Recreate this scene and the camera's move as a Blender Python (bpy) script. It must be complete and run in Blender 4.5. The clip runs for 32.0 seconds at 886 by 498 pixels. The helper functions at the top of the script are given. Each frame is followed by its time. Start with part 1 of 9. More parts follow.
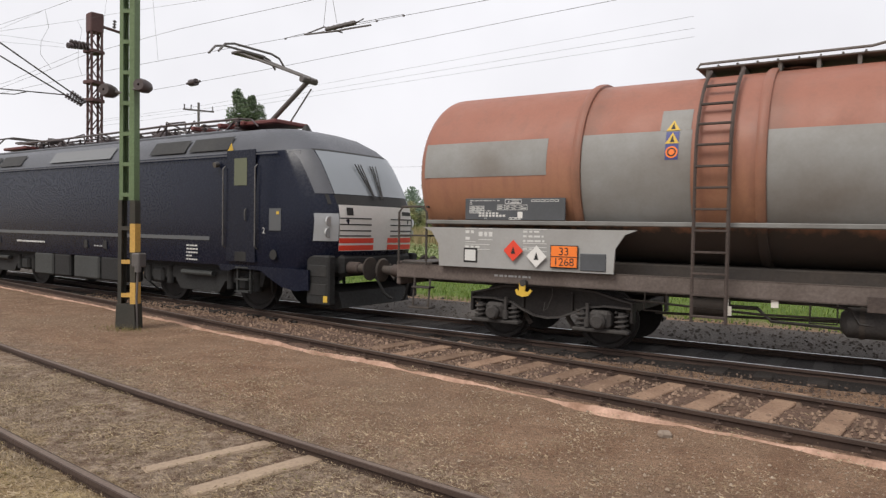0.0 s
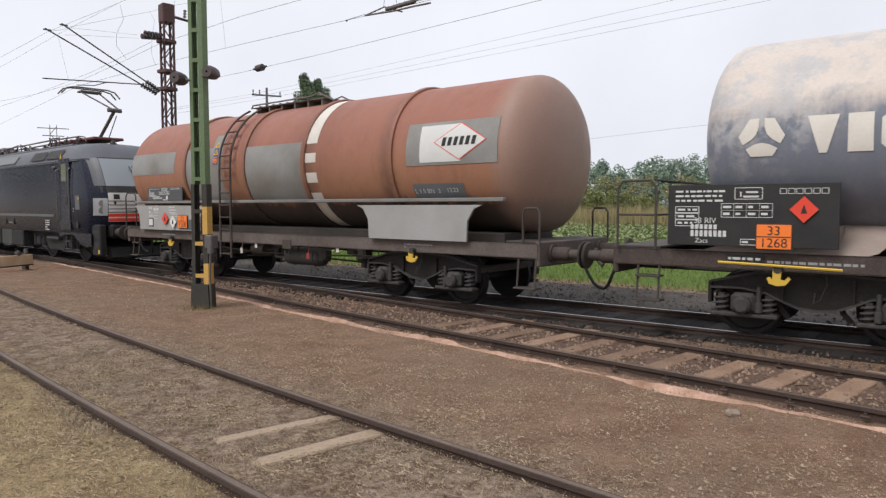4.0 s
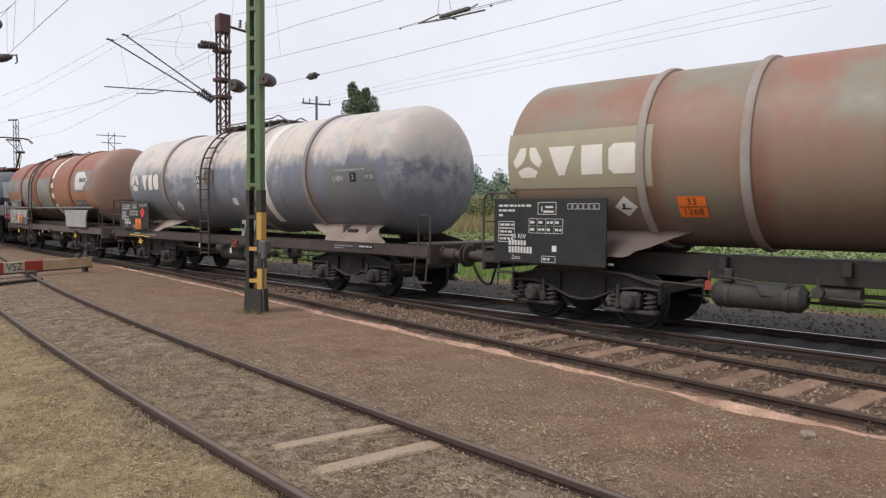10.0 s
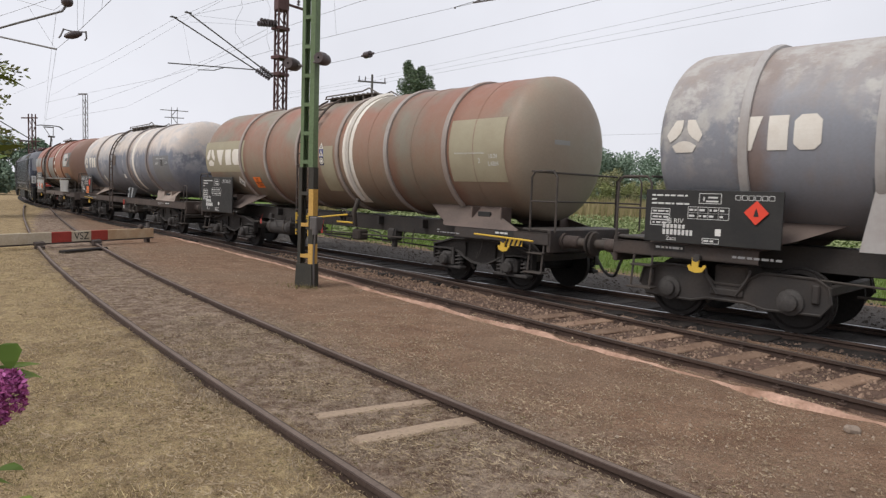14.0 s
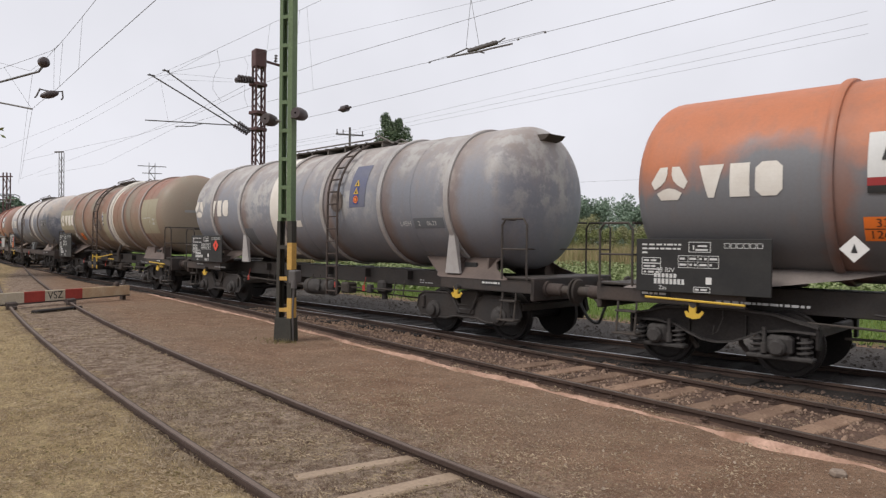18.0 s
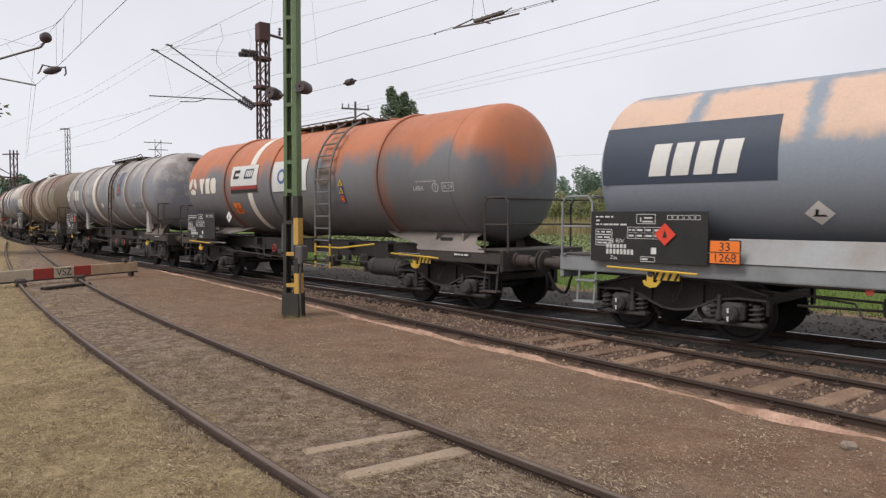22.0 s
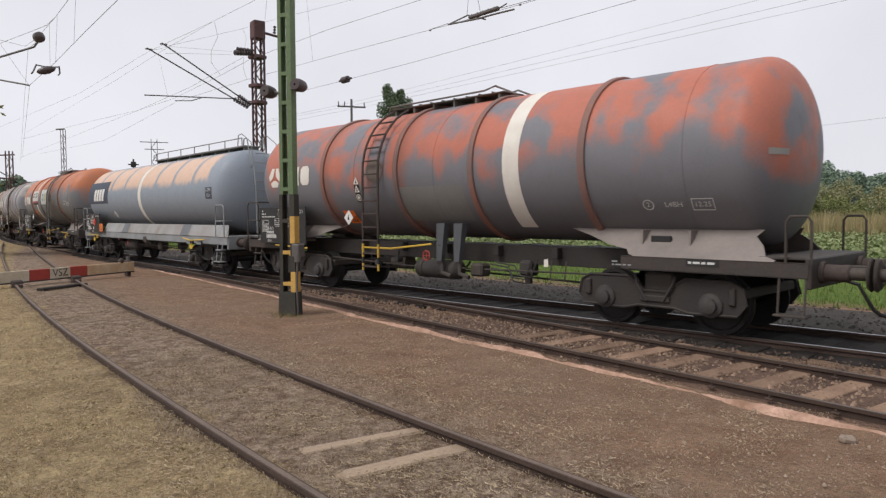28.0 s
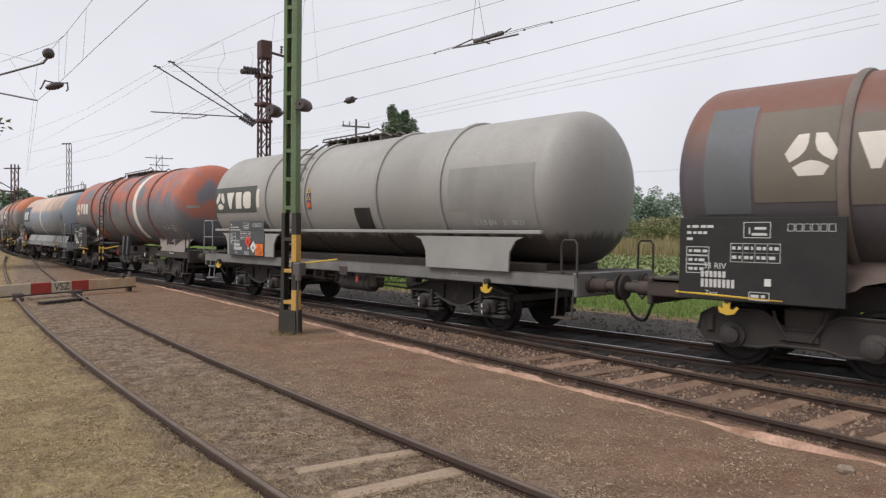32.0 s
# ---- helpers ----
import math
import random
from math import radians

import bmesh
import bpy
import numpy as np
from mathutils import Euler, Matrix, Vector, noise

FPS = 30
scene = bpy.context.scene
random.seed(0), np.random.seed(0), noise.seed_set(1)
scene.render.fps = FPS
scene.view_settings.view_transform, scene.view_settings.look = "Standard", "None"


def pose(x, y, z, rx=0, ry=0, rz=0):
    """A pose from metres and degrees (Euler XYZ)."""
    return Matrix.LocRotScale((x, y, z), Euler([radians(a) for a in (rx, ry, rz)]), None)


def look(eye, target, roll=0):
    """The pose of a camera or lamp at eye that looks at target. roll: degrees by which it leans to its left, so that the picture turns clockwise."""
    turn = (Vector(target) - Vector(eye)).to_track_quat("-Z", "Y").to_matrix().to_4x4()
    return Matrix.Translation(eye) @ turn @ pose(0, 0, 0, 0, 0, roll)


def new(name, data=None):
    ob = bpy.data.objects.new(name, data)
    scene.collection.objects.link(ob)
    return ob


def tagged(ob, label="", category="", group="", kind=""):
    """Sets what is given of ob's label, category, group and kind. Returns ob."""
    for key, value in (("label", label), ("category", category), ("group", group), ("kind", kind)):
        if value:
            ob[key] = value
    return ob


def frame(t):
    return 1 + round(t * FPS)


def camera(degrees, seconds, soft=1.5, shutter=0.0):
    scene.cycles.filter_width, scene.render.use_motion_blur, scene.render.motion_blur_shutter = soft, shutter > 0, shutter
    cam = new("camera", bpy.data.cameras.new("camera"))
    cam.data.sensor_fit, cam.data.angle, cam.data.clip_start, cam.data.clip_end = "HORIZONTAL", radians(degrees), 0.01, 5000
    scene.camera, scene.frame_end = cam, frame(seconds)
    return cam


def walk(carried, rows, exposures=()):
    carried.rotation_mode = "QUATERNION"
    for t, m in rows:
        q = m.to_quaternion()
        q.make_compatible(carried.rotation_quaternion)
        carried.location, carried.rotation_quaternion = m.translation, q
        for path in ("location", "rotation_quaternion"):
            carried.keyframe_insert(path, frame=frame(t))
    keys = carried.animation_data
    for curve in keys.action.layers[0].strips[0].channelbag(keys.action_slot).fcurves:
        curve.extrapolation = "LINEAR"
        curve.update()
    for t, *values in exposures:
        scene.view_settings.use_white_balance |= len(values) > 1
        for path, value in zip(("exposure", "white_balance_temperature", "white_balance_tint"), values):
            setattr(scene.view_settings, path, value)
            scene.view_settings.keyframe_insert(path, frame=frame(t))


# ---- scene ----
# Camera and its walk: a hand-held phone beside a goods siding.
cam = camera(65.18, 32.0, soft=1.3, shutter=0.12)
PATH = [
    (0.0, pose(0.038, -0.064, 1.841, 88.247, -0.977, 21.789)),
    (0.5, pose(0.070, -0.045, 1.830, 87.518, -1.172, 20.157)),
    (1.0, pose(0.075, -0.059, 1.837, 87.478, -0.802, 19.179)),
    (1.5, pose(0.073, -0.065, 1.818, 87.078, -0.375, 21.261)),
    (2.0, pose(0.086, -0.078, 1.827, 87.632, -0.881, 23.739)),
    (2.5, pose(0.079, -0.052, 1.851, 86.961, -0.644, 25.833)),
    (3.0, pose(0.083, -0.032, 1.842, 86.537, -0.157, 27.383)),
    (3.5, pose(0.105, -0.037, 1.834, 86.916, -0.116, 27.166)),
    (5.5, pose(0.041, -0.011, 1.803, 84.090, 0.906, 27.488)),
    (6.0, pose(0.000, -0.004, 1.801, 84.416, 0.381, 26.515)),
    (6.5, pose(-0.039, -0.001, 1.793, 84.562, 0.576, 24.787)),
    (7.0, pose(-0.082, 0.021, 1.801, 85.085, 0.571, 25.932)),
    (7.5, pose(-0.089, 0.004, 1.803, 85.663, 0.162, 26.807)),
    (8.0, pose(-0.096, 0.001, 1.806, 86.560, -0.079, 28.278)),
    (8.5, pose(-0.084, 0.005, 1.822, 86.871, -0.337, 29.203)),
    (9.0, pose(-0.102, 0.012, 1.810, 87.113, -0.361, 29.996)),
    (9.5, pose(-0.082, -0.013, 1.815, 87.287, -0.467, 30.575)),
    (10.0, pose(-0.093, -0.004, 1.811, 87.167, -0.582, 30.857)),
    (10.5, pose(-0.103, -0.013, 1.821, 87.168, -0.741, 31.696)),
    (11.0, pose(-0.094, -0.015, 1.810, 86.908, -0.584, 32.167)),
    (11.5, pose(-0.101, -0.004, 1.825, 86.915, -0.517, 33.183)),
    (12.0, pose(-0.084, -0.022, 1.828, 87.827, -1.467, 34.425)),
    (12.5, pose(-0.027, -0.034, 1.828, 87.554, -2.257, 34.458)),
    (13.0, pose(-0.007, -0.020, 1.831, 85.794, -1.636, 34.683)),
    (13.5, pose(0.027, -0.030, 1.819, 85.140, -1.813, 35.056)),
    (15.5, pose(0.020, -0.069, 1.839, 87.391, -1.690, 36.222)),
    (16.0, pose(0.023, -0.082, 1.830, 87.577, -1.378, 36.691)),
    (16.5, pose(0.022, -0.054, 1.839, 89.081, -2.240, 35.944)),
    (17.0, pose(0.039, -0.054, 1.829, 89.671, -1.493, 34.482)),
    (17.5, pose(0.034, -0.026, 1.837, 89.761, -0.944, 33.630)),
    (18.0, pose(0.032, -0.019, 1.850, 89.498, -0.643, 33.537)),
    (18.5, pose(0.027, -0.011, 1.846, 89.449, -0.729, 33.827)),
    (19.0, pose(0.040, -0.021, 1.845, 89.118, -0.836, 33.824)),
    (19.5, pose(0.014, -0.015, 1.854, 89.383, -0.747, 33.735)),
    (20.0, pose(0.050, -0.074, 1.843, 89.548, -0.972, 33.775)),
    (20.5, pose(0.017, -0.025, 1.834, 88.944, -0.822, 33.928)),
    (21.0, pose(0.039, -0.011, 1.834, 86.914, 0.404, 34.660)),
    (21.5, pose(0.003, 0.036, 1.854, 87.332, -0.047, 34.162)),
    (22.0, pose(-0.007, 0.039, 1.843, 87.385, -0.222, 34.103)),
    (22.5, pose(-0.003, 0.039, 1.827, 87.789, -0.063, 34.219)),
    (23.0, pose(-0.014, 0.045, 1.828, 87.369, -0.292, 34.352)),
    (23.5, pose(-0.021, 0.044, 1.845, 87.418, -0.414, 34.020)),
    (24.0, pose(-0.022, 0.047, 1.845, 87.558, -0.396, 34.001)),
    (24.5, pose(-0.014, 0.042, 1.834, 87.890, -0.261, 34.146)),
    (25.0, pose(0.007, 0.029, 1.831, 87.853, -0.224, 34.403)),
    (25.5, pose(-0.008, 0.045, 1.836, 87.561, -0.101, 34.185)),
    (27.5, pose(-0.002, 0.076, 1.844, 86.855, 0.195, 34.302)),
    (28.0, pose(-0.010, 0.073, 1.839, 87.156, 0.284, 33.897)),
    (28.5, pose(-0.008, 0.082, 1.852, 87.347, 0.231, 33.548)),
    (29.0, pose(0.001, 0.054, 1.840, 87.597, 0.064, 33.809)),
    (29.5, pose(0.003, 0.050, 1.847, 88.041, -0.288, 33.706)),
    (30.0, pose(0.008, 0.061, 1.864, 88.304, -0.269, 33.585)),
    (30.5, pose(0.013, 0.061, 1.845, 89.070, -0.000, 33.651)),
    (31.0, pose(0.016, 0.058, 1.841, 88.618, -0.284, 33.709)),
    (31.5, pose(0.013, 0.069, 1.869, 88.551, -0.321, 33.983)),
    (32.0, pose(0.022, 0.057, 1.853, 88.839, -0.726, 34.087)),
]

walk(cam, PATH, [(0.0, 0.16, 6600, 10), (2.5, 0.13, 6350, 10), (6.0, 0.13, 6300, 10), (12.0, 0.04, 6330, 10), (17.0, -0.02, 6430, 11), (24.0, -0.01, 6430, 11), (32.0, -0.03, 6430, 11)])

# ------------------------------------------------------------------ world and sun (thin even overcast)
SUN_EL, SUN_AZ = 52.0, 205.0
world = bpy.data.worlds.new("overcast")
scene.world = world
world.use_nodes = True
wt = world.node_tree
wt.nodes.clear()
w_out = wt.nodes.new("ShaderNodeOutputWorld")
w_bg = wt.nodes.new("ShaderNodeBackground")
w_sky = wt.nodes.new("ShaderNodeTexSky")
w_sky.sky_type = "NISHITA"
w_sky.sun_disc = False
w_sky.sun_elevation = radians(SUN_EL)
w_sky.sun_rotation = radians(SUN_AZ)
w_sky.dust_density = 6.0
w_sky.air_density = 1.0
w_gain = wt.nodes.new("ShaderNodeMix")
w_gain.data_type = "RGBA"
w_gain.inputs[0].default_value = 0.955
w_gain.inputs[7].default_value = (8.2, 8.2, 8.65, 1)
wt.links.new(w_sky.outputs[0], w_gain.inputs[6])
# faint unevenness of the cloud sheet
w_co = wt.nodes.new("ShaderNodeTexCoord")
w_cl = wt.nodes.new("ShaderNodeTexNoise")
w_cl.inputs["Scale"].default_value = 2.2
w_cl.inputs["Detail"].default_value = 5.0
wt.links.new(w_co.outputs["Generated"], w_cl.inputs["Vector"])
w_mr = wt.nodes.new("ShaderNodeMapRange")
w_mr.inputs[1].default_value, w_mr.inputs[2].default_value = 0.3, 0.7
w_mr.inputs[3].default_value, w_mr.inputs[4].default_value = 0.90, 1.06
wt.links.new(w_cl.outputs[0], w_mr.inputs[0])
w_mul = wt.nodes.new("ShaderNodeVectorMath")
w_mul.operation = "SCALE"
wt.links.new(w_gain.outputs[2], w_mul.inputs[0])
wt.links.new(w_mr.outputs[0], w_mul.inputs["Scale"])
wt.links.new(w_mul.outputs[0], w_bg.inputs[0])
w_bg.inputs[1].default_value = 0.105
wt.links.new(w_bg.outputs[0], w_out.inputs[0])

sun_data = bpy.data.lights.new("sun", "SUN")
sun_data.energy = 2.1
sun_data.angle = radians(25)
sun_data.color = (1.0, 0.96, 0.9)
sun = new("sun", sun_data)
sun.matrix_world = look((0, 0, 40), (0 - math.sin(radians(SUN_AZ)) * 40 / math.tan(radians(SUN_EL)),
                                     0 - math.cos(radians(SUN_AZ)) * 40 / math.tan(radians(SUN_EL)), 0))

# ------------------------------------------------------------------ materials


def nodes_of(name):
    m = bpy.data.materials.new(name)
    m.use_nodes = True
    nt = m.node_tree
    return m, nt, nt.nodes["Principled BSDF"]


def link(nt, a, b):
    nt.links.new(a, b)


def noise_node(nt, vec, scale, detail=4.0, rough=0.6, stretch=None):
    n = nt.nodes.new("ShaderNodeTexNoise")
    n.inputs["Scale"].default_value = scale
    n.inputs["Detail"].default_value = detail
    n.inputs["Roughness"].default_value = rough
    if stretch:
        mp = nt.nodes.new("ShaderNodeMapping")
        mp.inputs["Scale"].default_value = stretch
        link(nt, vec, mp.inputs[0])
        vec = mp.outputs[0]
    link(nt, vec, n.inputs["Vector"])
    return n.outputs[0]


def ramp(nt, val, lo, hi, a=0.0, b=1.0):
    n = nt.nodes.new("ShaderNodeMapRange")
    n.inputs[1].default_value, n.inputs[2].default_value = lo, hi
    n.inputs[3].default_value, n.inputs[4].default_value = a, b
    link(nt, val, n.inputs[0])
    return n.outputs[0]


def mixc(nt, fac, a, b, mode="MIX"):
    n = nt.nodes.new("ShaderNodeMix")
    n.data_type = "RGBA"
    n.blend_type = mode
    for sock, v in ((0, fac), (6, a), (7, b)):
        if hasattr(v, "is_output"):
            link(nt, v, n.inputs[sock])
        elif sock == 0:
            n.inputs[0].default_value = v
        else:
            n.inputs[sock].default_value = (*v, 1) if len(v) == 3 else v
    return n.outputs[2]


def math2(nt, op, a, b=0.0):
    n = nt.nodes.new("ShaderNodeMath")
    n.operation = op
    for i, v in enumerate((a, b)):
        if hasattr(v, "is_output"):
            link(nt, v, n.inputs[i])
        else:
            n.inputs[i].default_value = v
    return n.outputs[0]


def obj_vec(nt):
    return nt.nodes.new("ShaderNodeTexCoord").outputs["Object"]


def axes(nt, vec):
    n = nt.nodes.new("ShaderNodeSeparateXYZ")
    link(nt, vec, n.inputs[0])
    return n.outputs


def bump(nt, bsdf, h, strength, dist=0.02):
    n = nt.nodes.new("ShaderNodeBump")
    n.inputs["Strength"].default_value = strength
    n.inputs["Distance"].default_value = dist
    link(nt, h, n.inputs["Height"])
    link(nt, n.outputs[0], bsdf.inputs["Normal"])


def mat(name, base, second=None, rough=0.7, metal=0.0, big=1.2, fine=30.0, amount=0.6, bumps=0.15, rand=0.0, dist=0.02):
    """A two-scale mottled surface."""
    m, nt, b = nodes_of(name)
    v = obj_vec(nt)
    second = second or tuple(c * 0.6 for c in base)
    f1 = ramp(nt, noise_node(nt, v, big, 5), 0.35, 0.68, 0, amount)
    f2 = noise_node(nt, v, fine, 3)
    c = mixc(nt, f1, base, second)
    c = mixc(nt, ramp(nt, f2, 0.3, 0.75, 0, 0.45 if bumps > 0.06 else 0.10), c, tuple(x * 0.55 for x in second))
    if rand:
        oi = nt.nodes.new("ShaderNodeObjectInfo")
        hv = nt.nodes.new("ShaderNodeHueSaturation")
        link(nt, c, hv.inputs["Color"])
        link(nt, ramp(nt, oi.outputs["Random"], 0, 1, 1 - rand, 1 + rand), hv.inputs["Value"])
        c = hv.outputs[0]
    link(nt, c, b.inputs["Base Color"])
    link(nt, ramp(nt, f2, 0.2, 0.8, rough - 0.1, min(1, rough + 0.12)), b.inputs["Roughness"])
    b.inputs["Metallic"].default_value = metal
    b.inputs["Specular IOR Level"].default_value = 0.3
    if bumps:
        bump(nt, b, f2, bumps, dist)
    return m


def plain(name, base, rough=0.5, metal=0.0, spec=0.4):
    m, nt, b = nodes_of(name)
    v = obj_vec(nt)
    f = noise_node(nt, v, 14, 4)
    link(nt, mixc(nt, ramp(nt, f, 0.35, 0.8, 0, 0.3), base, tuple(c * 0.7 + 0.01 for c in base)), b.inputs["Base Color"])
    b.inputs["Roughness"].default_value = rough
    b.inputs["Metallic"].default_value = metal
    b.inputs["Specular IOR Level"].default_value = spec
    return m


M = {
    "rail": mat("rail_rust", (0.085, 0.055, 0.042), (0.05, 0.035, 0.03), 0.75, 0.2, 2, 40, 0.7, 0.2),
    "rail_shine": plain("rail_polished", (0.42, 0.42, 0.44), 0.28, 0.9),
    "dim_shine": plain("rail_dull", (0.15, 0.12, 0.10), 0.5, 0.4),
    # siding rails: lit top and shaded rusty sides are set by these two colours
    "siding_top": mat("siding_rail_top", (0.185, 0.14, 0.112), (0.12, 0.09, 0.075), 0.7, 0.1, 2, 40, 0.7, 0.2),
    "siding_rail": mat("siding_rail_rust_shade", (0.085, 0.056, 0.045), (0.055, 0.038, 0.03), 0.8, 0.1, 2, 40, 0.7, 0.2),
    "sleeper": mat("sleeper_wood", (0.27, 0.18, 0.122), (0.15, 0.088, 0.06), 0.9, 0, 2, 25, 0.7, 0.4, 0.25),
    # main track's sleepers and ballast: oily, with the train's shadow in the colour
    "dark_sleeper": mat("oily_shaded_sleeper", (0.032, 0.025, 0.021), (0.02, 0.017, 0.016), 0.9, 0, 2, 25, 0.7, 0.4, 0.25),
    "pale_sleeper": mat("pale_sleeper", (0.37, 0.28, 0.20), (0.26, 0.19, 0.135), 0.9, 0, 3, 30, 0.6, 0.3),
    "ballast_dark": mat("oily_shaded_ballast", (0.028, 0.022, 0.019), (0.016, 0.014, 0.013), 0.95, 0, 1.5, 22, 0.7, 1.0, 0, 0.06),
    "ballast_brown": mat("rusty_ballast", (0.17, 0.105, 0.075), (0.08, 0.052, 0.04), 0.95, 0, 1.5, 18, 0.8, 1.0, 0, 0.06),
    "ballast_grey": mat("grey_ballast", (0.10, 0.087, 0.076), (0.062, 0.053, 0.046), 0.95, 0, 1.2, 16, 0.7, 1.0, 0, 0.06),
    "edge": mat("salmon_sand", (0.56, 0.36, 0.27), (0.25, 0.145, 0.095), 0.95, 0, 2.2, 25, 1.0, 0.8),
    "stone": mat("pebbles", (0.30, 0.24, 0.19), (0.20, 0.15, 0.115), 0.9, 0, 8, 40, 0.6, 0.3),
    "iron": mat("oily_iron", (0.062, 0.056, 0.052), (0.095, 0.076, 0.062), 0.7, 0.2, 3, 30, 0.7, 0.15),
    "iron_brown": mat("rusty_iron", (0.10, 0.078, 0.068), (0.06, 0.047, 0.042), 0.8, 0.2, 3, 30, 0.7, 0.15),
    "soot": mat("sooty_iron", (0.036, 0.034, 0.033), (0.06, 0.048, 0.041), 0.6, 0.1, 2.5, 30, 0.7, 0.1),
    "bogie_dust": mat("bogie_dusty_iron", (0.07, 0.064, 0.06), (0.042, 0.038, 0.036), 0.75, 0.1, 3, 30, 0.7, 0.1),
    "steel": plain("worn_steel", (0.16, 0.155, 0.15), 0.4, 0.6),
    "wheel": mat("wheel_iron", (0.034, 0.03, 0.028), (0.024, 0.021, 0.02), 0.6, 0.4, 4, 30, 0.6, 0.1),
    "green": mat("mast_green", (0.15, 0.215, 0.11), (0.11, 0.15, 0.08), 0.6, 0, 2, 25, 0.6, 0.1),
    "black": mat("mast_black", (0.036, 0.038, 0.032), (0.075, 0.062, 0.05), 0.7, 0, 2, 25, 0.6, 0.1),
    "yellow": mat("mast_yellow", (0.62, 0.38, 0.10), (0.48, 0.28, 0.08), 0.6, 0, 2, 25, 0.6, 0.1),
    "maroon": mat("mast_maroon", (0.115, 0.062, 0.06), (0.07, 0.04, 0.04), 0.7, 0, 2, 20, 0.6, 0.1),
    "wire": plain("wire_copper", (0.12, 0.115, 0.112), 0.6, 0.4),
    "insulator": plain("insulator_brown", (0.06, 0.045, 0.045), 0.3),
    "lamp_brown": plain("lamp_brown", (0.075, 0.058, 0.058), 0.5),
    "lamp_grey": plain("lamp_grey", (0.11, 0.10, 0.095), 0.5),
    "white": plain("white_paint", (0.68, 0.67, 0.64), 0.6),
    "old_white": mat("old_white_paint", (0.70, 0.67, 0.61), (0.58, 0.52, 0.45), 0.7, 0, 3, 30, 0.5, 0.05),
    "red": mat("barrier_red", (0.42, 0.06, 0.045), (0.28, 0.05, 0.04), 0.6, 0, 3, 30, 0.6, 0.1),
    "orange": plain("plate_orange", (0.85, 0.20, 0.03), 0.5),
    "redplate": plain("plate_red", (0.70, 0.06, 0.03), 0.5),
    "blackpaint": mat("board_black", (0.022, 0.022, 0.022), (0.04, 0.038, 0.035), 0.6, 0, 3, 30, 0.6, 0.05),
    "handle_yellow": plain("handle_yellow", (0.60, 0.39, 0.05), 0.55),
    "blueplate": plain("plate_blue", (0.05, 0.06, 0.2), 0.5),
    "print": plain("white_print", (0.58, 0.58, 0.56), 0.7),
    "dim_print": plain("grey_print", (0.3, 0.3, 0.3), 0.7),
    "glass": None,
}


def grass_mat(name, a, b, rough=0.75, vary=0.0):
    m, nt, bs = nodes_of(name)
    gi = nt.nodes.new("ShaderNodeNewGeometry")
    c = mixc(nt, gi.outputs["Random Per Island"], a, b)
    if vary:
        k = ramp(nt, noise_node(nt, obj_vec(nt), vary, 5, 0.65), 0.36, 0.60, 0.15, 1.0)
        c = mixc(nt, k, tuple(q * 0.52 for q in a), c)
        c = mixc(nt, ramp(nt, noise_node(nt, obj_vec(nt), vary * 0.3, 3), 0.42, 0.62, 0.0, 0.5), c, b)
    link(nt, c, bs.inputs["Base Color"])
    bs.inputs["Roughness"].default_value = rough
    bs.inputs["Specular IOR Level"].default_value = 0.2
    return m


# distance haze is mixed into the poplar and far-tree greens as paler colour
M["leaf_dark"] = grass_mat("poplar_leaves", (0.10, 0.145, 0.085), (0.17, 0.215, 0.13))
M["leaf_mid"] = grass_mat("bush_leaves", (0.14, 0.165, 0.06), (0.24, 0.25, 0.105))
M["leaf_far"] = grass_mat("far_leaves_hazed", (0.155, 0.215, 0.155), (0.225, 0.29, 0.215))
M["reed"] = grass_mat("dry_reeds", (0.36, 0.28, 0.16), (0.24, 0.22, 0.10))
M["crop"] = grass_mat("crop_leaves", (0.15, 0.19, 0.075), (0.25, 0.28, 0.14))
M["turf"] = grass_mat("green_grass", (0.11, 0.165, 0.035), (0.19, 0.25, 0.07))
M["hay"] = grass_mat("dry_grass", (0.27, 0.205, 0.145), (0.50, 0.415, 0.31), vary=3.2)
M["straw"] = grass_mat("straw_bits", (0.27, 0.195, 0.12), (0.50, 0.40, 0.27), vary=2.0)
M["lawn"] = grass_mat("lawn_blades", (0.42, 0.32, 0.165), (0.66, 0.53, 0.30), vary=2.2)
M["pebble"] = grass_mat("pebble_mix", (0.20, 0.14, 0.10), (0.36, 0.29, 0.22), 0.9)
M["chip"] = grass_mat("ballast_stones", (0.10, 0.068, 0.05), (0.29, 0.20, 0.145), 0.9)
M["chip_mid"] = grass_mat("brown_ballast_stones", (0.055, 0.04, 0.033), (0.16, 0.115, 0.09), 0.9)
M["chip_grey"] = grass_mat("grey_ballast_stones", (0.06, 0.051, 0.045), (0.12, 0.103, 0.09), 0.9)
M["reed"] = grass_mat("dry_reeds", (0.36, 0.28, 0.16), (0.24, 0.22, 0.10))
M["olive"] = grass_mat("olive_bush_leaves", (0.19, 0.21, 0.11), (0.33, 0.30, 0.16))
M["hay_pale"] = grass_mat("pale_hay", (0.34, 0.25, 0.15), (0.54, 0.44, 0.31), vary=2.6)
M["moss"] = grass_mat("mossy_blades", (0.13, 0.11, 0.045), (0.23, 0.185, 0.085))
M["barrier_white"] = mat("barrier_white", (0.60, 0.53, 0.42), (0.46, 0.37, 0.25), 0.75, 0, 2.5, 25, 0.7, 0.1)
M["barrier_wood"] = mat("barrier_bare_wood", (0.60, 0.47, 0.32), (0.46, 0.29, 0.16), 0.8, 0, 2.0, 25, 0.8, 0.1)
M["lilac"] = grass_mat("lilac_flowers", (0.22, 0.035, 0.13), (0.52, 0.16, 0.38))
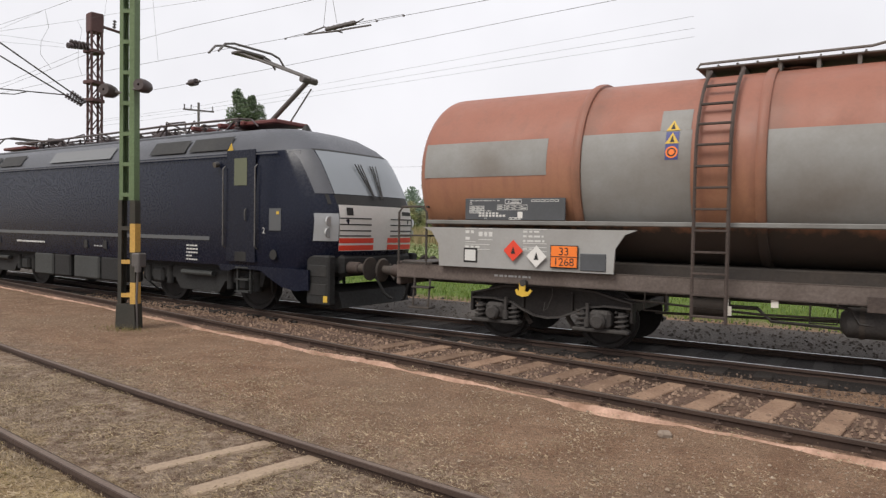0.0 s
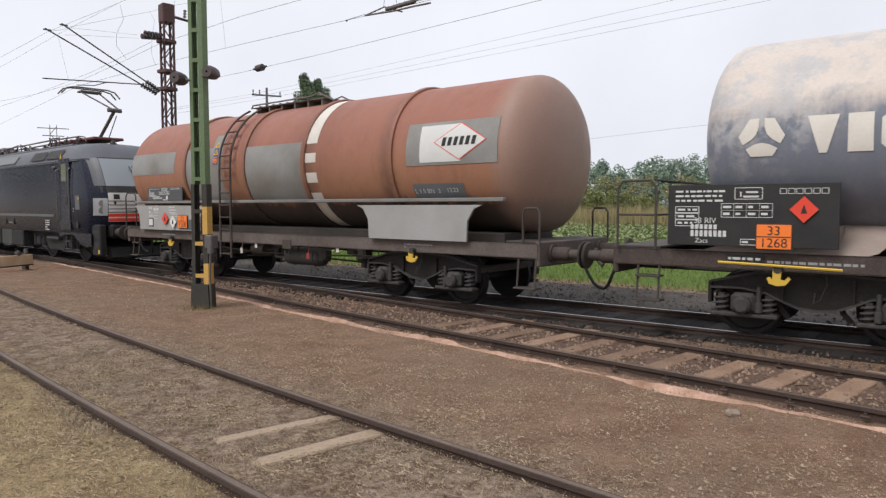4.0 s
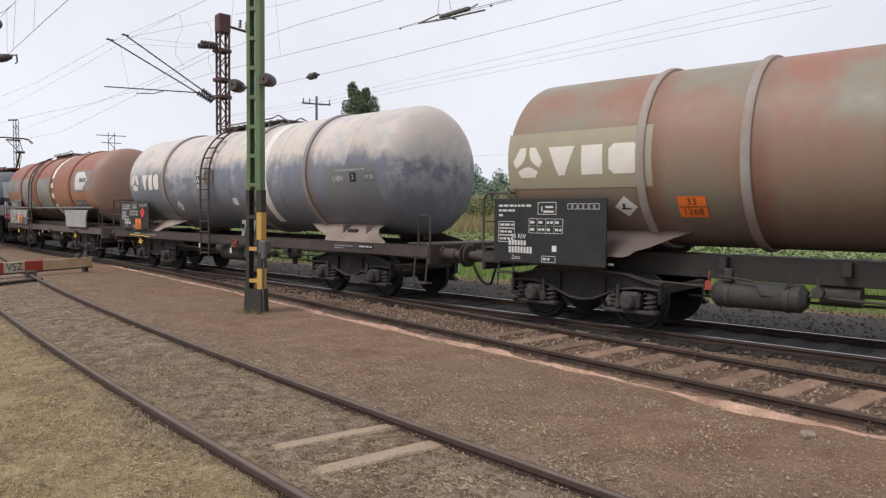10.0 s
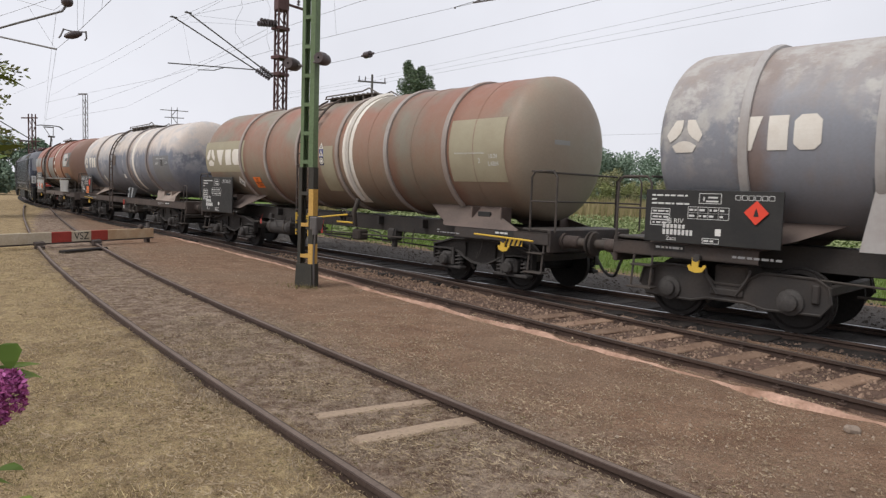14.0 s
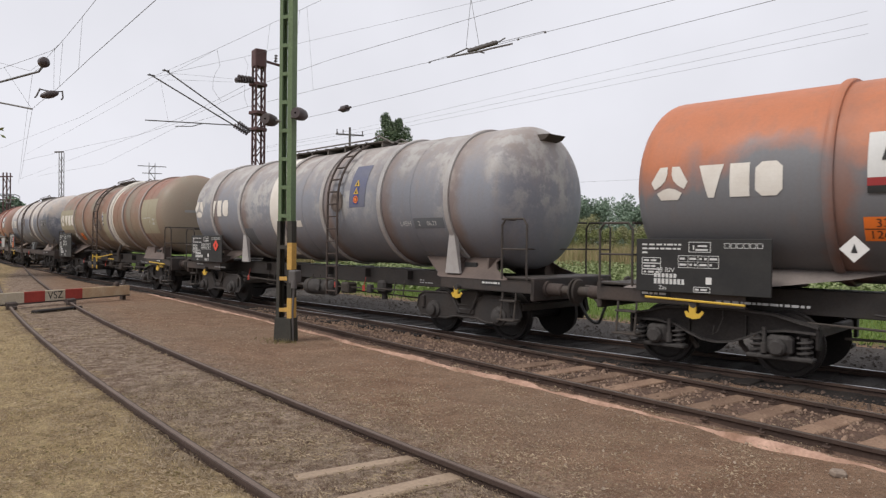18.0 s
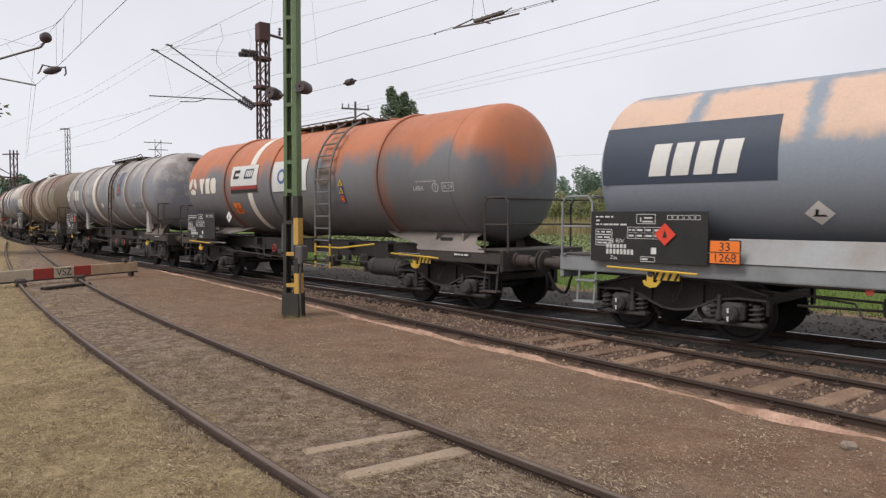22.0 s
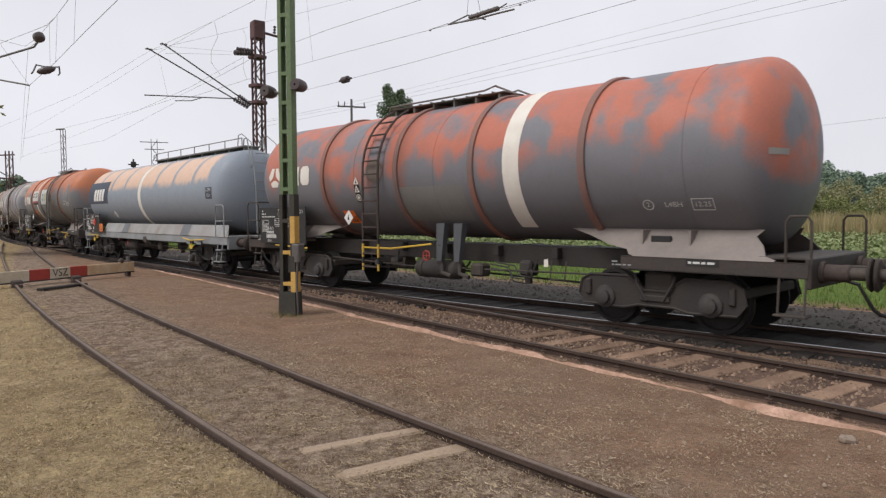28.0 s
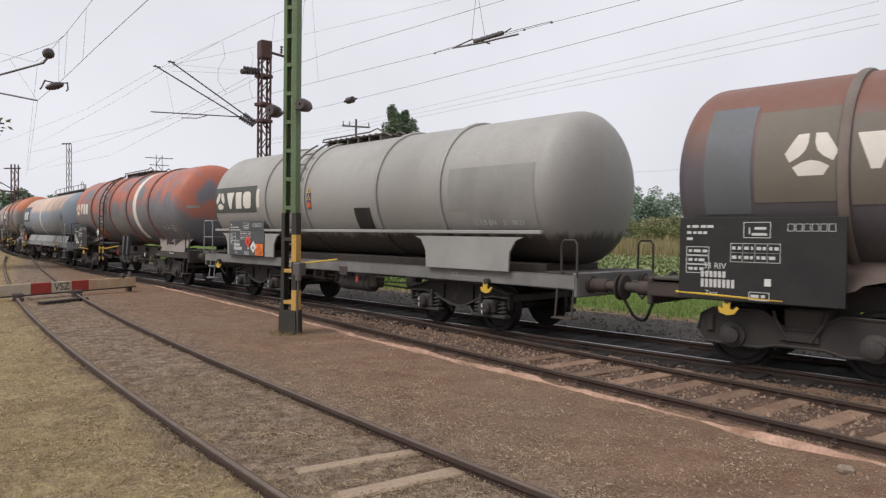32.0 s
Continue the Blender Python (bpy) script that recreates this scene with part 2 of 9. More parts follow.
M["lilac_leaf"] = grass_mat("lilac_leaves", (0.075, 0.125, 0.018), (0.17, 0.23, 0.045))

m_, nt_, b_ = nodes_of("windscreen_glass")
b_.inputs["Base Color"].default_value = (0.21, 0.235, 0.255, 1)
b_.inputs["Roughness"].default_value = 0.04
b_.inputs["Specular IOR Level"].default_value = 0.9
M["glass"] = m_

# ------------------------------------------------------------------ mesh tools


class Geo:
    """Collects vertices and faces for one mesh."""

    def __init__(self):
        self.v, self.f = [], []

    def add(self, vs, fs):
        n = len(self.v)
        self.v += [tuple(p) for p in vs]
        self.f += [tuple(i + n for i in f) for f in fs]
        return self

    def box(self, c, s, ch=0.0, rz=0.0):
        """A box with chamfered edges: centre, size, chamfer."""
        hx, hy, hz = s[0] / 2, s[1] / 2, s[2] / 2
        ch = min(ch, hx * 0.6, hy * 0.6, hz * 0.6)
        if ch <= 0:
            vs = [(x, y, z) for x in (-hx, hx) for y in (-hy, hy) for z in (-hz, hz)]
            fs = [(0, 1, 3, 2), (4, 6, 7, 5), (0, 4, 5, 1), (2, 3, 7, 6), (0, 2, 6, 4), (1, 5, 7, 3)]
        else:
            vs, idx = [], {}
            for ix in (-1, 1):
                for iy in (-1, 1):
                    for iz in (-1, 1):
                        for a in range(3):
                            q = [ix * hx, iy * hy, iz * hz]
                            for k in range(3):
                                if k != a:
                                    q[k] -= (ix, iy, iz)[k] * ch
                            idx[(ix, iy, iz, a)] = len(vs)
                            vs.append(q)
            fs = []
            for a in range(3):
                b, c2 = (a + 1) % 3, (a + 2) % 3
                for sg in (-1, 1):
                    loop = []
                    for u, w in ((-1, -1), (1, -1), (1, 1), (-1, 1)):
                        key = [0, 0, 0]
                        key[a], key[b], key[c2] = sg, u, w
                        loop.append(idx[(*key, a)])
                    fs.append(loop if sg > 0 else loop[::-1])
                for u in (-1, 1):
                    for w in (-1, 1):
                        k1, k2 = [0, 0, 0], [0, 0, 0]
                        k1[a], k2[a] = -1, 1
                        k1[b] = k2[b] = u
                        k1[c2] = k2[c2] = w
                        q = [idx[(*k1, b)], idx[(*k2, b)], idx[(*k2, c2)], idx[(*k1, c2)]]
                        fs.append(q if u * w > 0 else q[::-1])
            for ix in (-1, 1):
                for iy in (-1, 1):
                    for iz in (-1, 1):
                        q = [idx[(ix, iy, iz, a)] for a in range(3)]
                        fs.append(q if ix * iy * iz > 0 else q[::-1])
        cs, sn = math.cos(rz), math.sin(rz)
        return self.add([(c[0] + x * cs - y * sn, c[1] + x * sn + y * cs, c[2] + z) for x, y, z in vs], fs)

    def rod(self, p, q, r, n=8, r2=None, caps=True):
        """A round bar from p to q."""
        p, q = Vector(p), Vector(q)
        r2 = r if r2 is None else r2
        d = (q - p).normalized()
        u = d.orthogonal().normalized()
        w = d.cross(u)
        vs = []
        for c, rr in ((p, r), (q, r2)):
            for i in range(n):
                a = 2 * math.pi * i / n
                vs.append(c + (u * math.cos(a) + w * math.sin(a)) * rr)
        fs = [(i, (i + 1) % n, n + (i + 1) % n, n + i) for i in range(n)]
        if caps:
            fs += [tuple(range(n - 1, -1, -1)), tuple(range(n, 2 * n))]
        return self.add(vs, fs)

    def tube(self, pts, r, n=6):
        """A bent bar through points."""
        pts = [Vector(p) for p in pts]
        rings = []
        u = None
        for i, p in enumerate(pts):
            d = (pts[min(i + 1, len(pts) - 1)] - pts[max(i - 1, 0)]).normalized()
            u = d.orthogonal().normalized() if u is None else (u - d * u.dot(d)).normalized()
            w = d.cross(u)
            rings.append([p + (u * math.cos(2 * math.pi * k / n) + w * math.sin(2 * math.pi * k / n)) * r for k in range(n)])
        vs = [v for ring in rings for v in ring]
        fs = [(i * n + k, i * n + (k + 1) % n, (i + 1) * n + (k + 1) % n, (i + 1) * n + k) for i in range(len(pts) - 1) for k in range(n)]
        fs += [tuple(range(n - 1, -1, -1)), tuple(range((len(pts) - 1) * n, len(pts) * n))]
        return self.add(vs, fs)

    def lathe(self, prof, cy, cz, n=48, axis="x", closed=False):
        """Turns a profile of (position, radius) round a line along x or y."""
        vs = []
        for x, r in prof:
            for k in range(n):
                a = 2 * math.pi * k / n
                c, s = r * math.cos(a), r * math.sin(a)
                vs.append((x, cy + c, cz + s) if axis == "x" else (cy + s, x, cz + c))
        m = len(prof)
        fs = [(i * n + k, (i + 1) * n + k, (i + 1) * n + (k + 1) % n, i * n + (k + 1) % n) for i in range(m - 1) for k in range(n)]
        if closed:
            fs += [((m - 1) * n + k, k, (k + 1) % n, (m - 1) * n + (k + 1) % n) for k in range(n)]
        return self.add(vs, fs)

    def prism(self, poly, a, b, axis="y"):
        """A polygon extruded from a to b; its points are (x, z) for axis y, (y, z) for axis x, (x, y) for axis z."""
        n = len(poly)

        def put(p, t):
            return {"y": (p[0], t, p[1]), "x": (t, p[0], p[1]), "z": (p[0], p[1], t)}[axis]
        vs = [put(p, a) for p in poly] + [put(p, b) for p in poly]
        fs = [(i, (i + 1) % n, n + (i + 1) % n, n + i) for i in range(n)]
        return self.add(vs, fs + [tuple(range(n - 1, -1, -1)), tuple(range(n, 2 * n))])

    def sweep(self, prof, frames):
        """A closed profile of (side, up) carried along frames of (place, side vector)."""
        n = len(prof)
        vs = []
        for p, sd in frames:
            vs += [(p[0] + sd[0] * a, p[1] + sd[1] * a, p[2] + b) for a, b in prof]
        fs = [(i * n + k, i * n + (k + 1) % n, (i + 1) * n + (k + 1) % n, (i + 1) * n + k) for i in range(len(frames) - 1) for k in range(n)]
        return self.add(vs, fs + [tuple(range(n - 1, -1, -1)), tuple(range((len(frames) - 1) * n, len(frames) * n))])

    def moved(self, m):
        self.v = [tuple(m @ Vector(p)) for p in self.v]
        return self


def mesh_of(name, geo, material, smooth=35):
    me = bpy.data.meshes.new(name)
    me.from_pydata(geo.v, [], geo.f)
    mats = material if isinstance(material, (list, tuple)) else [material]
    for m in mats:
        me.materials.append(m)
    if smooth:
        me.polygons.foreach_set("use_smooth", [True] * len(me.polygons))
        me.set_sharp_from_angle(angle=radians(smooth))
    me.update()
    return me


def outward(geo):
    """Makes all faces look outwards."""
    bm = bmesh.new()
    vs = [bm.verts.new(p) for p in geo.v]
    for f in geo.f:
        try:
            bm.faces.new([vs[i] for i in f])
        except ValueError:
            pass
    bmesh.ops.recalc_face_normals(bm, faces=bm.faces)
    me = bpy.data.meshes.new("tmp")
    bm.to_mesh(me)
    bm.free()
    return me


def part(name, geo, material, parent=None, label="", smooth=35):
    """Links one mesh object, under a thing or a part."""
    me = outward(geo)
    me.name = name
    for m in (material if isinstance(material, (list, tuple)) else [material]):
        me.materials.append(m)
    if smooth:
        me.polygons.foreach_set("use_smooth", [True] * len(me.polygons))
        me.set_sharp_from_angle(angle=radians(smooth))
    ob = new(name, me)
    if parent is not None:
        ob.parent = parent
    if label:
        tagged(ob, label)
    return ob


def bulk(name, geo, material, parent=None, smooth=0):
    """Like part, for very large meshes whose faces need no turning."""
    ob = new(name, mesh_of(name, geo, material, smooth))
    if parent is not None:
        ob.parent = parent
    return ob


def share(name, me, parent, m):
    ob = new(name, me)
    ob.parent = parent
    ob.matrix_basis = m
    return ob


def thing(name, label, category, group="", kind="", m=None):
    ob = new(name)
    ob.empty_display_size = 0.3
    if m is not None:
        ob.matrix_basis = m
    return tagged(ob, label, category, group, kind)


TEXTS = {}


def letters(text, size):
    """Flat letters of the built-in font, centred, as vertices (x, y) and faces."""
    if text not in TEXTS:
        cu = bpy.data.curves.new("letters", "FONT")
        cu.body = text
        cu.align_x, cu.align_y = "CENTER", "CENTER"
        ob = bpy.data.objects.new("letters", cu)
        scene.collection.objects.link(ob)
        dg = bpy.context.evaluated_depsgraph_get()
        me = bpy.data.meshes.new_from_object(ob.evaluated_get(dg))
        TEXTS[text] = ([(v.co.x, v.co.y) for v in me.vertices], [tuple(p.vertices) for p in me.polygons])
        bpy.data.objects.remove(ob)
        bpy.data.meshes.remove(me)
        bpy.data.curves.remove(cu)
    vs, fs = TEXTS[text]
    return [(x * size, y * size) for x, y in vs], fs


# ------------------------------------------------------------------ the plan: main track as one wide curve
RADIUS, S_ONE, Y_ONE = 365.434, -65.712, 5.482
GAUGE = 1.505
FROG, TOE = 11.1, 32.0


def along(s, lat=0.0, z=0.0):
    """A place s metres along the main track (towards the left), lat metres towards the near side."""
    ph = (s - S_ONE) / RADIUS
    r = RADIUS + lat
    return (-S_ONE - r * math.sin(ph), Y_ONE + RADIUS - r * math.cos(ph), z)


def side_of(s):
    ph = (s - S_ONE) / RADIUS
    return (-math.sin(ph), -math.cos(ph))


def branch(s):
    """How far the second track lies on the near side of the main one."""
    c = GAUGE / (TOE - FROG) ** 2
    if s > TOE:
        return 0.0
    if s > FROG:
        return c * (TOE - s) ** 2
    return GAUGE + 2 * c * (TOE - FROG) * (FROG - s)


def siding(x):
    """The near siding: place of its middle and its side vector, by x."""
    y = 2.39 - 0.2756 * x + 0.003 * x * x
    sl = -0.2756 + 0.006 * x
    if x < -22:
        y, sl = 9.9052 - 0.4076 * (x + 22) + 0.0008 * (x + 22) ** 2, -0.4076 + 0.0016 * (x + 22)
    n = math.hypot(1, sl)
    nx, ny = -sl / n, 1 / n
    return (x + nx * GAUGE / 2, y + ny * GAUGE / 2), (nx, ny)


GROUND = -0.13


def soil(x, y):
    """Height of the soil: a low bank that buries the siding's rails to their webs, else flat and slightly uneven."""
    d = abs(y - (2.39 - 0.2756 * x + 0.003 * x * x) - 0.78)
    k = max(0.0, min(1.0, (3.2 - d) / 2.0))
    k = k * k * (3 - 2 * k)
    return GROUND + 0.05 * k

# ------------------------------------------------------------------ ground
rnd = random.Random(4)


def ground_mat():
    m, nt, b = nodes_of("ground_soil")
    v = obj_vec(nt)
    x, y, _ = axes(nt, v)
    n_big = noise_node(nt, v, 0.35, 5)
    n_mid = noise_node(nt, v, 2.2, 6, 0.65)
    n_fine = noise_node(nt, v, 22, 5, 0.7)
    n_peb = noise_node(nt, v, 75, 2, 0.5)
    n_clod = noise_node(nt, v, 7.0, 6, 0.7)
    soil = mixc(nt, ramp(nt, n_mid, 0.38, 0.62), (0.235, 0.133, 0.083), (0.365, 0.232, 0.152))
    soil = mixc(nt, ramp(nt, n_big, 0.4, 0.65, 0, 0.8), soil, (0.295, 0.203, 0.138))
    # dusty grey strip about the siding, straw-coloured lawn on the near side of it
    sl = math2(nt, "ADD", math2(nt, "MULTIPLY", x, 0.2756), -2.39)
    d = math2(nt, "ADD", y, sl)
    d = math2(nt, "SUBTRACT", d, math2(nt, "MULTIPLY", math2(nt, "MULTIPLY", x, x), 0.003))
    d = math2(nt, "ADD", d, math2(nt, "MULTIPLY", math2(nt, "SUBTRACT", n_mid, 0.5), 1.6))
    grey = mixc(nt, ramp(nt, n_clod, 0.40, 0.62), (0.165, 0.105, 0.073), (0.43, 0.335, 0.255))
    straw = mixc(nt, ramp(nt, n_mid, 0.40, 0.62), (0.56, 0.43, 0.235), (0.36, 0.265, 0.14))
    straw = mixc(nt, ramp(nt, n_clod, 0.38, 0.6, 0.6, 0), straw, (0.19, 0.125, 0.075))
    c = mixc(nt, ramp(nt, d, 1.35, 2.7), grey, soil)
    c = mixc(nt, ramp(nt, d, -0.15, 0.25), straw, c)
    # beyond the rails: green
    ph_x = math2(nt, "ADD", x, S_ONE)
    ph_y = math2(nt, "SUBTRACT", y, Y_ONE + RADIUS)
    r = math2(nt, "SQRT", math2(nt, "ADD", math2(nt, "MULTIPLY", ph_x, ph_x), math2(nt, "MULTIPLY", ph_y, ph_y)))
    far = ramp(nt, math2(nt, "ADD", r, math2(nt, "MULTIPLY", n_mid, 1.5)), RADIUS - 3.9, RADIUS - 5.2)
    turf = mixc(nt, ramp(nt, n_mid, 0.35, 0.7), (0.085, 0.17, 0.02), (0.14, 0.21, 0.035))
    c = mixc(nt, far, c, turf)
    c = mixc(nt, ramp(nt, n_fine, 0.4, 0.62, 0, 0.65), c, mixc(nt, 0.6, c, (0.06, 0.042, 0.03)))
    c = mixc(nt, ramp(nt, n_peb, 0.60, 0.68, 0, 0.55), c, (0.46, 0.37, 0.28))
    n_grit = noise_node(nt, v, 48, 3, 0.8)
    c = mixc(nt, ramp(nt, n_grit, 0.30, 0.44, 0.7, 0), c, (0.05, 0.034, 0.024))
    link(nt, c, b.inputs["Base Color"])
    b.inputs["Roughness"].default_value = 0.95
    b.inputs["Specular IOR Level"].default_value = 0.15
    h = math2(nt, "ADD", math2(nt, "MULTIPLY", n_fine, 1.0), math2(nt, "MULTIPLY", n_peb, 0.6))
    bump(nt, b, h, 1.0, 0.05)
    return m


def graded(lo, hi, near_lo, near_hi, step):
    out = []
    v = near_lo
    while v <= near_hi:
        out.append(v)
        v += step
    a, s = near_lo, step
    while a > lo:
        s *= 1.35
        a -= s
        out.append(a)
    a, s = near_hi, step
    while a < hi:
        s *= 1.35
        a += s
        out.append(a)
    return sorted(out)


def build_ground():
    xs, ys = graded(-2500, 2500, -30, 12, 0.3), graded(-2500, 2500, -3, 22, 0.3)
    g = Geo()
    for y in ys:
        for x in xs:
            h = 0.0
            if abs(x) < 60 and abs(y) < 60:
                h = 0.025 * noise.noise((x * 0.8, y * 0.8, 0)) + 0.012 * noise.noise((x * 3, y * 3, 4))
            g.v.append((x, y, (soil(x, y) if abs(x) < 60 else GROUND) + h))
    n = len(xs)
    g.f = [(j * n + i, j * n + i + 1, (j + 1) * n + i + 1, (j + 1) * n + i) for j in range(len(ys) - 1) for i in range(n - 1)]
    tagged(bulk("ground", g, ground_mat(), smooth=60), "brown trampled soil with straw grass and a green verge", "ground", kind="structure")


build_ground()

RAIL = [(-0.036, 0), (0.036, 0), (0.036, -0.035), (0.011, -0.05), (0.011, -0.125), (0.068, -0.14), (0.068, -0.155),
        (-0.068, -0.155), (-0.068, -0.14), (-0.011, -0.125), (-0.011, -0.05), (-0.036, -0.035)]


def rails(parent, path, body, shine):
    """Two rails on a path of (place, side vector): brown bodies, running faces on top."""
    for sg in (-1, 1):
        fr = [((p[0] + n[0] * sg * GAUGE / 2, p[1] + n[1] * sg * GAUGE / 2, p[2]), n) for p, n in path]
        r = part("rail", Geo().sweep(RAIL, fr), body, parent, smooth=20)
        if shine:
            part("running_face", Geo().sweep([(-0.022, -0.001), (0.022, -0.001), (0.022, 0.002), (-0.022, 0.002)], fr), shine, r,
                 "worn running face of the rail")


def strip(name, label, s0, s1, lat0, lat1, z, material, step=0.4, rough=0.02, cells=10):
    """A band of loose material along the main track."""
    g = Geo()
    k = int((s1 - s0) / step)
    for i in range(k + 1):
        s = s0 + (s1 - s0) * i / k
        a = lat0(s) if callable(lat0) else lat0
        b = lat1(s) if callable(lat1) else lat1
        for j in range(cells + 1):
            u = j / cells
            lat = a + (b - a) * u
            edge = min(u, 1 - u) * cells
            q = along(s, lat, 0)
            zz = z(lat, s) if callable(z) else z
            zz += rough * noise.noise((q[0] * 4, q[1] * 4, 1.0))
            if edge < 1:
                zz = GROUND - 0.03
            g.v.append((q[0], q[1], zz))
    n = cells + 1
    g.f = [(i * n + j, i * n + j + 1, (i + 1) * n + j + 1, (i + 1) * n + j) for i in range(k) for j in range(cells)]
    return tagged(bulk(name, g, material, smooth=60), label, "ballast", kind="structure")


SLEEPER = outward(Geo().box((0, 0, -0.075), (0.25, 2.5, 0.15), 0.012))


def sleepers(parent, me, places):
    for p, n, j in places:
        share("sleeper", me, parent, pose(p[0], p[1], p[2], rnd.uniform(-0.6, 0.6), 0, math.degrees(math.atan2(n[1], n[0])) - 90 + j))


# main track
track_main = thing("main_track", "main railway track with polished rails under the train", "railway track", "railway tracks", "structure")
path_b = [(along(s), side_of(s)) for s in np.arange(-40, 190, 1.5)]
rails(track_main, path_b, M["rail"], M["rail_shine"])
# near-black bed: oil plus the painted shadow of the train
strip("main_ballast", "oily ballast of the main track with the train's shade painted in", -40, 190, lambda s: 1.35, -1.45, -0.10, M["ballast_dark"], 0.7, 0.03)
strip("far_shoulder", "grey ballast shoulder behind the main track", -40, 120, -1.3, -5.0,
      lambda lat, s: -0.09 - 0.002 * (abs(lat) - 1.3), M["ballast_grey"], 0.7, 0.04)
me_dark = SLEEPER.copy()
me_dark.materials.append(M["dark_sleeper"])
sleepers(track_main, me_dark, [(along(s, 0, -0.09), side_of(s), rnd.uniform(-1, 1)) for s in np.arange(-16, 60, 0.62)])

# branching track
track_two = thing("branch_track", "empty branch track on weathered wooden sleepers", "railway track", "railway tracks", "structure")


def branch_path(s):
    a, b = Vector(along(s, branch(s))), Vector(along(s + 0.05, branch(s + 0.05)))
    d = (b - a).normalized()
    return tuple(a), (d.y * 1.0, -d.x * 1.0) if (d.y * side_of(s)[0] - d.x * side_of(s)[1]) > 0 else (-d.y, d.x)


path_a = [branch_path(s) for s in np.arange(-26, TOE - 0.5, 1.0)]
rails(track_two, path_a, M["rail"], M["dim_shine"])
strip("branch_ballast", "rusty brown ballast of the branch track", -26, 30, lambda s: branch(s) + 0.98, lambda s: max(1.3, branch(s) - 1.2),
      -0.105, M["ballast_brown"], 0.4, 0.035)
me_pale = outward(Geo().box((0, -0.265, -0.075), (0.25, 1.97, 0.15), 0.012))
me_pale.materials.append(M["sleeper"])
sleepers(track_two, me_pale, [((q[0][0], q[0][1], -0.082), q[1], rnd.uniform(-2, 2)) for q in (branch_path(s) for s in np.arange(-14, 5.4, 0.63))])


CLIP = outward(Geo().box((0, 0, 0.02), (0.08, 0.05, 0.02), 0.006).rod((0, 0, 0.03), (0, 0, 0.055), 0.014, 6))
CLIP.materials.append(M["rail"])
for s_ in np.arange(-10, 9, 0.63):
    q_ = branch_path(s_)
    for sg_ in (-1, 1):
        for d_ in (-0.09, 0.09):
            o_ = sg_ * GAUGE / 2 + d_
            share("rail_clip", CLIP, track_two, pose(q_[0][0] + q_[1][0] * o_, q_[0][1] + q_[1][1] * o_, -0.085, 0, 0, math.degrees(math.atan2(q_[1][1], q_[1][0])) - 90))


def edging():
    """The salmon-coloured sandy edge in front of the branch track: a ragged crest, broad in places and nearly gone in others."""
    g = Geo()
    ss = np.arange(-22, 24, 0.1)
    for i, s in enumerate(ss):
        fade = max(0.1, min(1.0, (along(s)[0] + 13.0) / 7.0))
        body = max(0.0, 0.3 + 1.2 * noise.noise((s * 0.8, 0, 0)) + 0.5 * noise.noise((s * 2.6, 9, 0)))
        w = 0.012 + fade * 0.08 * body + 0.025 * noise.noise((s * 6, 2, 0))
        off = 0.27 + 0.11 * noise.noise((s * 0.55, 5, 0)) + 0.035 * noise.noise((s * 2.4, 7, 0))
        top = -0.105 + 0.042 * min(1.0, body) * fade
        for k, (dl, z) in enumerate(((-0.03, GROUND - 0.03), (0.0, top), (max(0.01, w * 0.6), top - 0.004), (max(0.02, w) + 0.04, GROUND - 0.03))):
            zz = z + (0.02 * noise.noise((s * 7, k, 7)) if k in (1, 2) else 0)
            g.v.append(along(s, branch(s) + GAUGE / 2 + off + dl, zz))
    g.f = [(i * 4 + k, i * 4 + k + 1, i * 4 + k + 5, i * 4 + k + 4) for i in range(len(ss) - 1) for k in range(3)]
    tagged(bulk("sand_edge", g, M["edge"], smooth=60), "crumbling salmon-coloured sand edging beside the branch track", "edging", kind="structure")


edging()

# near siding
track_siding = thing("siding_track", "overgrown siding with rusty rails sunk in the soil", "railway track", "railway tracks", "structure")
path_s = []
for x in np.arange(12, -55, -1.0):
    p, n = siding(x)
    path_s.append(((p[0], p[1], 0.02), n))
rails(track_siding, path_s, M["siding_rail"], M["siding_top"])
for (x, y), ang, ln, w in (((-3.78, 4.58), 65, 1.28, 0.15), ((-3.18, 4.38), 68, 1.30, 0.19)):
    g = Geo().box((0, 0, 0), (ln, w, 0.08), 0.015)
    o = part("sleeper", g, M["pale_sleeper"], track_siding, "pale bare sleeper flush with the soil")
    o.matrix_basis = pose(x, y, soil(x, y) - 0.022, 0, 0, ang)

# ------------------------------------------------------------------ lattice masts and wires


def lattice_mast(name, label, x, y, h, w, d, turn, material, pitch=0.55, leg=0.05):
    t = thing(name, label, "mast", m=pose(x, y, GROUND, 0, 0, turn))
    for sx in (-1, 1):
        for sy in (-1, 1):
            part("leg", Geo().box((sx * (w / 2 - leg / 2), sy * (d / 2 - leg / 2), h / 2), (leg, leg, h), 0.005), material, t)
    k = int(h / pitch)
    for i in range(k):
        z0, z1 = i * pitch + 0.1, (i + 1) * pitch + 0.1
        for sy in (-1, 1):
            a, b = (-1, 1) if i % 2 else (1, -1)
            part("brace", Geo().rod((a * w / 2 * 0.9, sy * d / 2 * 0.96, z0), (b * w / 2 * 0.9, sy * d / 2 * 0.96, z1), leg * 0.33, 6), material, t)
        for sx in (-1, 1):
            a, b = (-1, 1) if i % 2 else (1, -1)
            part("brace", Geo().rod((sx * w / 2 * 0.96, a * d / 2 * 0.9, z0), (sx * w / 2 * 0.96, b * d / 2 * 0.9, z1), leg * 0.33, 6), material, t)
    return t


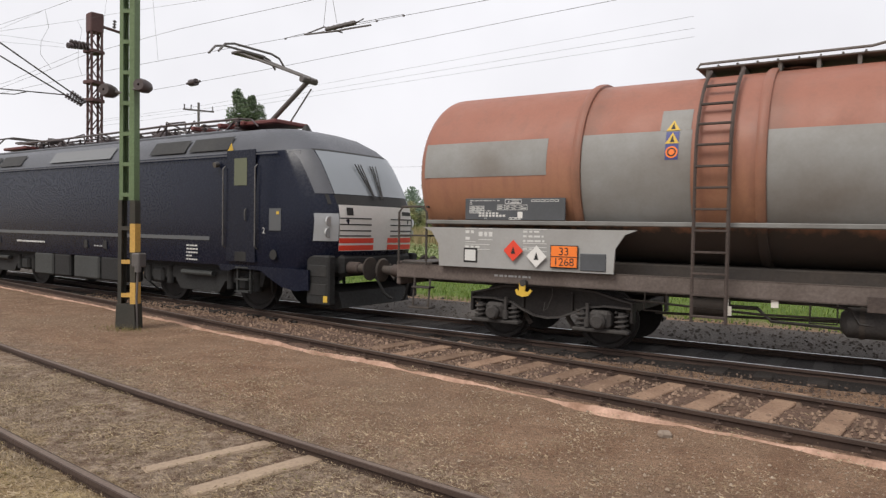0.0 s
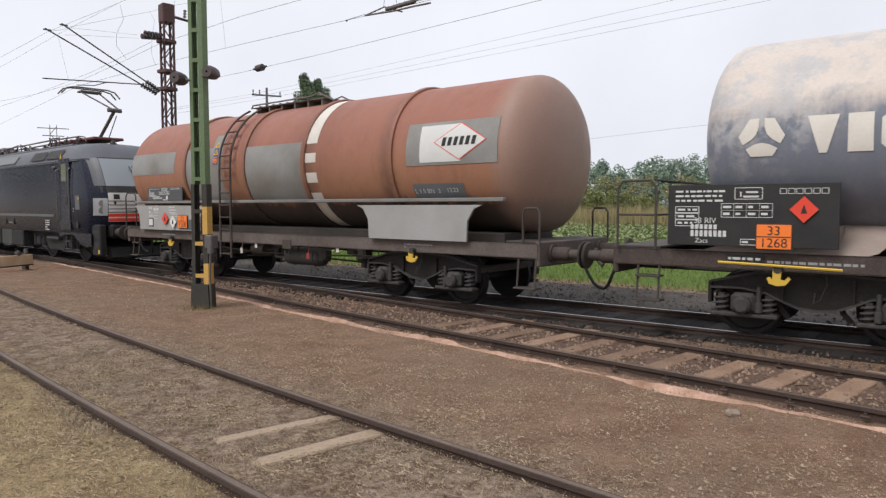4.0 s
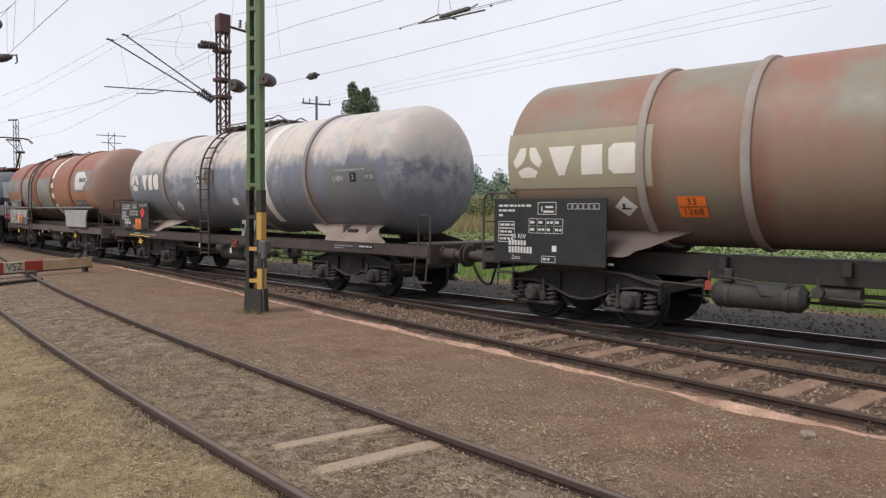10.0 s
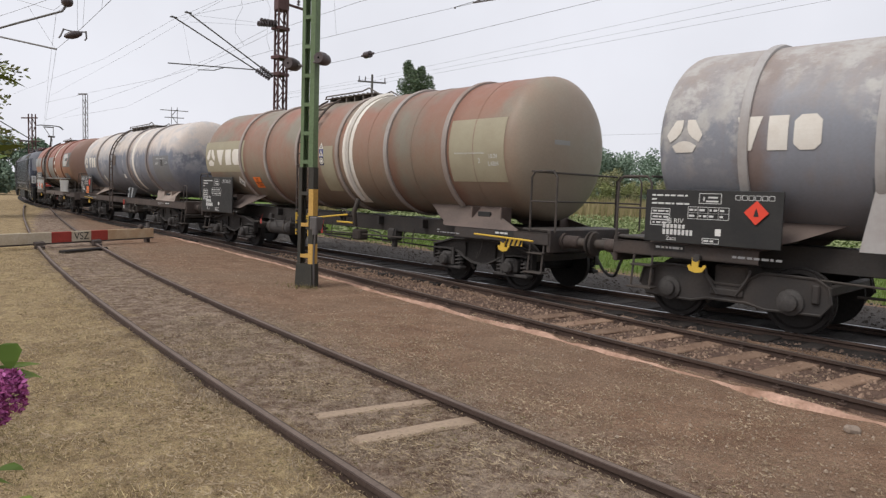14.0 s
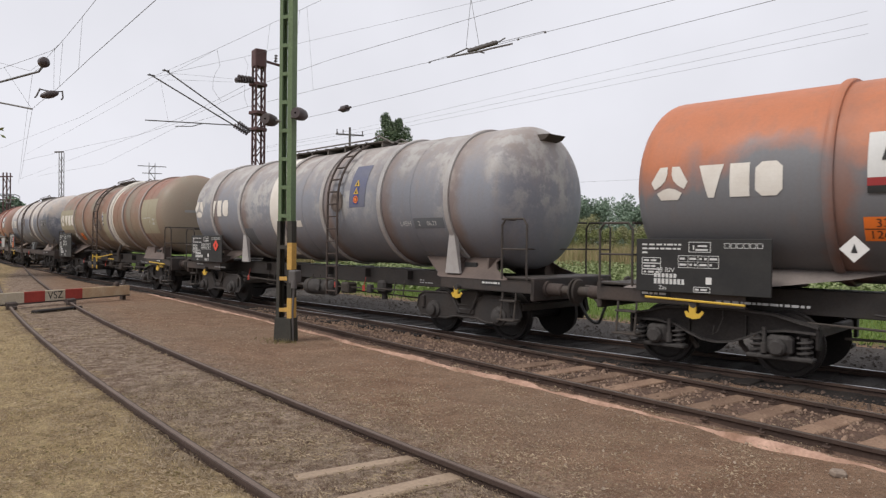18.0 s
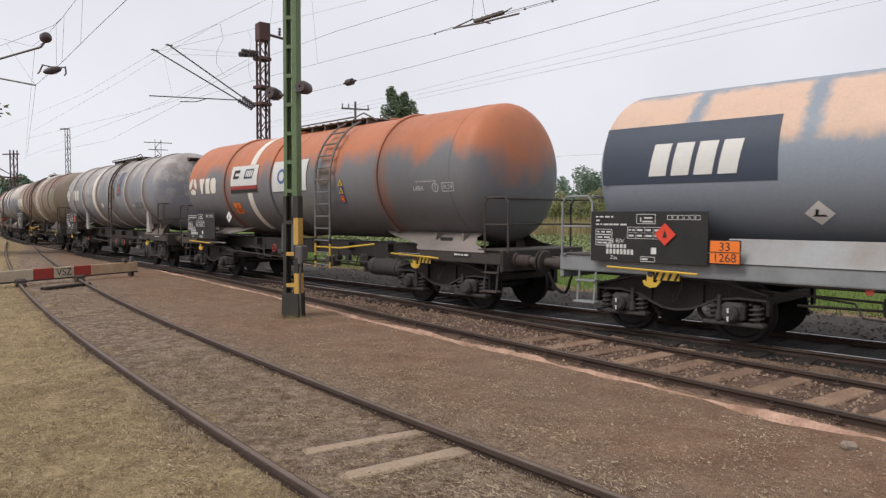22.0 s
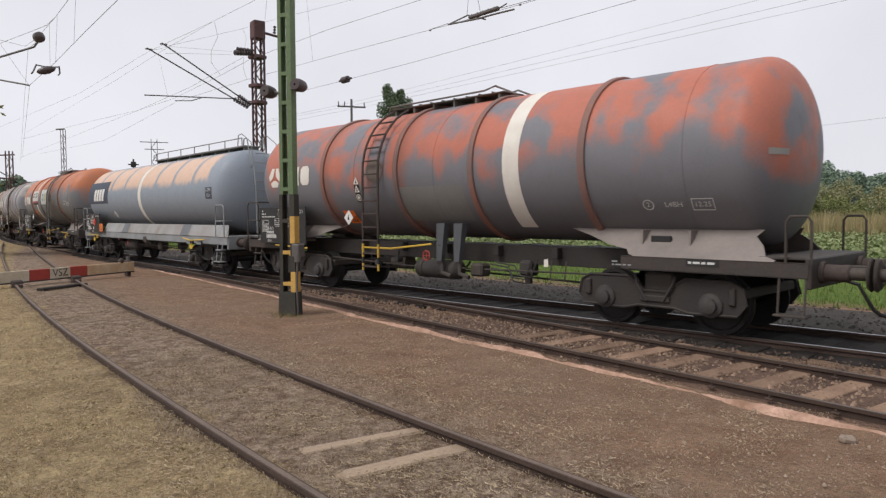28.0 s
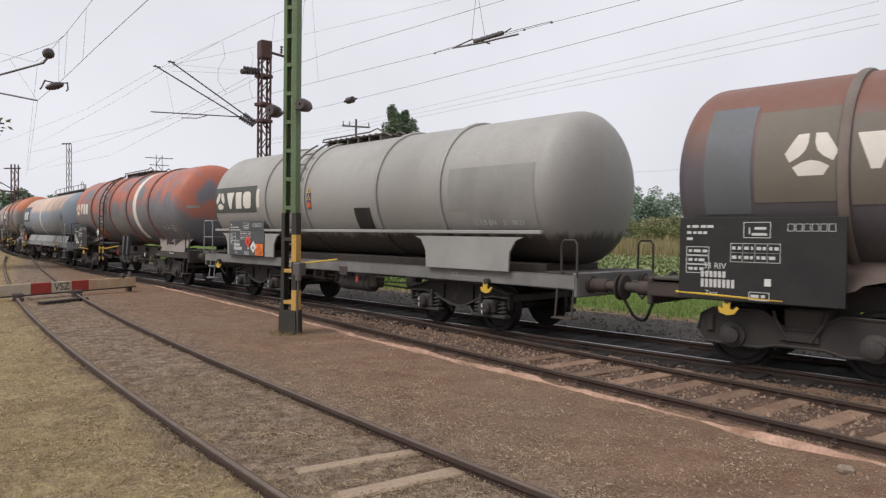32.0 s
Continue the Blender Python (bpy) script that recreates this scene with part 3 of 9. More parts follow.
def green_mast():
    """Two channel legs joined by flat battens, striped at the foot, with a pair of lamps."""
    t = thing("striped_mast", "green lattice mast with yellow and black striped foot", "mast", m=pose(-10.16, 9.74, GROUND, 0, 0, 14))
    bands = [(0.0, 0.46, "black"), (0.46, 0.86, "yellow"), (0.86, 1.42, "black"), (1.42, 1.95, "yellow"), (1.95, 2.38, "black"), (2.38, 9.2, "green")]
    for z0, z1, col in bands:
        wide = 0.40 if z1 <= 0.5 else 0.36 - 0.012 * z0
        wt2 = 0.40 if z1 <= 0.5 else 0.36 - 0.012 * min(z1, 9)
        if col == "black" and z0 == 0:
            part("foot", Geo().prism([(-0.195, 0), (0.195, 0), (0.18, 0.46), (-0.18, 0.46)], -0.13, 0.13), M[col], t, "black painted foot")
            continue
        for sg in (-1, 1):
            lw = 0.07 if sg < 0 else 0.105
            # left leg of a yellow band is black: its shadow side, put into the colour
            c2 = M["yellow"] if col == "yellow" and sg > 0 else (M["black"] if col == "yellow" else M[col])
            e = sg * (wide + wt2) / 4
            chan = [(e, -0.09), (e, 0.09), (e - sg * lw, 0.09), (e - sg * lw, 0.075), (e - sg * 0.018, 0.075), (e - sg * 0.018, -0.075), (e - sg * lw, -0.075), (e - sg * lw, -0.09)]
            part("leg", Geo().prism(chan, z0, z1, "z"), c2, t, {"yellow": "yellow painted band of the leg", "black": "black painted band of the leg"}.get(col, ""))
    z = 0.62
    while z < 9.0:
        col = "yellow" if z < 1.7 else ("black" if z < 2.38 else "green")
        w = 0.33 - 0.012 * z
        for sy in (-0.083, 0.083):
            part("batten", Geo().box((0, sy, z), (w, 0.012, 0.075), 0.003), M[col], t)
        z += 0.56 if z > 2 else 0.62
    for sg, ang in ((-1, 0), (1, 0)):
        arm = part("lamp_arm", Geo().rod((sg * 0.1, -0.06, 4.38 + 0.03 * sg), (sg * 0.3, -0.12, 4.40 + 0.03 * sg), 0.03, 8), M["lamp_grey"], t)
        part("lamp", Geo().lathe([(-0.28, 0.02), (-0.28, 0.10), (-0.20, 0.125), (-0.12, 0.125), (0.0, 0.11), (0.10, 0.06), (0.12, 0.0)], sg * 0.34, 4.42 + 0.04 * sg, 20, "y"),
             M["lamp_brown"], t, "round dark brown yard lamp")
    part("box", Geo().box((0.23, -0.06, 1.28), (0.16, 0.24, 0.26), 0.02), M["lamp_grey"], t, "grey junction box")
    part("cap", Geo().rod((0.26, -0.14, 1.06), (0.26, -0.14, 1.2), 0.06, 12), M["lamp_grey"], t, "grey cable socket")
    part("conduit", Geo().tube([(0.21, -0.08, 0.0), (0.21, -0.1, 0.6), (0.23, -0.09, 1.1)], 0.02), M["lamp_grey"], t)


green_mast()


def insulator(g, p, q, r=0.07, n=5):
    """A string of ribbed discs between two points."""
    p, q = Vector(p), Vector(q)
    g.rod(p, q, r * 0.35, 8)
    for i in range(n):
        c = p + (q - p) * ((i + 0.5) / n)
        d = (q - p).normalized() * (q - p).length / n * 0.22
        g.rod(c - d, c + d, r, 12)
    return g


def wire(name, label, pts, r=0.008, material=None):
    return tagged(part(name, Geo().tube(pts, r, 5), material or M["wire"]), label, "overhead wire", "overhead wires")


CM = (-22.98, 20.32)


def catenary_mast():
    t = lattice_mast("catenary_mast", "maroon lattice catenary mast with insulated brackets", CM[0], CM[1], 10.1, 0.46, 0.46, -20, M["maroon"], 0.6, 0.075)
    part("cap", Geo().box((0, 0, 9.75), (0.50, 0.50, 0.75), 0.03), M["maroon"], t, "solid box head of the mast")
    return t


catenary_mast()

# ------------------------------------------------------------------ the train
COUPLINGS = [-6.15, 8.95, 25.6, 41.7, 57.2, 72.83, 88.89, 104.87, 120.2, 136.0]
RUN = [(0, 0.00), (0.5, 1.44), (1, 2.87), (1.5, 4.33), (2, 5.84), (2.5, 7.38), (3, 8.92), (3.5, 10.47), (5.5, 17.26), (6, 18.87), (6.5, 20.49), (7, 22.13), (7.5, 23.80), (8, 25.51), (8.5, 27.25), (9, 28.95), (9.5, 30.69), (10, 32.44), (10.5, 34.21), (11, 35.93), (11.5, 37.70), (12, 39.48), (12.5, 41.21), (13, 43.03), (13.5, 44.88), (15.5, 52.41), (16, 54.31), (16.5, 56.23), (17, 58.12), (17.5, 60.07), (18, 62.18), (18.5, 64.23), (19, 66.22), (19.5, 68.25), (20, 70.30), (20.5, 72.30), (21, 74.38), (21.5, 76.55), (22, 78.70), (22.5, 80.82), (23, 82.94), (23.5, 85.07), (24, 87.20), (24.5, 89.34), (25, 91.58), (25.5, 93.87), (27.5, 103.12), (28, 105.42), (28.5, 107.69), (29, 110.02), (29.5, 112.40), (30, 114.78), (30.5, 117.17), (31, 119.59), (31.5, 121.97), (32, 124.38)]


def run_at(t):
    return float(np.interp(t, [a for a, b in RUN], [b for a, b in RUN]))


def wrap(pts, r, cz, lift=0.004):
    """Carries flat (x, up along the shell, 0) points onto a tank's near side; up 0 lies at height cz."""
    return [(x, -(r + lift) * math.cos(u / r), cz + (r + lift) * math.sin(u / r)) for x, u in pts]


def patch(x0, x1, z0, z1, r, cz, lift=0.004, thick=0.0, n=8):
    """A sheet bent onto a tank between two heights."""
    u0, u1 = (r * math.asin(max(-1, min(1, (z - cz) / r))) for z in (z0, z1))
    g = Geo()
    flat = [(x, u0 + (u1 - u0) * j / n) for j in range(n + 1) for x in (x0, x1)]
    g.v = wrap(flat, r, cz, lift)
    g.f = [(2 * j, 2 * j + 1, 2 * j + 3, 2 * j + 2) for j in range(n)]
    return g


def clip_band(poly, lo, hi):
    """The part of a flat polygon between two heights."""
    for level, keep in ((lo, 1), (hi, -1)):
        out = []
        for (ax, ay), (bx, by) in zip(poly, poly[1:] + poly[:1]):
            ia, ib = (ay - level) * keep >= 0, (by - level) * keep >= 0
            if ia:
                out.append((ax, ay))
            if ia != ib:
                k = (level - ay) / (by - ay)
                out.append((ax + (bx - ax) * k, level))
        poly = out
        if len(poly) < 3:
            return []
    return poly


def shape_on(polys, x, z, r, cz, size, lift=0.009):
    """Flat polygons (unit coordinates) cut into narrow bands and bent onto a tank at x, z."""
    g = Geo()
    u = r * math.asin((z - cz) / r)
    step = 0.07 / size
    for poly in polys:
        lo, hi = min(q[1] for q in poly), max(q[1] for q in poly)
        n = max(1, int(math.ceil((hi - lo) / step)))
        for i in range(n):
            band = clip_band(list(poly), lo + (hi - lo) * i / n, lo + (hi - lo) * (i + 1) / n)
            if band:
                g.add(wrap([(x + a * size, u + b * size) for a, b in band], r, cz, lift), [tuple(range(len(band)))])
    return g


def text_on(text, x, z, r, cz, size, lift=0.017):
    vs, fs = letters(text, size)
    u = r * math.asin((z - cz) / r)
    return Geo().add(wrap([(x + a, u + b) for a, b in vs], r, cz, lift), fs)


def flat_text(text, x, y, z, size):
    vs, fs = letters(text, size)
    return Geo().add([(x + a, y, z + b) for a, b in vs], fs)


def stuff(ob):
    return tagged(ob, kind="stuff")


def bars(x0, x1, z0, z1, y, rows, seed, g=None):
    """Unreadable writing as rows of short bars."""
    rr = random.Random(seed)
    g = g or Geo()
    h = (z1 - z0) / rows
    for i in range(rows):
        x = x0
        zz = z1 - (i + 0.5) * h
        while x < x1 - 0.03:
            w = min(rr.uniform(0.03, 0.11), x1 - x)
            g.box((x + w / 2, y, zz), (w, 0.002, h * 0.42))
            x += w + rr.uniform(0.015, 0.035)
            if rr.random() < 0.12:
                break
    return g


STAR = []
for k_ in range(3):
    a_ = math.pi + k_ * 2 * math.pi / 3
    ca_, sa_ = math.cos(a_), math.sin(a_)
    for half_ in ((-1, 0), (0, 1)):
        pts_ = [(-0.36, 0.68), (0.0, 0.68), (0.0, 0.20), (-0.25, 0.255), (-0.53, 0.41)] if half_[0] else [(0.0, 0.68), (0.36, 0.68), (0.53, 0.41), (0.25, 0.255), (0.0, 0.20)]
        STAR.append([(p[0] * ca_ - p[1] * sa_, p[0] * sa_ + p[1] * ca_) for p in pts_])


def word_blocks(n, slant=0.28, w=0.86, gap=0.36, h=0.57):
    """Plain slanted blocks that stand in for a lettered mark."""
    return [[(i * (w + gap), -h), (i * (w + gap) + w, -h), (i * (w + gap) + w + slant, h), (i * (w + gap) + slant, h)] for i in range(n)]


def mark_shapes(w, h):
    """A wedge, an upright bar with a crosspiece and a block with cut corners, w wide and h half as high: plain shapes for a three-piece mark."""
    a = w * 0.31
    k = h * 0.35
    x, y = w * 0.35, w * 0.69
    return [[(0, h), (a, h), (a * 0.62, -h), (a * 0.38, -h)],
            [(x + a * 0.12, -h), (x + a * 0.88, -h), (x + a * 0.88, h), (x + a * 0.12, h)],
            [(y, -h + k), (y + k, -h), (y + a - k, -h), (y + a, -h + k), (y + a, h - k), (y + a - k, h), (y + k, h), (y, h - k)]]


# --- running gear, built once and shared
BOGIE_HALF = 0.9


def wheelset_geo():
    g = Geo()
    for sg in (-1, 1):
        y = sg * 0.75
        g.lathe([(y - sg * 0.068, 0.12), (y - sg * 0.068, 0.40), (y - sg * 0.068, 0.488), (y - sg * 0.04, 0.488), (y - sg * 0.035, 0.462), (y + sg * 0.068, 0.455),
                 (y + sg * 0.068, 0.40), (y + sg * 0.03, 0.37), (y + sg * 0.02, 0.2), (y + sg * 0.07, 0.15), (y + sg * 0.08, 0.0)], 0, 0, 28, "y")
    g.rod((0, -0.95, 0), (0, 0.95, 0), 0.075, 12)
    return g


LOW_CHORD = [(-1.36, 0.66), (-0.95, 0.67), (-0.62, 0.62), (-0.42, 0.52), (-0.22, 0.44), (0.0, 0.415), (0.22, 0.44), (0.42, 0.52), (0.62, 0.62), (0.95, 0.67), (1.36, 0.66)]
TOP_CHORD = [(-1.38, 0.74), (-1.1, 0.80), (-0.8, 0.88), (-0.3, 0.91), (0.3, 0.91), (0.8, 0.88), (1.1, 0.80), (1.38, 0.74)]


def side_frame_geo(sg):
    """Web of a bogie side, set back behind its flanges."""
    y = sg * 1.0
    g = Geo()
    g.prism(TOP_CHORD + LOW_CHORD[::-1], y - 0.012, y + 0.012)
    g.box((-1.37, y, 0.6), (0.05, 0.14, 0.3), 0.01).box((1.37, y, 0.6), (0.05, 0.14, 0.3), 0.01)
    for x in (-0.42, 0.42):
        g.box((x, y, 0.7), (0.03, 0.12, 0.3), 0.0)
    return g


def flange_geo(sg, chord):
    y = sg * 1.0
    return Geo().prism(chord + [(x, z + 0.03) for x, z in reversed(chord)], y - 0.085, y + 0.085)


def spring_geo():
    """A coil of round steel."""
    g = Geo()
    n = 46
    g.tube([(0.088 * math.cos(i * 0.62), 0.088 * math.sin(i * 0.62), 0.27 + 0.33 * i / n) for i in range(n + 1)], 0.02, 5)
    g.rod((0, 0, 0.27), (0, 0, 0.6), 0.055, 8)
    return g


def axle_box_geo():
    g = Geo().box((0, -0.02, 0.02), (0.34, 0.22, 0.28), 0.05).box((0, -0.02, -0.15), (0.88, 0.2, 0.06), 0.015)
    g.lathe([(-0.24, 0.0), (-0.24, 0.085), (-0.2, 0.12), (-0.13, 0.12)], 0, 0, 18, "y")
    for a in range(6):
        g.rod((0.095 * math.cos(a * 1.047), -0.225, 0.095 * math.sin(a * 1.047)), (0.095 * math.cos(a * 1.047), -0.2, 0.095 * math.sin(a * 1.047)), 0.014, 6)
    return g


ME = {}


def gear():
    ME["wheelset"] = outward(wheelset_geo())
    ME["side_l"] = outward(side_frame_geo(-1))
    ME["side_r"] = outward(side_frame_geo(1))
    for nm, sg in (("l", -1), ("r", 1)):
        ME["low_" + nm] = outward(flange_geo(sg, LOW_CHORD))
        ME["top_" + nm] = outward(flange_geo(sg, TOP_CHORD))
    ME["axle_box"] = outward(axle_box_geo())
    ME["spring"] = outward(spring_geo())
    ME["damper"] = outward(Geo().rod((0, 0, 0.36), (0, 0, 0.5), 0.05, 10).rod((0, 0, 0.5), (0, 0, 0.72), 0.03, 8))
    ME["chain"] = outward(Geo().tube([(0, 0, 0.98), (0.02, -0.03, 0.8), (-0.05, -0.05, 0.6), (-0.13, -0.03, 0.54), (-0.12, 0, 0.68)], 0.008, 5))
    ME["mark"] = outward(Geo().box((0, -0.268, 0.06), (0.025, 0.004, 0.07)).box((0, -0.268, -0.06), (0.025, 0.004, 0.07)))
    ME["leaf"] = outward(Geo().tube([(-0.62, 0, 0.62), (-0.3, 0, 0.50), (0, 0, 0.46), (0.3, 0, 0.50), (0.62, 0, 0.62)], 0.035, 6))
    ME["bolster"] = outward(Geo().box((0, 0, 0.75), (0.5, 2.0, 0.3), 0.03).rod((0, 0, 0.8), (0, 0, 1.05), 0.22, 16))
    ME["end_bar"] = outward(Geo().box((0, 0, 0.66), (0.1, 1.95, 0.14), 0.02))
    ME["brake"] = outward(Geo().tube([(-0.2, 0, 0.75), (-0.1, 0, 0.4), (0.0, 0, 0.28)], 0.04, 6))
    ME["sleeve"] = outward(Geo().lathe([(0, 0.0), (0, 0.15), (0.06, 0.15), (0.06, 0.115), (0.34, 0.115), (0.36, 0.10), (0.38, 0.0)], 0, 0, 20))
    ME["plunger"] = outward(Geo().lathe([(0.2, 0.085), (0.57, 0.085), (0.58, 0.2), (0.605, 0.225), (0.62, 0.21), (0.625, 0.0)], 0, 0, 24))
    for k in ("wheelset",):
        ME[k].materials.append(M["wheel"])
    # dusty iron; on the flanges its lighter tone also paints the edge highlight
    for k in ("low_l", "low_r", "top_l", "top_r", "axle_box", "spring", "damper", "chain"):
        ME[k].materials.append(M["bogie_dust"])
    ME["mark"].materials.append(M["print"])
    for k in ("side_l", "side_r"):
        ME[k].materials.append(M["wheel"])
    for k in ("leaf", "bolster", "end_bar", "brake", "plunger"):
        ME[k].materials.append(M["iron"])
    ME["sleeve"].materials.append(M["iron_brown"])
    for me in ME.values():
        me.polygons.foreach_set("use_smooth", [True] * len(me.polygons))
        me.set_sharp_from_angle(angle=radians(35))


gear()
MOVING = []
WHEELS = []


def bogie(parent, x, base=BOGIE_HALF, marks=False):
    b = share("bogie", ME["bolster"], parent, pose(x, 0, 0))
    tagged(b, "black greasy two-axle bogie")
    for nm in ("l", "r"):
        share("side_frame", ME["side_" + nm], b, pose(0, 0, 0))
        share("lower_flange", ME["low_" + nm], b, pose(0, 0, 0))
        share("upper_flange", ME["top_" + nm], b, pose(0, 0, 0))
    share("chain", ME["chain"], b, pose(0.1, -1.09, 0))
    for e in (-1.3, 1.3):
        share("end_bar", ME["end_bar"], b, pose(e, 0, 0))
    for wx in (-base, base):
        for sg in (-1, 1):
            share("axle_box", ME["axle_box"], b, pose(wx, sg * 1.03, 0.46, 0, 0, 0 if sg < 0 else 180))
            if marks and sg < 0:
                share("axle_mark", ME["mark"], b, pose(wx, sg * 1.03, 0.46))
            for d in (-0.31, 0.31):
                share("spring", ME["spring"], b, pose(wx + d, sg * 1.03, 0))
            share("damper", ME["damper"], b, pose(wx * 0.78, sg * 1.12, 0))
            share("brake_hanger", ME["brake"], b, pose(wx * 0.42, sg * 0.8, 0))
        w = share("wheelset", ME["wheelset"], parent, pose(x + wx, 0, 0.46))
        WHEELS.append((w, x + wx, 0.46))


PLATE_TOP = [(-1.42, 0.5), (-1.36, 0.74), (-1.2, 0.83), (-0.5, 0.84), (-0.3, 0.72), (-0.2, 0.62), (0.2, 0.62), (0.3, 0.72), (0.5, 0.84), (1.2, 0.83), (1.36, 0.74), (1.42, 0.5)]
PLATE_LOW = [(1.3, 0.34), (0.55, 0.32), (0.3, 0.38), (-0.3, 0.38), (-0.55, 0.32), (-1.3, 0.34)]


def closed_bogie(parent, x, base=0.9):
    """Older bogie: each side one pressed plate that hides its springs, with bare round axle caps."""
    b = share("bogie", ME["bolster"], parent, pose(x, 0, 0))
    tagged(b, "black greasy bogie with closed plate sides")
    for sg in (-1, 1):
        y = sg * 1.06
        fr = part("side_plate", Geo().prism(PLATE_TOP + PLATE_LOW, y - 0.03, y + 0.03), M["soot"], b)
        part("plate_rim", Geo().tube([(px_, y + sg * 0.03, pz_) for px_, pz_ in PLATE_TOP], 0.022, 6), M["soot"], fr)
        part("plate_rim", Geo().tube([(px_, y + sg * 0.03, pz_) for px_, pz_ in PLATE_LOW], 0.022, 6), M["soot"], fr)
        for e in (-1, 1):
            part("hanger", Geo().tube([(e * 0.14, y + sg * 0.06, 0.46), (e * 0.3, y + sg * 0.07, 0.72), (e * 0.34, y + sg * 0.05, 0.86)], 0.025, 6), M["soot"], fr)
            part("axle_cap", Geo().lathe([(y + sg * 0.03, 0.19), (y + sg * 0.07, 0.18), (y + sg * 0.09, 0.12), (y + sg * 0.15, 0.115), (y + sg * 0.17, 0.06), (y + sg * 0.17, 0.0)], e * base, 0.47, 20, "y"), M["bogie_dust"], fr)
            part("spring_shackle", Geo().box((e * 1.22, y + sg * 0.05, 0.62), (0.1, 0.06, 0.26), 0.02), M["soot"], fr)
        part("centre_pad", Geo().box((0, y + sg * 0.04, 0.5), (0.5, 0.05, 0.1), 0.015), M["soot"], fr)
    for e in (-1.32, 1.32):
        share("end_bar", ME["end_bar"], b, pose(e, 0, 0))
    for wx in (-base, base):
        for sg in (-1, 1):
            share("brake_hanger", ME["brake"], b, pose(wx * 0.42, sg * 0.8, 0))
        w = share("wheelset", ME["wheelset"], parent, pose(x + wx, 0, 0.46))
        WHEELS.append((w, x + wx, 0.46))


def buffers(parent, half, z=1.03, gap=0.87):
    for e in (-1, 1):
        for sg in (-1, 1):
            m = pose(e * (half - 0.62), sg * gap, z, 0, 0, 0 if e > 0 else 180)
            s = share("buffer", ME["sleeve"], parent, m)
            share("buffer_head", ME["plunger"], s, pose(0, 0, 0))
        part("coupling_hook", Geo().box((e * (half - 0.4), 0, z), (0.4, 0.07, 0.12), 0.02)
             .tube([(e * (half - 0.3), 0, z - 0.05), (e * (half - 0.12), 0.0, z - 0.25), (e * half, 0, z - 0.05)], 0.03), M["iron"], parent)
        part("brake_hose", Geo().tube([(e * (half - 0.6), -0.35, z - 0.1), (e * (half - 0.3), -0.36, z - 0.18), (e * (half - 0.2), -0.33, z - 0.38), (e * (half - 0.13), -0.29, z - 0.52), (e * (half - 0.06), -0.24, z - 0.59), (e * half, -0.2, z - 0.61)], 0.028),
             M["blackpaint"], parent, "black rubber brake hose")


def ladder(parent, x0, x1, z0, z1, r, cz, material, yellow=None):
    """Two stiles bent up the tank's side, with flat rungs."""
    def curve(x, lift):
        pts = [(x, -(r + lift), z0), (x, -(r + lift), cz - 0.1)]
        for k in range(1, 9):
            a = k / 8 * math.asin(min(1, (z1 - cz) / (r + lift)))
            pts.append((x, -(r + lift) * math.cos(a), cz + (r + lift) * math.sin(a)))
        return pts
    if yellow:
        top = 1.35
        for x in (x0, x1):
            n = max(3, int((top - z0) / 0.13))
            for k in range(n):
                a, b = z0 + (top - z0) * k / n, z0 + (top - z0) * (k + 1) / n
                part("stile", Geo().rod((x, -(r + 0.12), a), (x, -(r + 0.12), b), 0.026, 8), yellow if k % 3 != 1 else M["blackpaint"], parent, "yellow and black painted lower stile")
        part("step_rail", Geo().tube([(x0 - 0.05, -(r + 0.1), 1.12), (x1 + 0.4, -(r + 0.1), 1.12), (x1 + 1.5, -(r - 0.05), 1.24)], 0.02), yellow, parent, "yellow hand bar")
        lo = top
    else:
        lo = z0
    lad = part("ladder", Geo().tube([(p[0], p[1], max(p[2], lo)) for p in curve(x0, 0.12)], 0.026, 6), material, parent)
    part("stile", Geo().tube([(p[0], p[1], max(p[2], lo)) for p in curve(x1, 0.12)], 0.028, 6), material, lad)
    z = z0 + 0.08
    while z < z1 - 0.05:
        y = -(r + 0.12) if z < cz else -math.sqrt(max(0.01, (r + 0.12) ** 2 - (z - cz) ** 2))
        part("rung", Geo().box(((x0 + x1) / 2, y, z), (x1 - x0, 0.06, 0.03), 0.004), material, lad)
        z += 0.29
    return lad


def tank_profile(x0, x1, r, dish):
    """A shell with domed ends: a full shoulder that runs into a shallow crown."""
    n = 16
    out = []
    for i in range(n + 1):
        rr = r * math.sin(math.pi / 2 * i / n)
        out.append((x0 + dish * (1 - max(0.0, 1 - (rr / r) ** 2.2) ** (1 / 2.2)), rr))
    m = 10
    mid = [(x0 + dish + (x1 - x0 - 2 * dish) * i / m, r) for i in range(1, m)]
    return out + mid + [(x0 + x1 - x, q) for x, q in reversed(out)]


def local(i, *places):
    """Places on the train's scale to places on its i-th wagon."""
    return [o - (COUPLINGS[i - 1] + COUPLINGS[i]) / 2 for o in places]


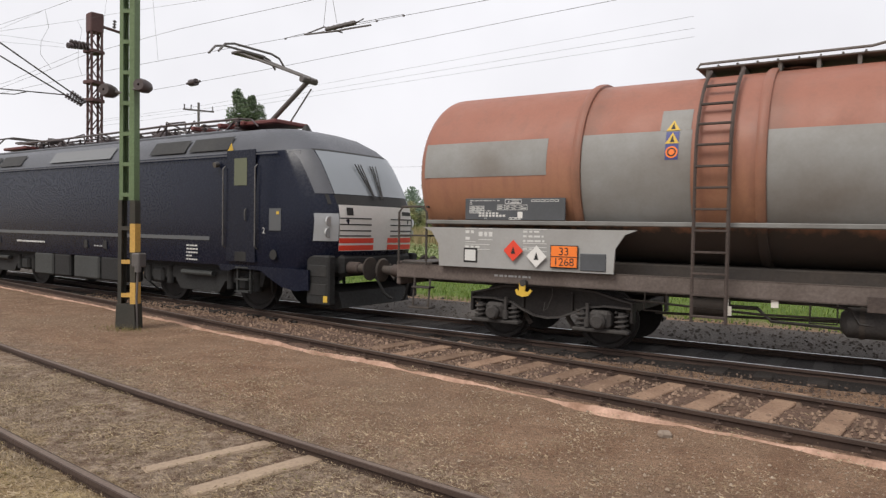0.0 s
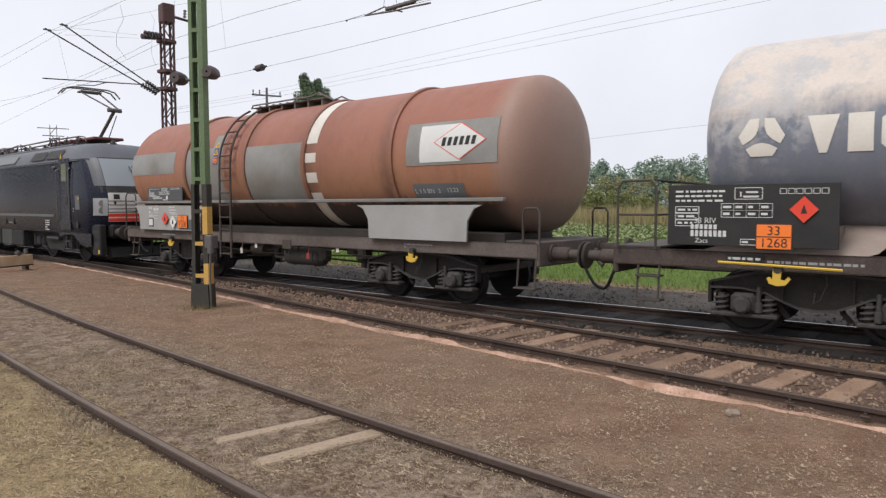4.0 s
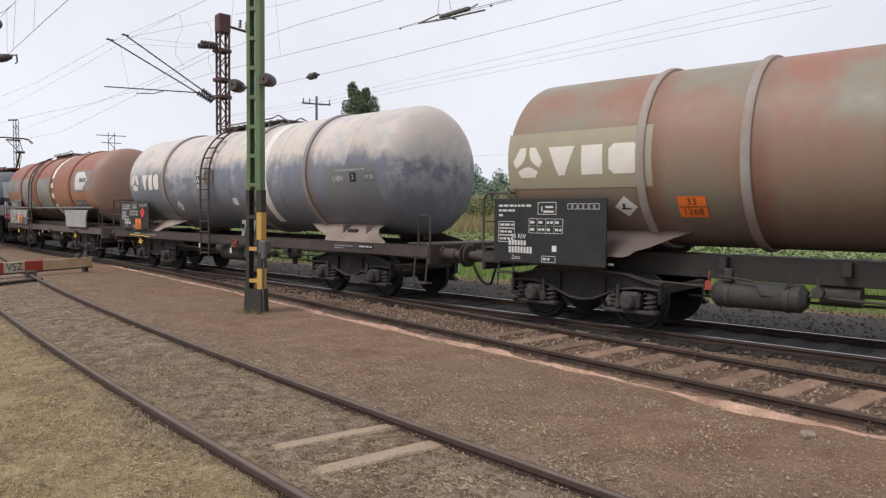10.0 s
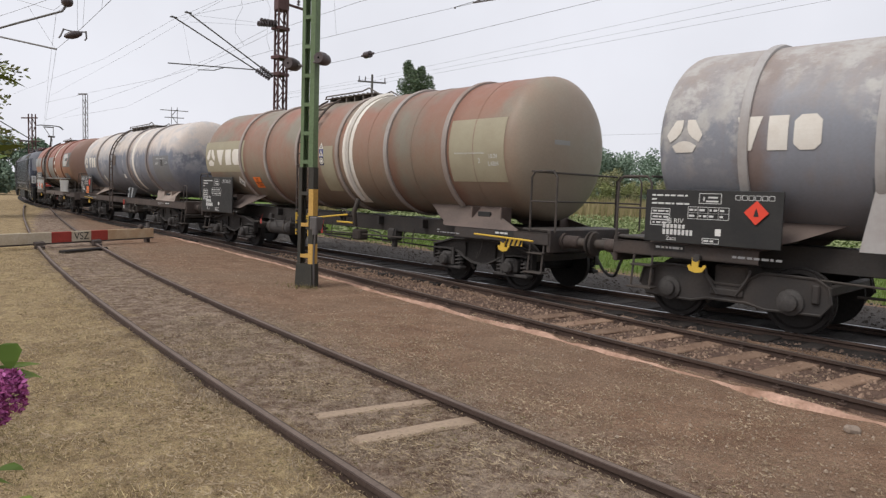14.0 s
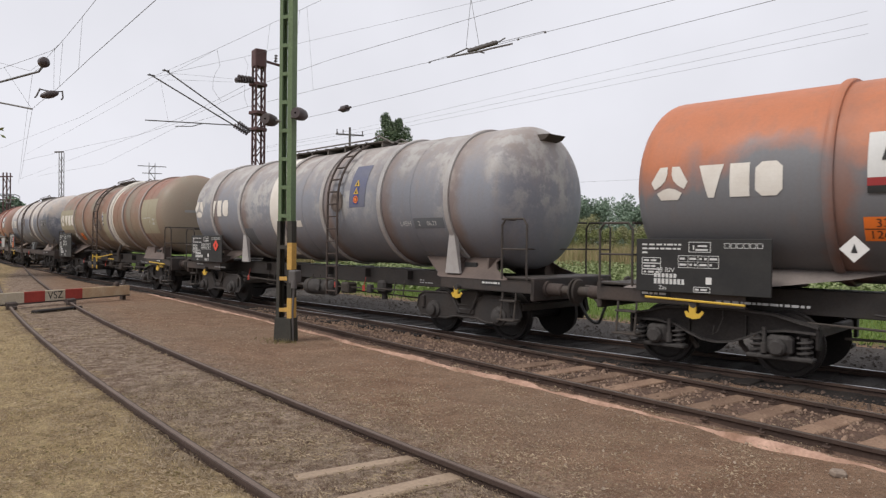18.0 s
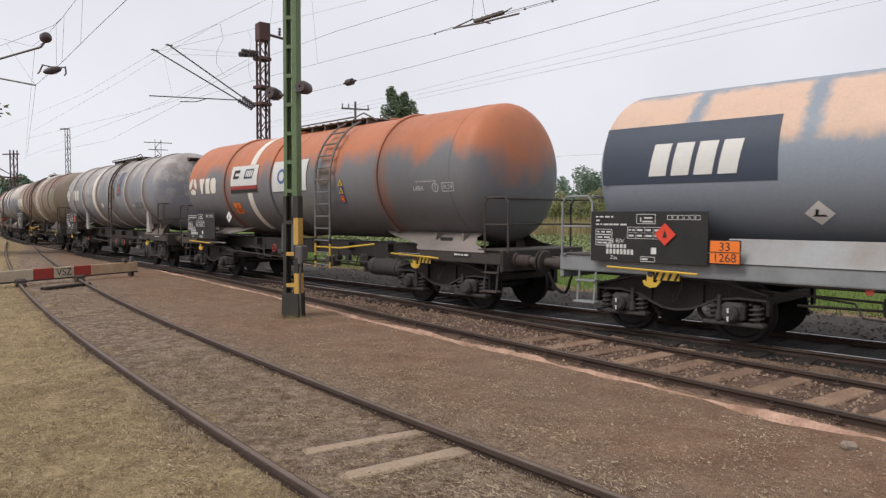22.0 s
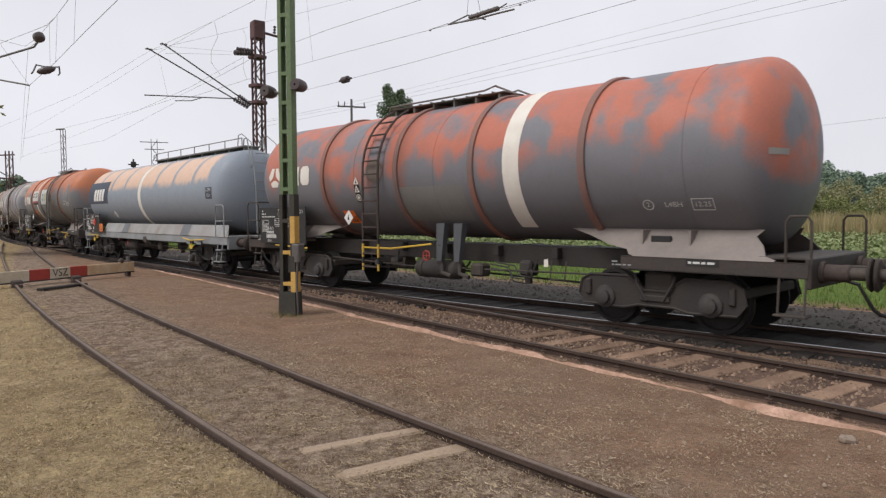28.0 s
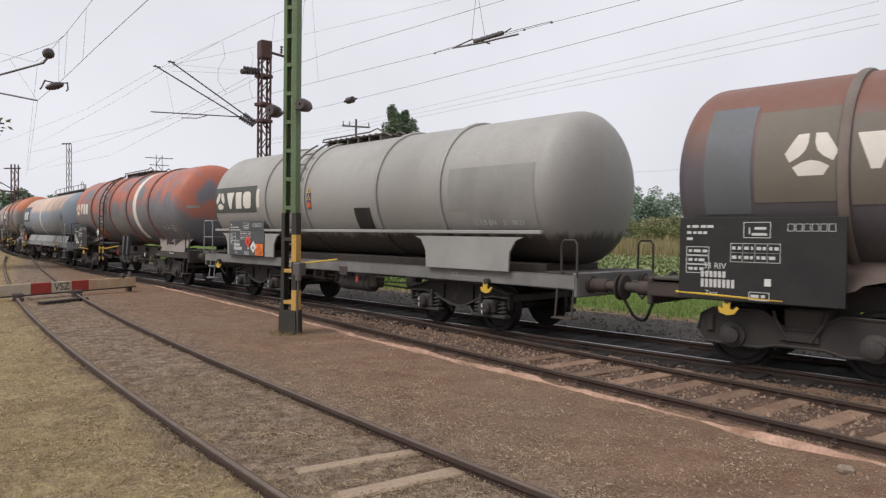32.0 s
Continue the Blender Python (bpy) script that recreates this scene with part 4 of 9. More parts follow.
def tank_mat(name, upper, lower, split, soft, patchy, stain, grime_shade=0.4, low_z=(2.4, 1.5), third=None, freq=0.9, streak=0.3, blocks=False, lobes=0.0, rust=(), rust_c=(0.16, 0.085, 0.055),
             chalk=None, ends=None):
    """Faded tank paint: two zones that meet in a ragged line, lobes and patches, chalky bloom, rust beside the hoops,
    streaks, dirt from below and, under a side girder, painted-in shade.
    """
    m, nt, b = nodes_of(name)
    v = obj_vec(nt)
    x, y, z = axes(nt, v)
    big = noise_node(nt, v, freq, 4, 0.5)
    lobe = noise_node(nt, v, 0.75, 3, 0.5, (1.25, 0.6, 0.6))
    blot = noise_node(nt, v, 2.6, 6, 0.65)
    fine = noise_node(nt, v, 24, 4, 0.6)
    drip = noise_node(nt, v, 1.0, 4, 0.6, (5.0, 5.0, 0.35))
    zz = math2(nt, "ADD", z, math2(nt, "MULTIPLY", math2(nt, "SUBTRACT", blot, 0.5), patchy))
    zz = math2(nt, "ADD", zz, math2(nt, "MULTIPLY", math2(nt, "SUBTRACT", drip, 0.5), patchy * 0.8))
    if lobes:
        zz = math2(nt, "ADD", zz, math2(nt, "MULTIPLY", math2(nt, "SUBTRACT", lobe, 0.5), lobes))
    top = ramp(nt, zz, split - soft, split + soft)
    if blocks:
        # repainted squares on the shoulder: the lower colour stays between and above them
        bx = math2(nt, "FRACT", math2(nt, "ADD", math2(nt, "MULTIPLY", x, 0.6), math2(nt, "MULTIPLY", blot, 0.22)))
        gap = math2(nt, "MULTIPLY", ramp(nt, bx, 0.05, 0.14), ramp(nt, bx, 0.99, 0.92))
        crest = ramp(nt, math2(nt, "ADD", z, math2(nt, "MULTIPLY", math2(nt, "SUBTRACT", blot, 0.5), 0.3)), 3.84, 3.74)
        top = math2(nt, "MULTIPLY", top, math2(nt, "MULTIPLY", gap, crest))
        top = math2(nt, "MULTIPLY", top, ramp(nt, math2(nt, "ADD", x, math2(nt, "MULTIPLY", blot, 0.5)), 6.35, 6.1))
    c = mixc(nt, top, lower, upper)
    if third:
        c = mixc(nt, ramp(nt, big, 0.47, 0.60), c, third)
    if chalk:
        cm = math2(nt, "MULTIPLY", ramp(nt, blot, 0.46, 0.58), ramp(nt, lobe, 0.40, 0.52))
        cm = math2(nt, "MULTIPLY", cm, ramp(nt, z, 2.2, 2.9, 0.15, 0.85))
        c = mixc(nt, cm, c, chalk)
    c = mixc(nt, ramp(nt, drip, 0.5, 0.8, 0, streak), c, stain)
    c = mixc(nt, ramp(nt, blot, 0.52, 0.8, 0, 0.35), c, mixc(nt, 0.5, c, stain))
    for rx in rust:
        d = math2(nt, "ABSOLUTE", math2(nt, "SUBTRACT", x, rx))
        d = math2(nt, "ADD", d, math2(nt, "MULTIPLY", math2(nt, "SUBTRACT", blot, 0.5), 0.5))
        c = mixc(nt, math2(nt, "MULTIPLY", ramp(nt, d, 0.28, 0.05, 0, 0.75), ramp(nt, z, 4.3, 2.2, 0.35, 1.0)), c, rust_c)
    # dirt low on the shell; low_z under 2.0 paints the girder's shade there
    low = ramp(nt, math2(nt, "ADD", z, math2(nt, "MULTIPLY", math2(nt, "SUBTRACT", drip, 0.5), 0.5)), low_z[0], low_z[1], 0, grime_shade * 0.7 if low_z[0] > 2.0 else grime_shade)
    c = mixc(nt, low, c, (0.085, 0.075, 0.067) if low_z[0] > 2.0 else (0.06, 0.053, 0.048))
    if ends:
        # the dished ends keep a plainer, dustier coat
        e = math2(nt, "ADD", math2(nt, "MULTIPLY", math2(nt, "SUBTRACT", blot, 0.5), 0.35), x)
        c = mixc(nt, ramp(nt, e, ends[0] - 0.25, ends[0] + 0.1, 0, 0.75), c, ends[1])
    c = mixc(nt, ramp(nt, fine, 0.35, 0.8, 0, 0.22), c, mixc(nt, 0.6, c, (0.05, 0.045, 0.04)))
    link(nt, c, b.inputs["Base Color"])
    link(nt, ramp(nt, blot, 0.3, 0.7, 0.42, 0.62), b.inputs["Roughness"])
    b.inputs["Specular IOR Level"].default_value = 0.35
    bump(nt, b, fine, 0.04, 0.01)
    return m


def ring(parent, x, r, cz, w, material, lift=0.055):
    return part("ring", Geo().lathe([(x - w / 2, r - 0.01), (x - w / 2, r + lift * 0.7), (x - w / 4, r + lift), (x + w / 4, r + lift), (x + w / 2, r + lift * 0.7), (x + w / 2, r - 0.01)],
                                    0, cz, 56), material, parent)


def hazard_plate(parent, x, z, y):
    p = part("hazard_plate", Geo().box((x, y, z), (0.42, 0.012, 0.32), 0.004), M["orange"], parent, "orange hazard plate with black numbers")
    part("plate_frame", Geo().box((x, y + 0.008, z), (0.45, 0.01, 0.35), 0.004), M["blackpaint"], p)
    part("plate_number", flat_text("33", x, y - 0.008, z + 0.075, 0.17), M["blackpaint"], p, smooth=0)
    part("plate_number", flat_text("1268", x, y - 0.008, z - 0.085, 0.17), M["blackpaint"], p, smooth=0)
    part("plate_line", Geo().box((x, y - 0.008, z), (0.41, 0.004, 0.012)), M["blackpaint"], p)
    return p


def diamond(parent, x, z, y, s, material, label):
    d = part("hazard_diamond", Geo().prism([(x - s, z), (x, z - s), (x + s, z), (x, z + s)], y, y + 0.008), material, parent, label)
    part("diamond_mark", Geo().prism([(x - s * 0.22, z - s * 0.3), (x + s * 0.22, z - s * 0.3), (x + s * 0.1, z + s * 0.1), (x, z + s * 0.4), (x - s * 0.12, z + s * 0.05)], y - 0.004, y),
         M["blackpaint"] if material is not M["redplate"] else M["blackpaint"], d)
    return d


def warn_stack(parent, x, z, r, cz, s=0.11, back=None, pale=False):
    """Three warning signs one over the other on the tank."""
    sign = M["old_white"] if pale else M["handle_yellow"]
    low = M["old_white"] if pale else M["orange"]
    p = part("warning_sign", patch(x - s * 0.82, x + s * 0.82, z - s * 2.6, z + s * 0.98, r, cz, 0.011), back or M["blueplate"], parent, "stack of warning signs")
    for k, zz in enumerate((z + s * 1.8, z + s * 0.15)):
        part("warning_triangle", shape_on([[(-0.85, -0.72), (0.85, -0.72), (0, 0.75)]], x, zz, r, cz, s, 0.015), sign, p, "white warning triangle" if pale else "yellow warning triangle")
        part("warning_mark", shape_on([[(-0.28, -0.55), (0.3, -0.55), (0.12, -0.1), (0.05, 0.35), (-0.12, 0.0)]], x, zz, r, cz, s, 0.018), M["blackpaint"], p)
    sq = [(-0.82, -0.82), (0.82, -0.82), (0.82, 0.82), (-0.82, 0.82)]
    part("warning_plate", shape_on([sq], x, z - s * 1.65, r, cz, s, 0.013), M["blueplate"] if not pale else M["blackpaint"], p)
    disc = [(math.cos(a), math.sin(a)) for a in [2 * math.pi * i / 18 for i in range(18)]]
    for k, m2 in ((0.76, low), (0.56, M["blackpaint"]), (0.38, low)):
        part("warning_disc", shape_on([[(a * k, b * k) for a, b in disc]], x, z - s * 1.65, r, cz, s, 0.0195 - 0.006 * k), m2, p)


def outlined(g, x0, x1, z0, z1, y, w=0.009):
    """A thin drawn frame."""
    for zz in (z0, z1):
        g.box(((x0 + x1) / 2, y, zz), (x1 - x0, 0.002, w))
    for xx in (x0, x1):
        g.box((xx, y, (z0 + z1) / 2), (w, 0.002, z1 - z0))
    return g


def data_board(parent, x0, x1, z0, z1, y, seed, back=None, light=None, kind_="Zacs"):
    """Black data board: address lines, load table, sign box, class and number lines."""
    b = part("data_board", Geo().box(((x0 + x1) / 2, y, (z0 + z1) / 2), (x1 - x0, 0.03, z1 - z0), 0.006), back or M["blackpaint"], parent, "board with rows of painted data")
    w, h = x1 - x0, z1 - z0
    ink = light or M["print"]
    f = y - 0.017
    X, Z = (lambda u: x0 + u * w), (lambda v: z1 - v * h)
    stuff(part("print", bars(X(0.05), X(0.36), Z(0.30), Z(0.07), f, 3, seed), ink, b))
    fr = Geo()
    for k in range(3):
        outlined(fr, X(0.05), X(0.2), Z(0.46 + k * 0.11), Z(0.36 + k * 0.11), f)
        bars(X(0.065), X(0.19), Z(0.45 + k * 0.11), Z(0.37 + k * 0.11), f, 1, seed + k, fr)
    outlined(fr, X(0.42), X(0.58), Z(0.24), Z(0.06), f)
    fr.box((X(0.455), f, Z(0.16)), (0.02, 0.002, 0.08 * h)).box((X(0.52), f, Z(0.13)), (0.07 * w, 0.002, 0.03 * h)).box((X(0.515), f, Z(0.2)), (0.09 * w, 0.002, 0.03 * h))
    for k in range(6):
        outlined(fr, X(0.68 + k * 0.045), X(0.715 + k * 0.045), Z(0.16), Z(0.08), f, 0.007)
    for k in range(4):
        for j in range(2):
            outlined(fr, X(0.34 + k * 0.075), X(0.415 + k * 0.075), Z(0.42 + j * 0.11), Z(0.31 + j * 0.11), f, 0.007)
            bars(X(0.35 + k * 0.075), X(0.405 + k * 0.075), Z(0.41 + j * 0.11), Z(0.32 + j * 0.11), f, 1, seed + k + j, fr)
    outlined(fr, X(0.46), X(0.58), Z(0.97), Z(0.88), f)
    bars(X(0.47), X(0.57), Z(0.965), Z(0.885), f, 1, seed + 7, fr)
    stuff(part("print_frame", fr, ink, b))
    part("lettering", flat_text("33 RIV", X(0.24), f - 0.002, Z(0.59), min(0.12, 0.13 * h)), ink, b, smooth=0)
    num = Geo()
    for k, zz, hh in ((6, 0.69, 0.075), (8, 0.80, 0.10)):
        for j in range(k):
            num.box((X(0.16) + j * 0.062, f, Z(zz)), (0.042, 0.002, hh * h))
    stuff(part("number_print", num, ink, b))
    part("lettering", flat_text(kind_, X(0.22), f - 0.002, Z(0.92), min(0.1, 0.11 * h)), ink, b, smooth=0)
    part("print_block", Geo().box((X(0.57), f, Z(0.76)), (0.085, 0.002, 0.1)), M["white"], b)
    return b


def end_rails(parent, x, dirn, material, h=1.15, y0=-1.35, y1=1.35):
    """Hand rails of a platform at a wagon's end."""
    for y in (y0, y1):
        p = part("handrail", Geo().tube([(x, y, 1.2), (x, y, 1.2 + h * 0.9), (x + dirn * 0.08, y, 1.2 + h), (x + dirn * 0.5, y, 1.2 + h), (x + dirn * 0.58, y, 1.2 + h * 0.9), (x + dirn * 0.58, y, 1.2)], 0.02, 6), material, parent)
        part("handrail_bar", Geo().rod((x, y, 1.2 + h * 0.5), (x + dirn * 0.58, y, 1.2 + h * 0.5), 0.016, 6), material, p)
    part("handrail", Geo().tube([(x + dirn * 0.58, y0, 1.2 + h), (x + dirn * 0.58, y1, 1.2 + h)], 0.02, 6), material, parent)
    part("handrail_bar", Geo().rod((x + dirn * 0.58, y0, 1.2 + h * 0.5), (x + dirn * 0.58, y1, 1.2 + h * 0.5), 0.016, 6), material, parent)
    st = part("end_step", Geo().tube([(x + dirn * 0.3, y0 + 0.1, 1.1), (x + dirn * 0.3, y0 + 0.02, 0.47)], 0.018, 6), material, parent)
    part("step_bar", Geo().tube([(x + dirn * 0.62, y0 + 0.1, 1.1), (x + dirn * 0.62, y0 + 0.02, 0.47)], 0.018, 6), material, st)
    part("tread", Geo().box((x + dirn * 0.46, y0 + 0.06, 0.45), (0.42, 0.22, 0.03), 0.006), material, st)
    part("tread", Geo().box((x + dirn * 0.46, y0 + 0.1, 0.8), (0.36, 0.2, 0.03), 0.006), material, st)


def tank_wagon(c):
    """One four-axle tank wagon. Places along it are given on the train's own scale (metres behind the first coupling mark)."""
    a, b = c["ends"]
    mid, half = (a + b) / 2, (b - a) / 2
    L = lambda o: o - mid
    t = thing("tank_wagon", c["label"], "tank wagon", "wagons of the train")
    MOVING.append((t, mid, c["bogie"]))
    r, cz = c.get("r", 1.43), c.get("cz", 2.77)
    x0, x1 = L(c["tank"][0]), L(c["tank"][1])
    mt, fm = c["paint"], c.get("frame", M["iron_brown"])
    dish = c.get("dish", 0.6)
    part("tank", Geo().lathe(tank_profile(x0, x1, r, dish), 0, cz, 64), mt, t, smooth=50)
    for o in c.get("rings", ()):
        ring(t, L(o), r, cz, 0.13, c.get("ring_paint", RING_WORN))
    for o in c.get("seams", ()):
        part("weld_seam", Geo().lathe([(L(o) - 0.018, r - 0.004), (L(o) - 0.012, r + 0.008), (L(o) + 0.012, r + 0.008), (L(o) + 0.018, r - 0.004)], 0, cz, 56), mt, t)
    for o0, o1, z0, z1 in c.get("white", ()):
        part("white_band", patch(L(o0), L(o1), z0, z1, r, cz, 0.006, n=16), M["old_white"], t, "white painted stripe round the tank")
    # underframe
    ft = c.get("sole_top", 1.2 if c.get("sole", "full") == "full" else 1.17)
    full = c.get("sole", "full") == "full"
    for sg in (-1, 1):
        y = sg * c.get("sole_y", 1.28)
        spans = [(-half + 0.65, half - 0.65)] if full else [(-half + 0.65, -c["bogie"] + 0.5), (c["bogie"] - 0.5, half - 0.65)]
        for p0, p1 in spans:
            xm, ln = (p0 + p1) / 2, p1 - p0
            dp = 0.24 if full else 0.21
            ch = Geo().box((xm, y, ft - dp / 2), (ln, 0.02, dp), 0.0)
            ch.box((xm, y - sg * 0.04, ft - 0.01), (ln, 0.1, 0.02), 0.004).box((xm, y - sg * 0.04, ft - dp + 0.01), (ln, 0.1, 0.02), 0.004)
            part("solebar", ch, fm, t)
    part("centre_sill", Geo().box((0, 0, 0.97), (2 * half - 1.4, 0.5, 0.3), 0.02) if full else Geo().box((0, 0, 1.06), (2 * half - 1.4, 1.1, 0.3), 0.02).box((0, -0.54, 1.06), (2 * half - 5.0, 0.1, 0.36), 0.01), M["soot"] if not full else M["iron"], t)
    if not full:
        for xx in np.linspace(-c["bogie"] + 2.2, c["bogie"] - 2.2, 5):
            part("cross_member", Geo().box((xx, 0, 1.12), (0.12, 1.5, 0.2), 0.01), M["soot"], t)
    for e in (-1, 1):
        part("headstock", Geo().box((e * (half - 0.66), 0, 1.03), (0.08, 2.55, 0.42), 0.02), fm, t)
        part("platform", Geo().box((e * (half - 1.0), 0, 1.22), (0.66, 2.4, 0.04), 0.01), M["iron"], t)
        xb = e * c["bogie"]
        sd = c.get("saddle_paint", mt)
        if c.get("saddles", True):
            wd, curve, top_out, low_out, zt = c.get("saddle", (1.8, 0.7, 0.9, 1.4, 1.56))
            yt = math.sqrt(r * r - (cz - zt) ** 2) + 0.03
            lean = (1.265 - yt) / (zt - ft)
            for sg in (-1, 1):
                poly = [(-wd, zt + 0.02), (top_out, zt + 0.02), (top_out - 0.08, zt - 0.08), (top_out + 0.06, zt - 0.2), (low_out - 0.15, ft + 0.07), (low_out, ft + 0.02), (low_out, ft), (-curve + 0.12, ft), (-curve + 0.02, ft + 0.03), (-curve - 0.05, ft + 0.1),
                        (-(curve * 0.72 + wd * 0.28), ft + 0.16), (-(curve * 0.35 + wd * 0.65), zt - 0.1)]
                q = Geo()
                q.v = [(xb + e * u, sg * (yt + (zt - z) * lean), z) for u, z in poly] + [(xb + e * u, sg * (yt - 0.03 + (zt - z) * lean), z) for u, z in poly]
                n = len(poly)
                q.f = [tuple(range(n)), tuple(range(2 * n - 1, n - 1, -1))] + [(i, (i + 1) % n, n + (i + 1) % n, n + i) for i in range(n)]
                part("saddle", q, sd, t)
                for u in (-0.25, 0.55):
                    part("saddle_rib", Geo().box((xb + e * u, sg * (yt + 0.1), (zt + ft) / 2), (0.03, 0.3, zt - ft), 0.0), sd, t)
                if sg < 0:
                    part("saddle_plate", Geo().box((xb + e * 0.85, -1.29, 1.11), (0.5, 0.008, 0.11), 0.0), M["blackpaint"], t, "small black data plate")
                    stuff(part("saddle_print", bars(xb + e * 0.85 - 0.22, xb + e * 0.85 + 0.22, 1.07, 1.15, -1.296, 1, c["seed"] + 9), M["print"], t))
                    part("inspection_plate", Geo().box((xb + e * 0.05, -(yt + 0.42 * (zt - ft) * lean), zt - 0.14), (0.34, 0.05, 0.1), 0.01), M["blackpaint"], t, "small dark inspection plate")
        closed_bogie(t, xb) if c.get("closed") else bogie(t, xb, marks=c.get("marks", False))
    buffers(t, half)
    if c.get("belt"):
        # deep side girder between tank and frame, open in the middle
        part("cradle_floor", Geo().box((0, 0, 1.24), (2 * half - 3.2, 1.7, 0.22), 0.02), M["iron"], t)
        for sg in (-1, 1):
            y = sg * (r - 0.06)
            z1 = c["belt"]
            part("side_girder", Geo().box(((x0 + x1) / 2, y, z1 - 0.01), (x1 - x0 - 1.0, 0.09, 0.07), 0.012), c.get("belt_paint", mt), t)
            for o0, o1 in c["legs"]:
                p0, p1 = L(o0), L(o1)
                part("side_plate", Geo().prism([(p0 - 0.3, z1 - 0.1), (p0 - 0.12, z1 - 0.17), (p0 + 0.02, z1 - 0.38), (p0 + 0.04, ft), (p1 - 0.04, ft), (p1 - 0.02, z1 - 0.38), (p1 + 0.12, z1 - 0.17), (p1 + 0.3, z1 - 0.1)], y - 0.02, y + 0.02),
                     c.get("plate_paint", mt), t)
    # marks
    ny = -(r + 0.02)
    if "star" in c:
        o, z, s = c["star"]
        part("logo", shape_on(STAR, L(o), z, r, cz, s), c.get("mark_paint", M["old_white"]), t, "white three-part emblem")
        w0, w1 = c["word"]
        part("logo_word", shape_on(mark_shapes(w1 - w0, 0.235), L(w0), z, r, cz, 1.0), c.get("mark_paint", M["old_white"]), t, "white block mark")
    if "board" in c:
        o0, o1, z0, z1 = c["board"]
        data_board(t, L(o0), L(o1), z0, z1, -1.40, c["seed"], c.get("board_paint"), None, "Zas" if c["seed"] in (11, 53, 67) else "Zacs")
        for xx in (L(o0) + 0.2, L(o1) - 0.2):
            part("board_bracket", Geo().box((xx, -1.2, z0 + 0.15), (0.05, 0.4, 0.05)), M["iron"], t)
    for o, z in c.get("plates", ()):
        if z < 1.7:
            hazard_plate(t, L(o), z, -1.425)
        else:
            hp = part("hazard_plate", patch(L(o) - 0.21, L(o) + 0.21, z - 0.15, z + 0.15, r, cz, 0.010), M["orange"], t, "faded orange hazard plate with dark numbers")
            part("plate_number", text_on("33", L(o), z + 0.07, r, cz, 0.16, 0.014), M["blackpaint"], hp, smooth=0)
            part("plate_number", text_on("1268", L(o), z - 0.075, r, cz, 0.16, 0.014), M["blackpaint"], hp, smooth=0)
            part("plate_line", patch(L(o) - 0.2, L(o) + 0.2, z - 0.006, z + 0.006, r, cz, 0.014), M["blackpaint"], hp)
    for o, z in c.get("red", ()):
        diamond(t, L(o), z, -1.44, 0.17, M["redplate"], "red flammable-liquid diamond")
    for o, z in c.get("fish", ()):
        if z < 1.9:
            diamond(t, L(o), z, -1.44, 0.17, M["white"], "white environment diamond")
        else:
            d = part("hazard_diamond", shape_on([[(-1, 0), (0, -1), (1, 0), (0, 1)]], L(o), z, r, cz, 0.19, 0.010), M["white"], t, "white environment diamond")
            part("diamond_mark", shape_on([[(-0.5, -0.25), (0.5, -0.25), (0.35, -0.1), (-0.35, -0.1)], [(-0.3, -0.1), (-0.12, -0.1), (-0.02, 0.3), (-0.25, 0.35)]], L(o), z, r, cz, 0.19, 0.014), M["blackpaint"], d)
    for o, z in c.get("warn", ()):
        warn_stack(t, L(o), z, r, cz, 0.11, c.get("warn_back"), c.get("warn_pale", False))
    for k, (txt, o, z, s) in enumerate(c.get("texts", ())):
        part("lettering", text_on(txt, L(o), z, r, cz, s), c.get("text_paint", M["print"]), t, smooth=0)
    for k, (o0, o1, z0, z1, pm, lab) in enumerate(c.get("patches", ())):
        part("panel", patch(L(o0), L(o1), z0, z1, r, cz, 0.005 + 0.0035 * k / 4 + (0.004 if pm is WHITE_PANEL else 0), n=20), pm, t, lab)
    for n_, o, z, s in c.get("blocks", ()):
        part("sign_word", shape_on(word_blocks(n_, 0.22, 0.7, 0.2, 0.62), L(o), z, r, cz, s, 0.015), M["white"], t, "white block mark on the sign panel")
    if "ladder" in c:
        o0, o1 = c["ladder"]
        ladder(t, L(o0), L(o1), c.get("ladder_low", 0.62), cz + r - 0.02, r, cz, c.get("ladder_paint", M["iron_brown"]), c.get("ladder_yellow"))
        wx0, wx1 = (L(v) for v in c.get("walk", (o0 - 1.6, o1 + 1.7)))
        top = cz + r + 0.1
        wk = part("walkway", Geo().box(((wx0 + wx1) / 2, -0.05, top), (wx1 - wx0, 0.66, 0.025), 0.006), WALK, t, "grey grated walkway on the tank")
        for xx in np.linspace(wx0 + 0.15, wx1 - 0.15, 6):
            part("walkway_support", Geo().box((xx, -0.05, top - 0.08), (0.05, 0.6, 0.16), 0.0), WALK, wk)
        for sg in (-1, 1):
            part("walkway_rail", Geo().tube([(wx0, -0.05 + sg * 0.36, top - 0.02), (wx0 + 0.05, -0.05 + sg * 0.36, top + 0.06), (wx1 - 0.5, -0.05 + sg * 0.36, top + 0.07), (wx1 - 0.2, -0.05 + sg * 0.36, top + 0.13), (wx1 + 0.35, -0.05 + sg * 0.36, top - 0.1)], 0.02, 6),
                 WALK, wk)
        for xx in np.linspace(wx0 + 0.3, wx1 - 0.3, 9):
            part("walkway_bar", Geo().rod((xx, -0.4, top + 0.02), (xx, 0.3, top + 0.02), 0.016, 5), WALK, wk)
        part("manhole", Geo().rod((L(o1) + 0.6, 0.15, cz + r - 0.05), (L(o1) + 0.6, 0.15, cz + r + 0.02), 0.26, 20).rod((L(o1) + 0.6, 0.15, cz + r + 0.02), (L(o1) + 0.6, 0.15, cz + r + 0.045), 0.3, 20), mt, t)
    # gear below the frame
    rx = c.get("tank_air", 0.0)
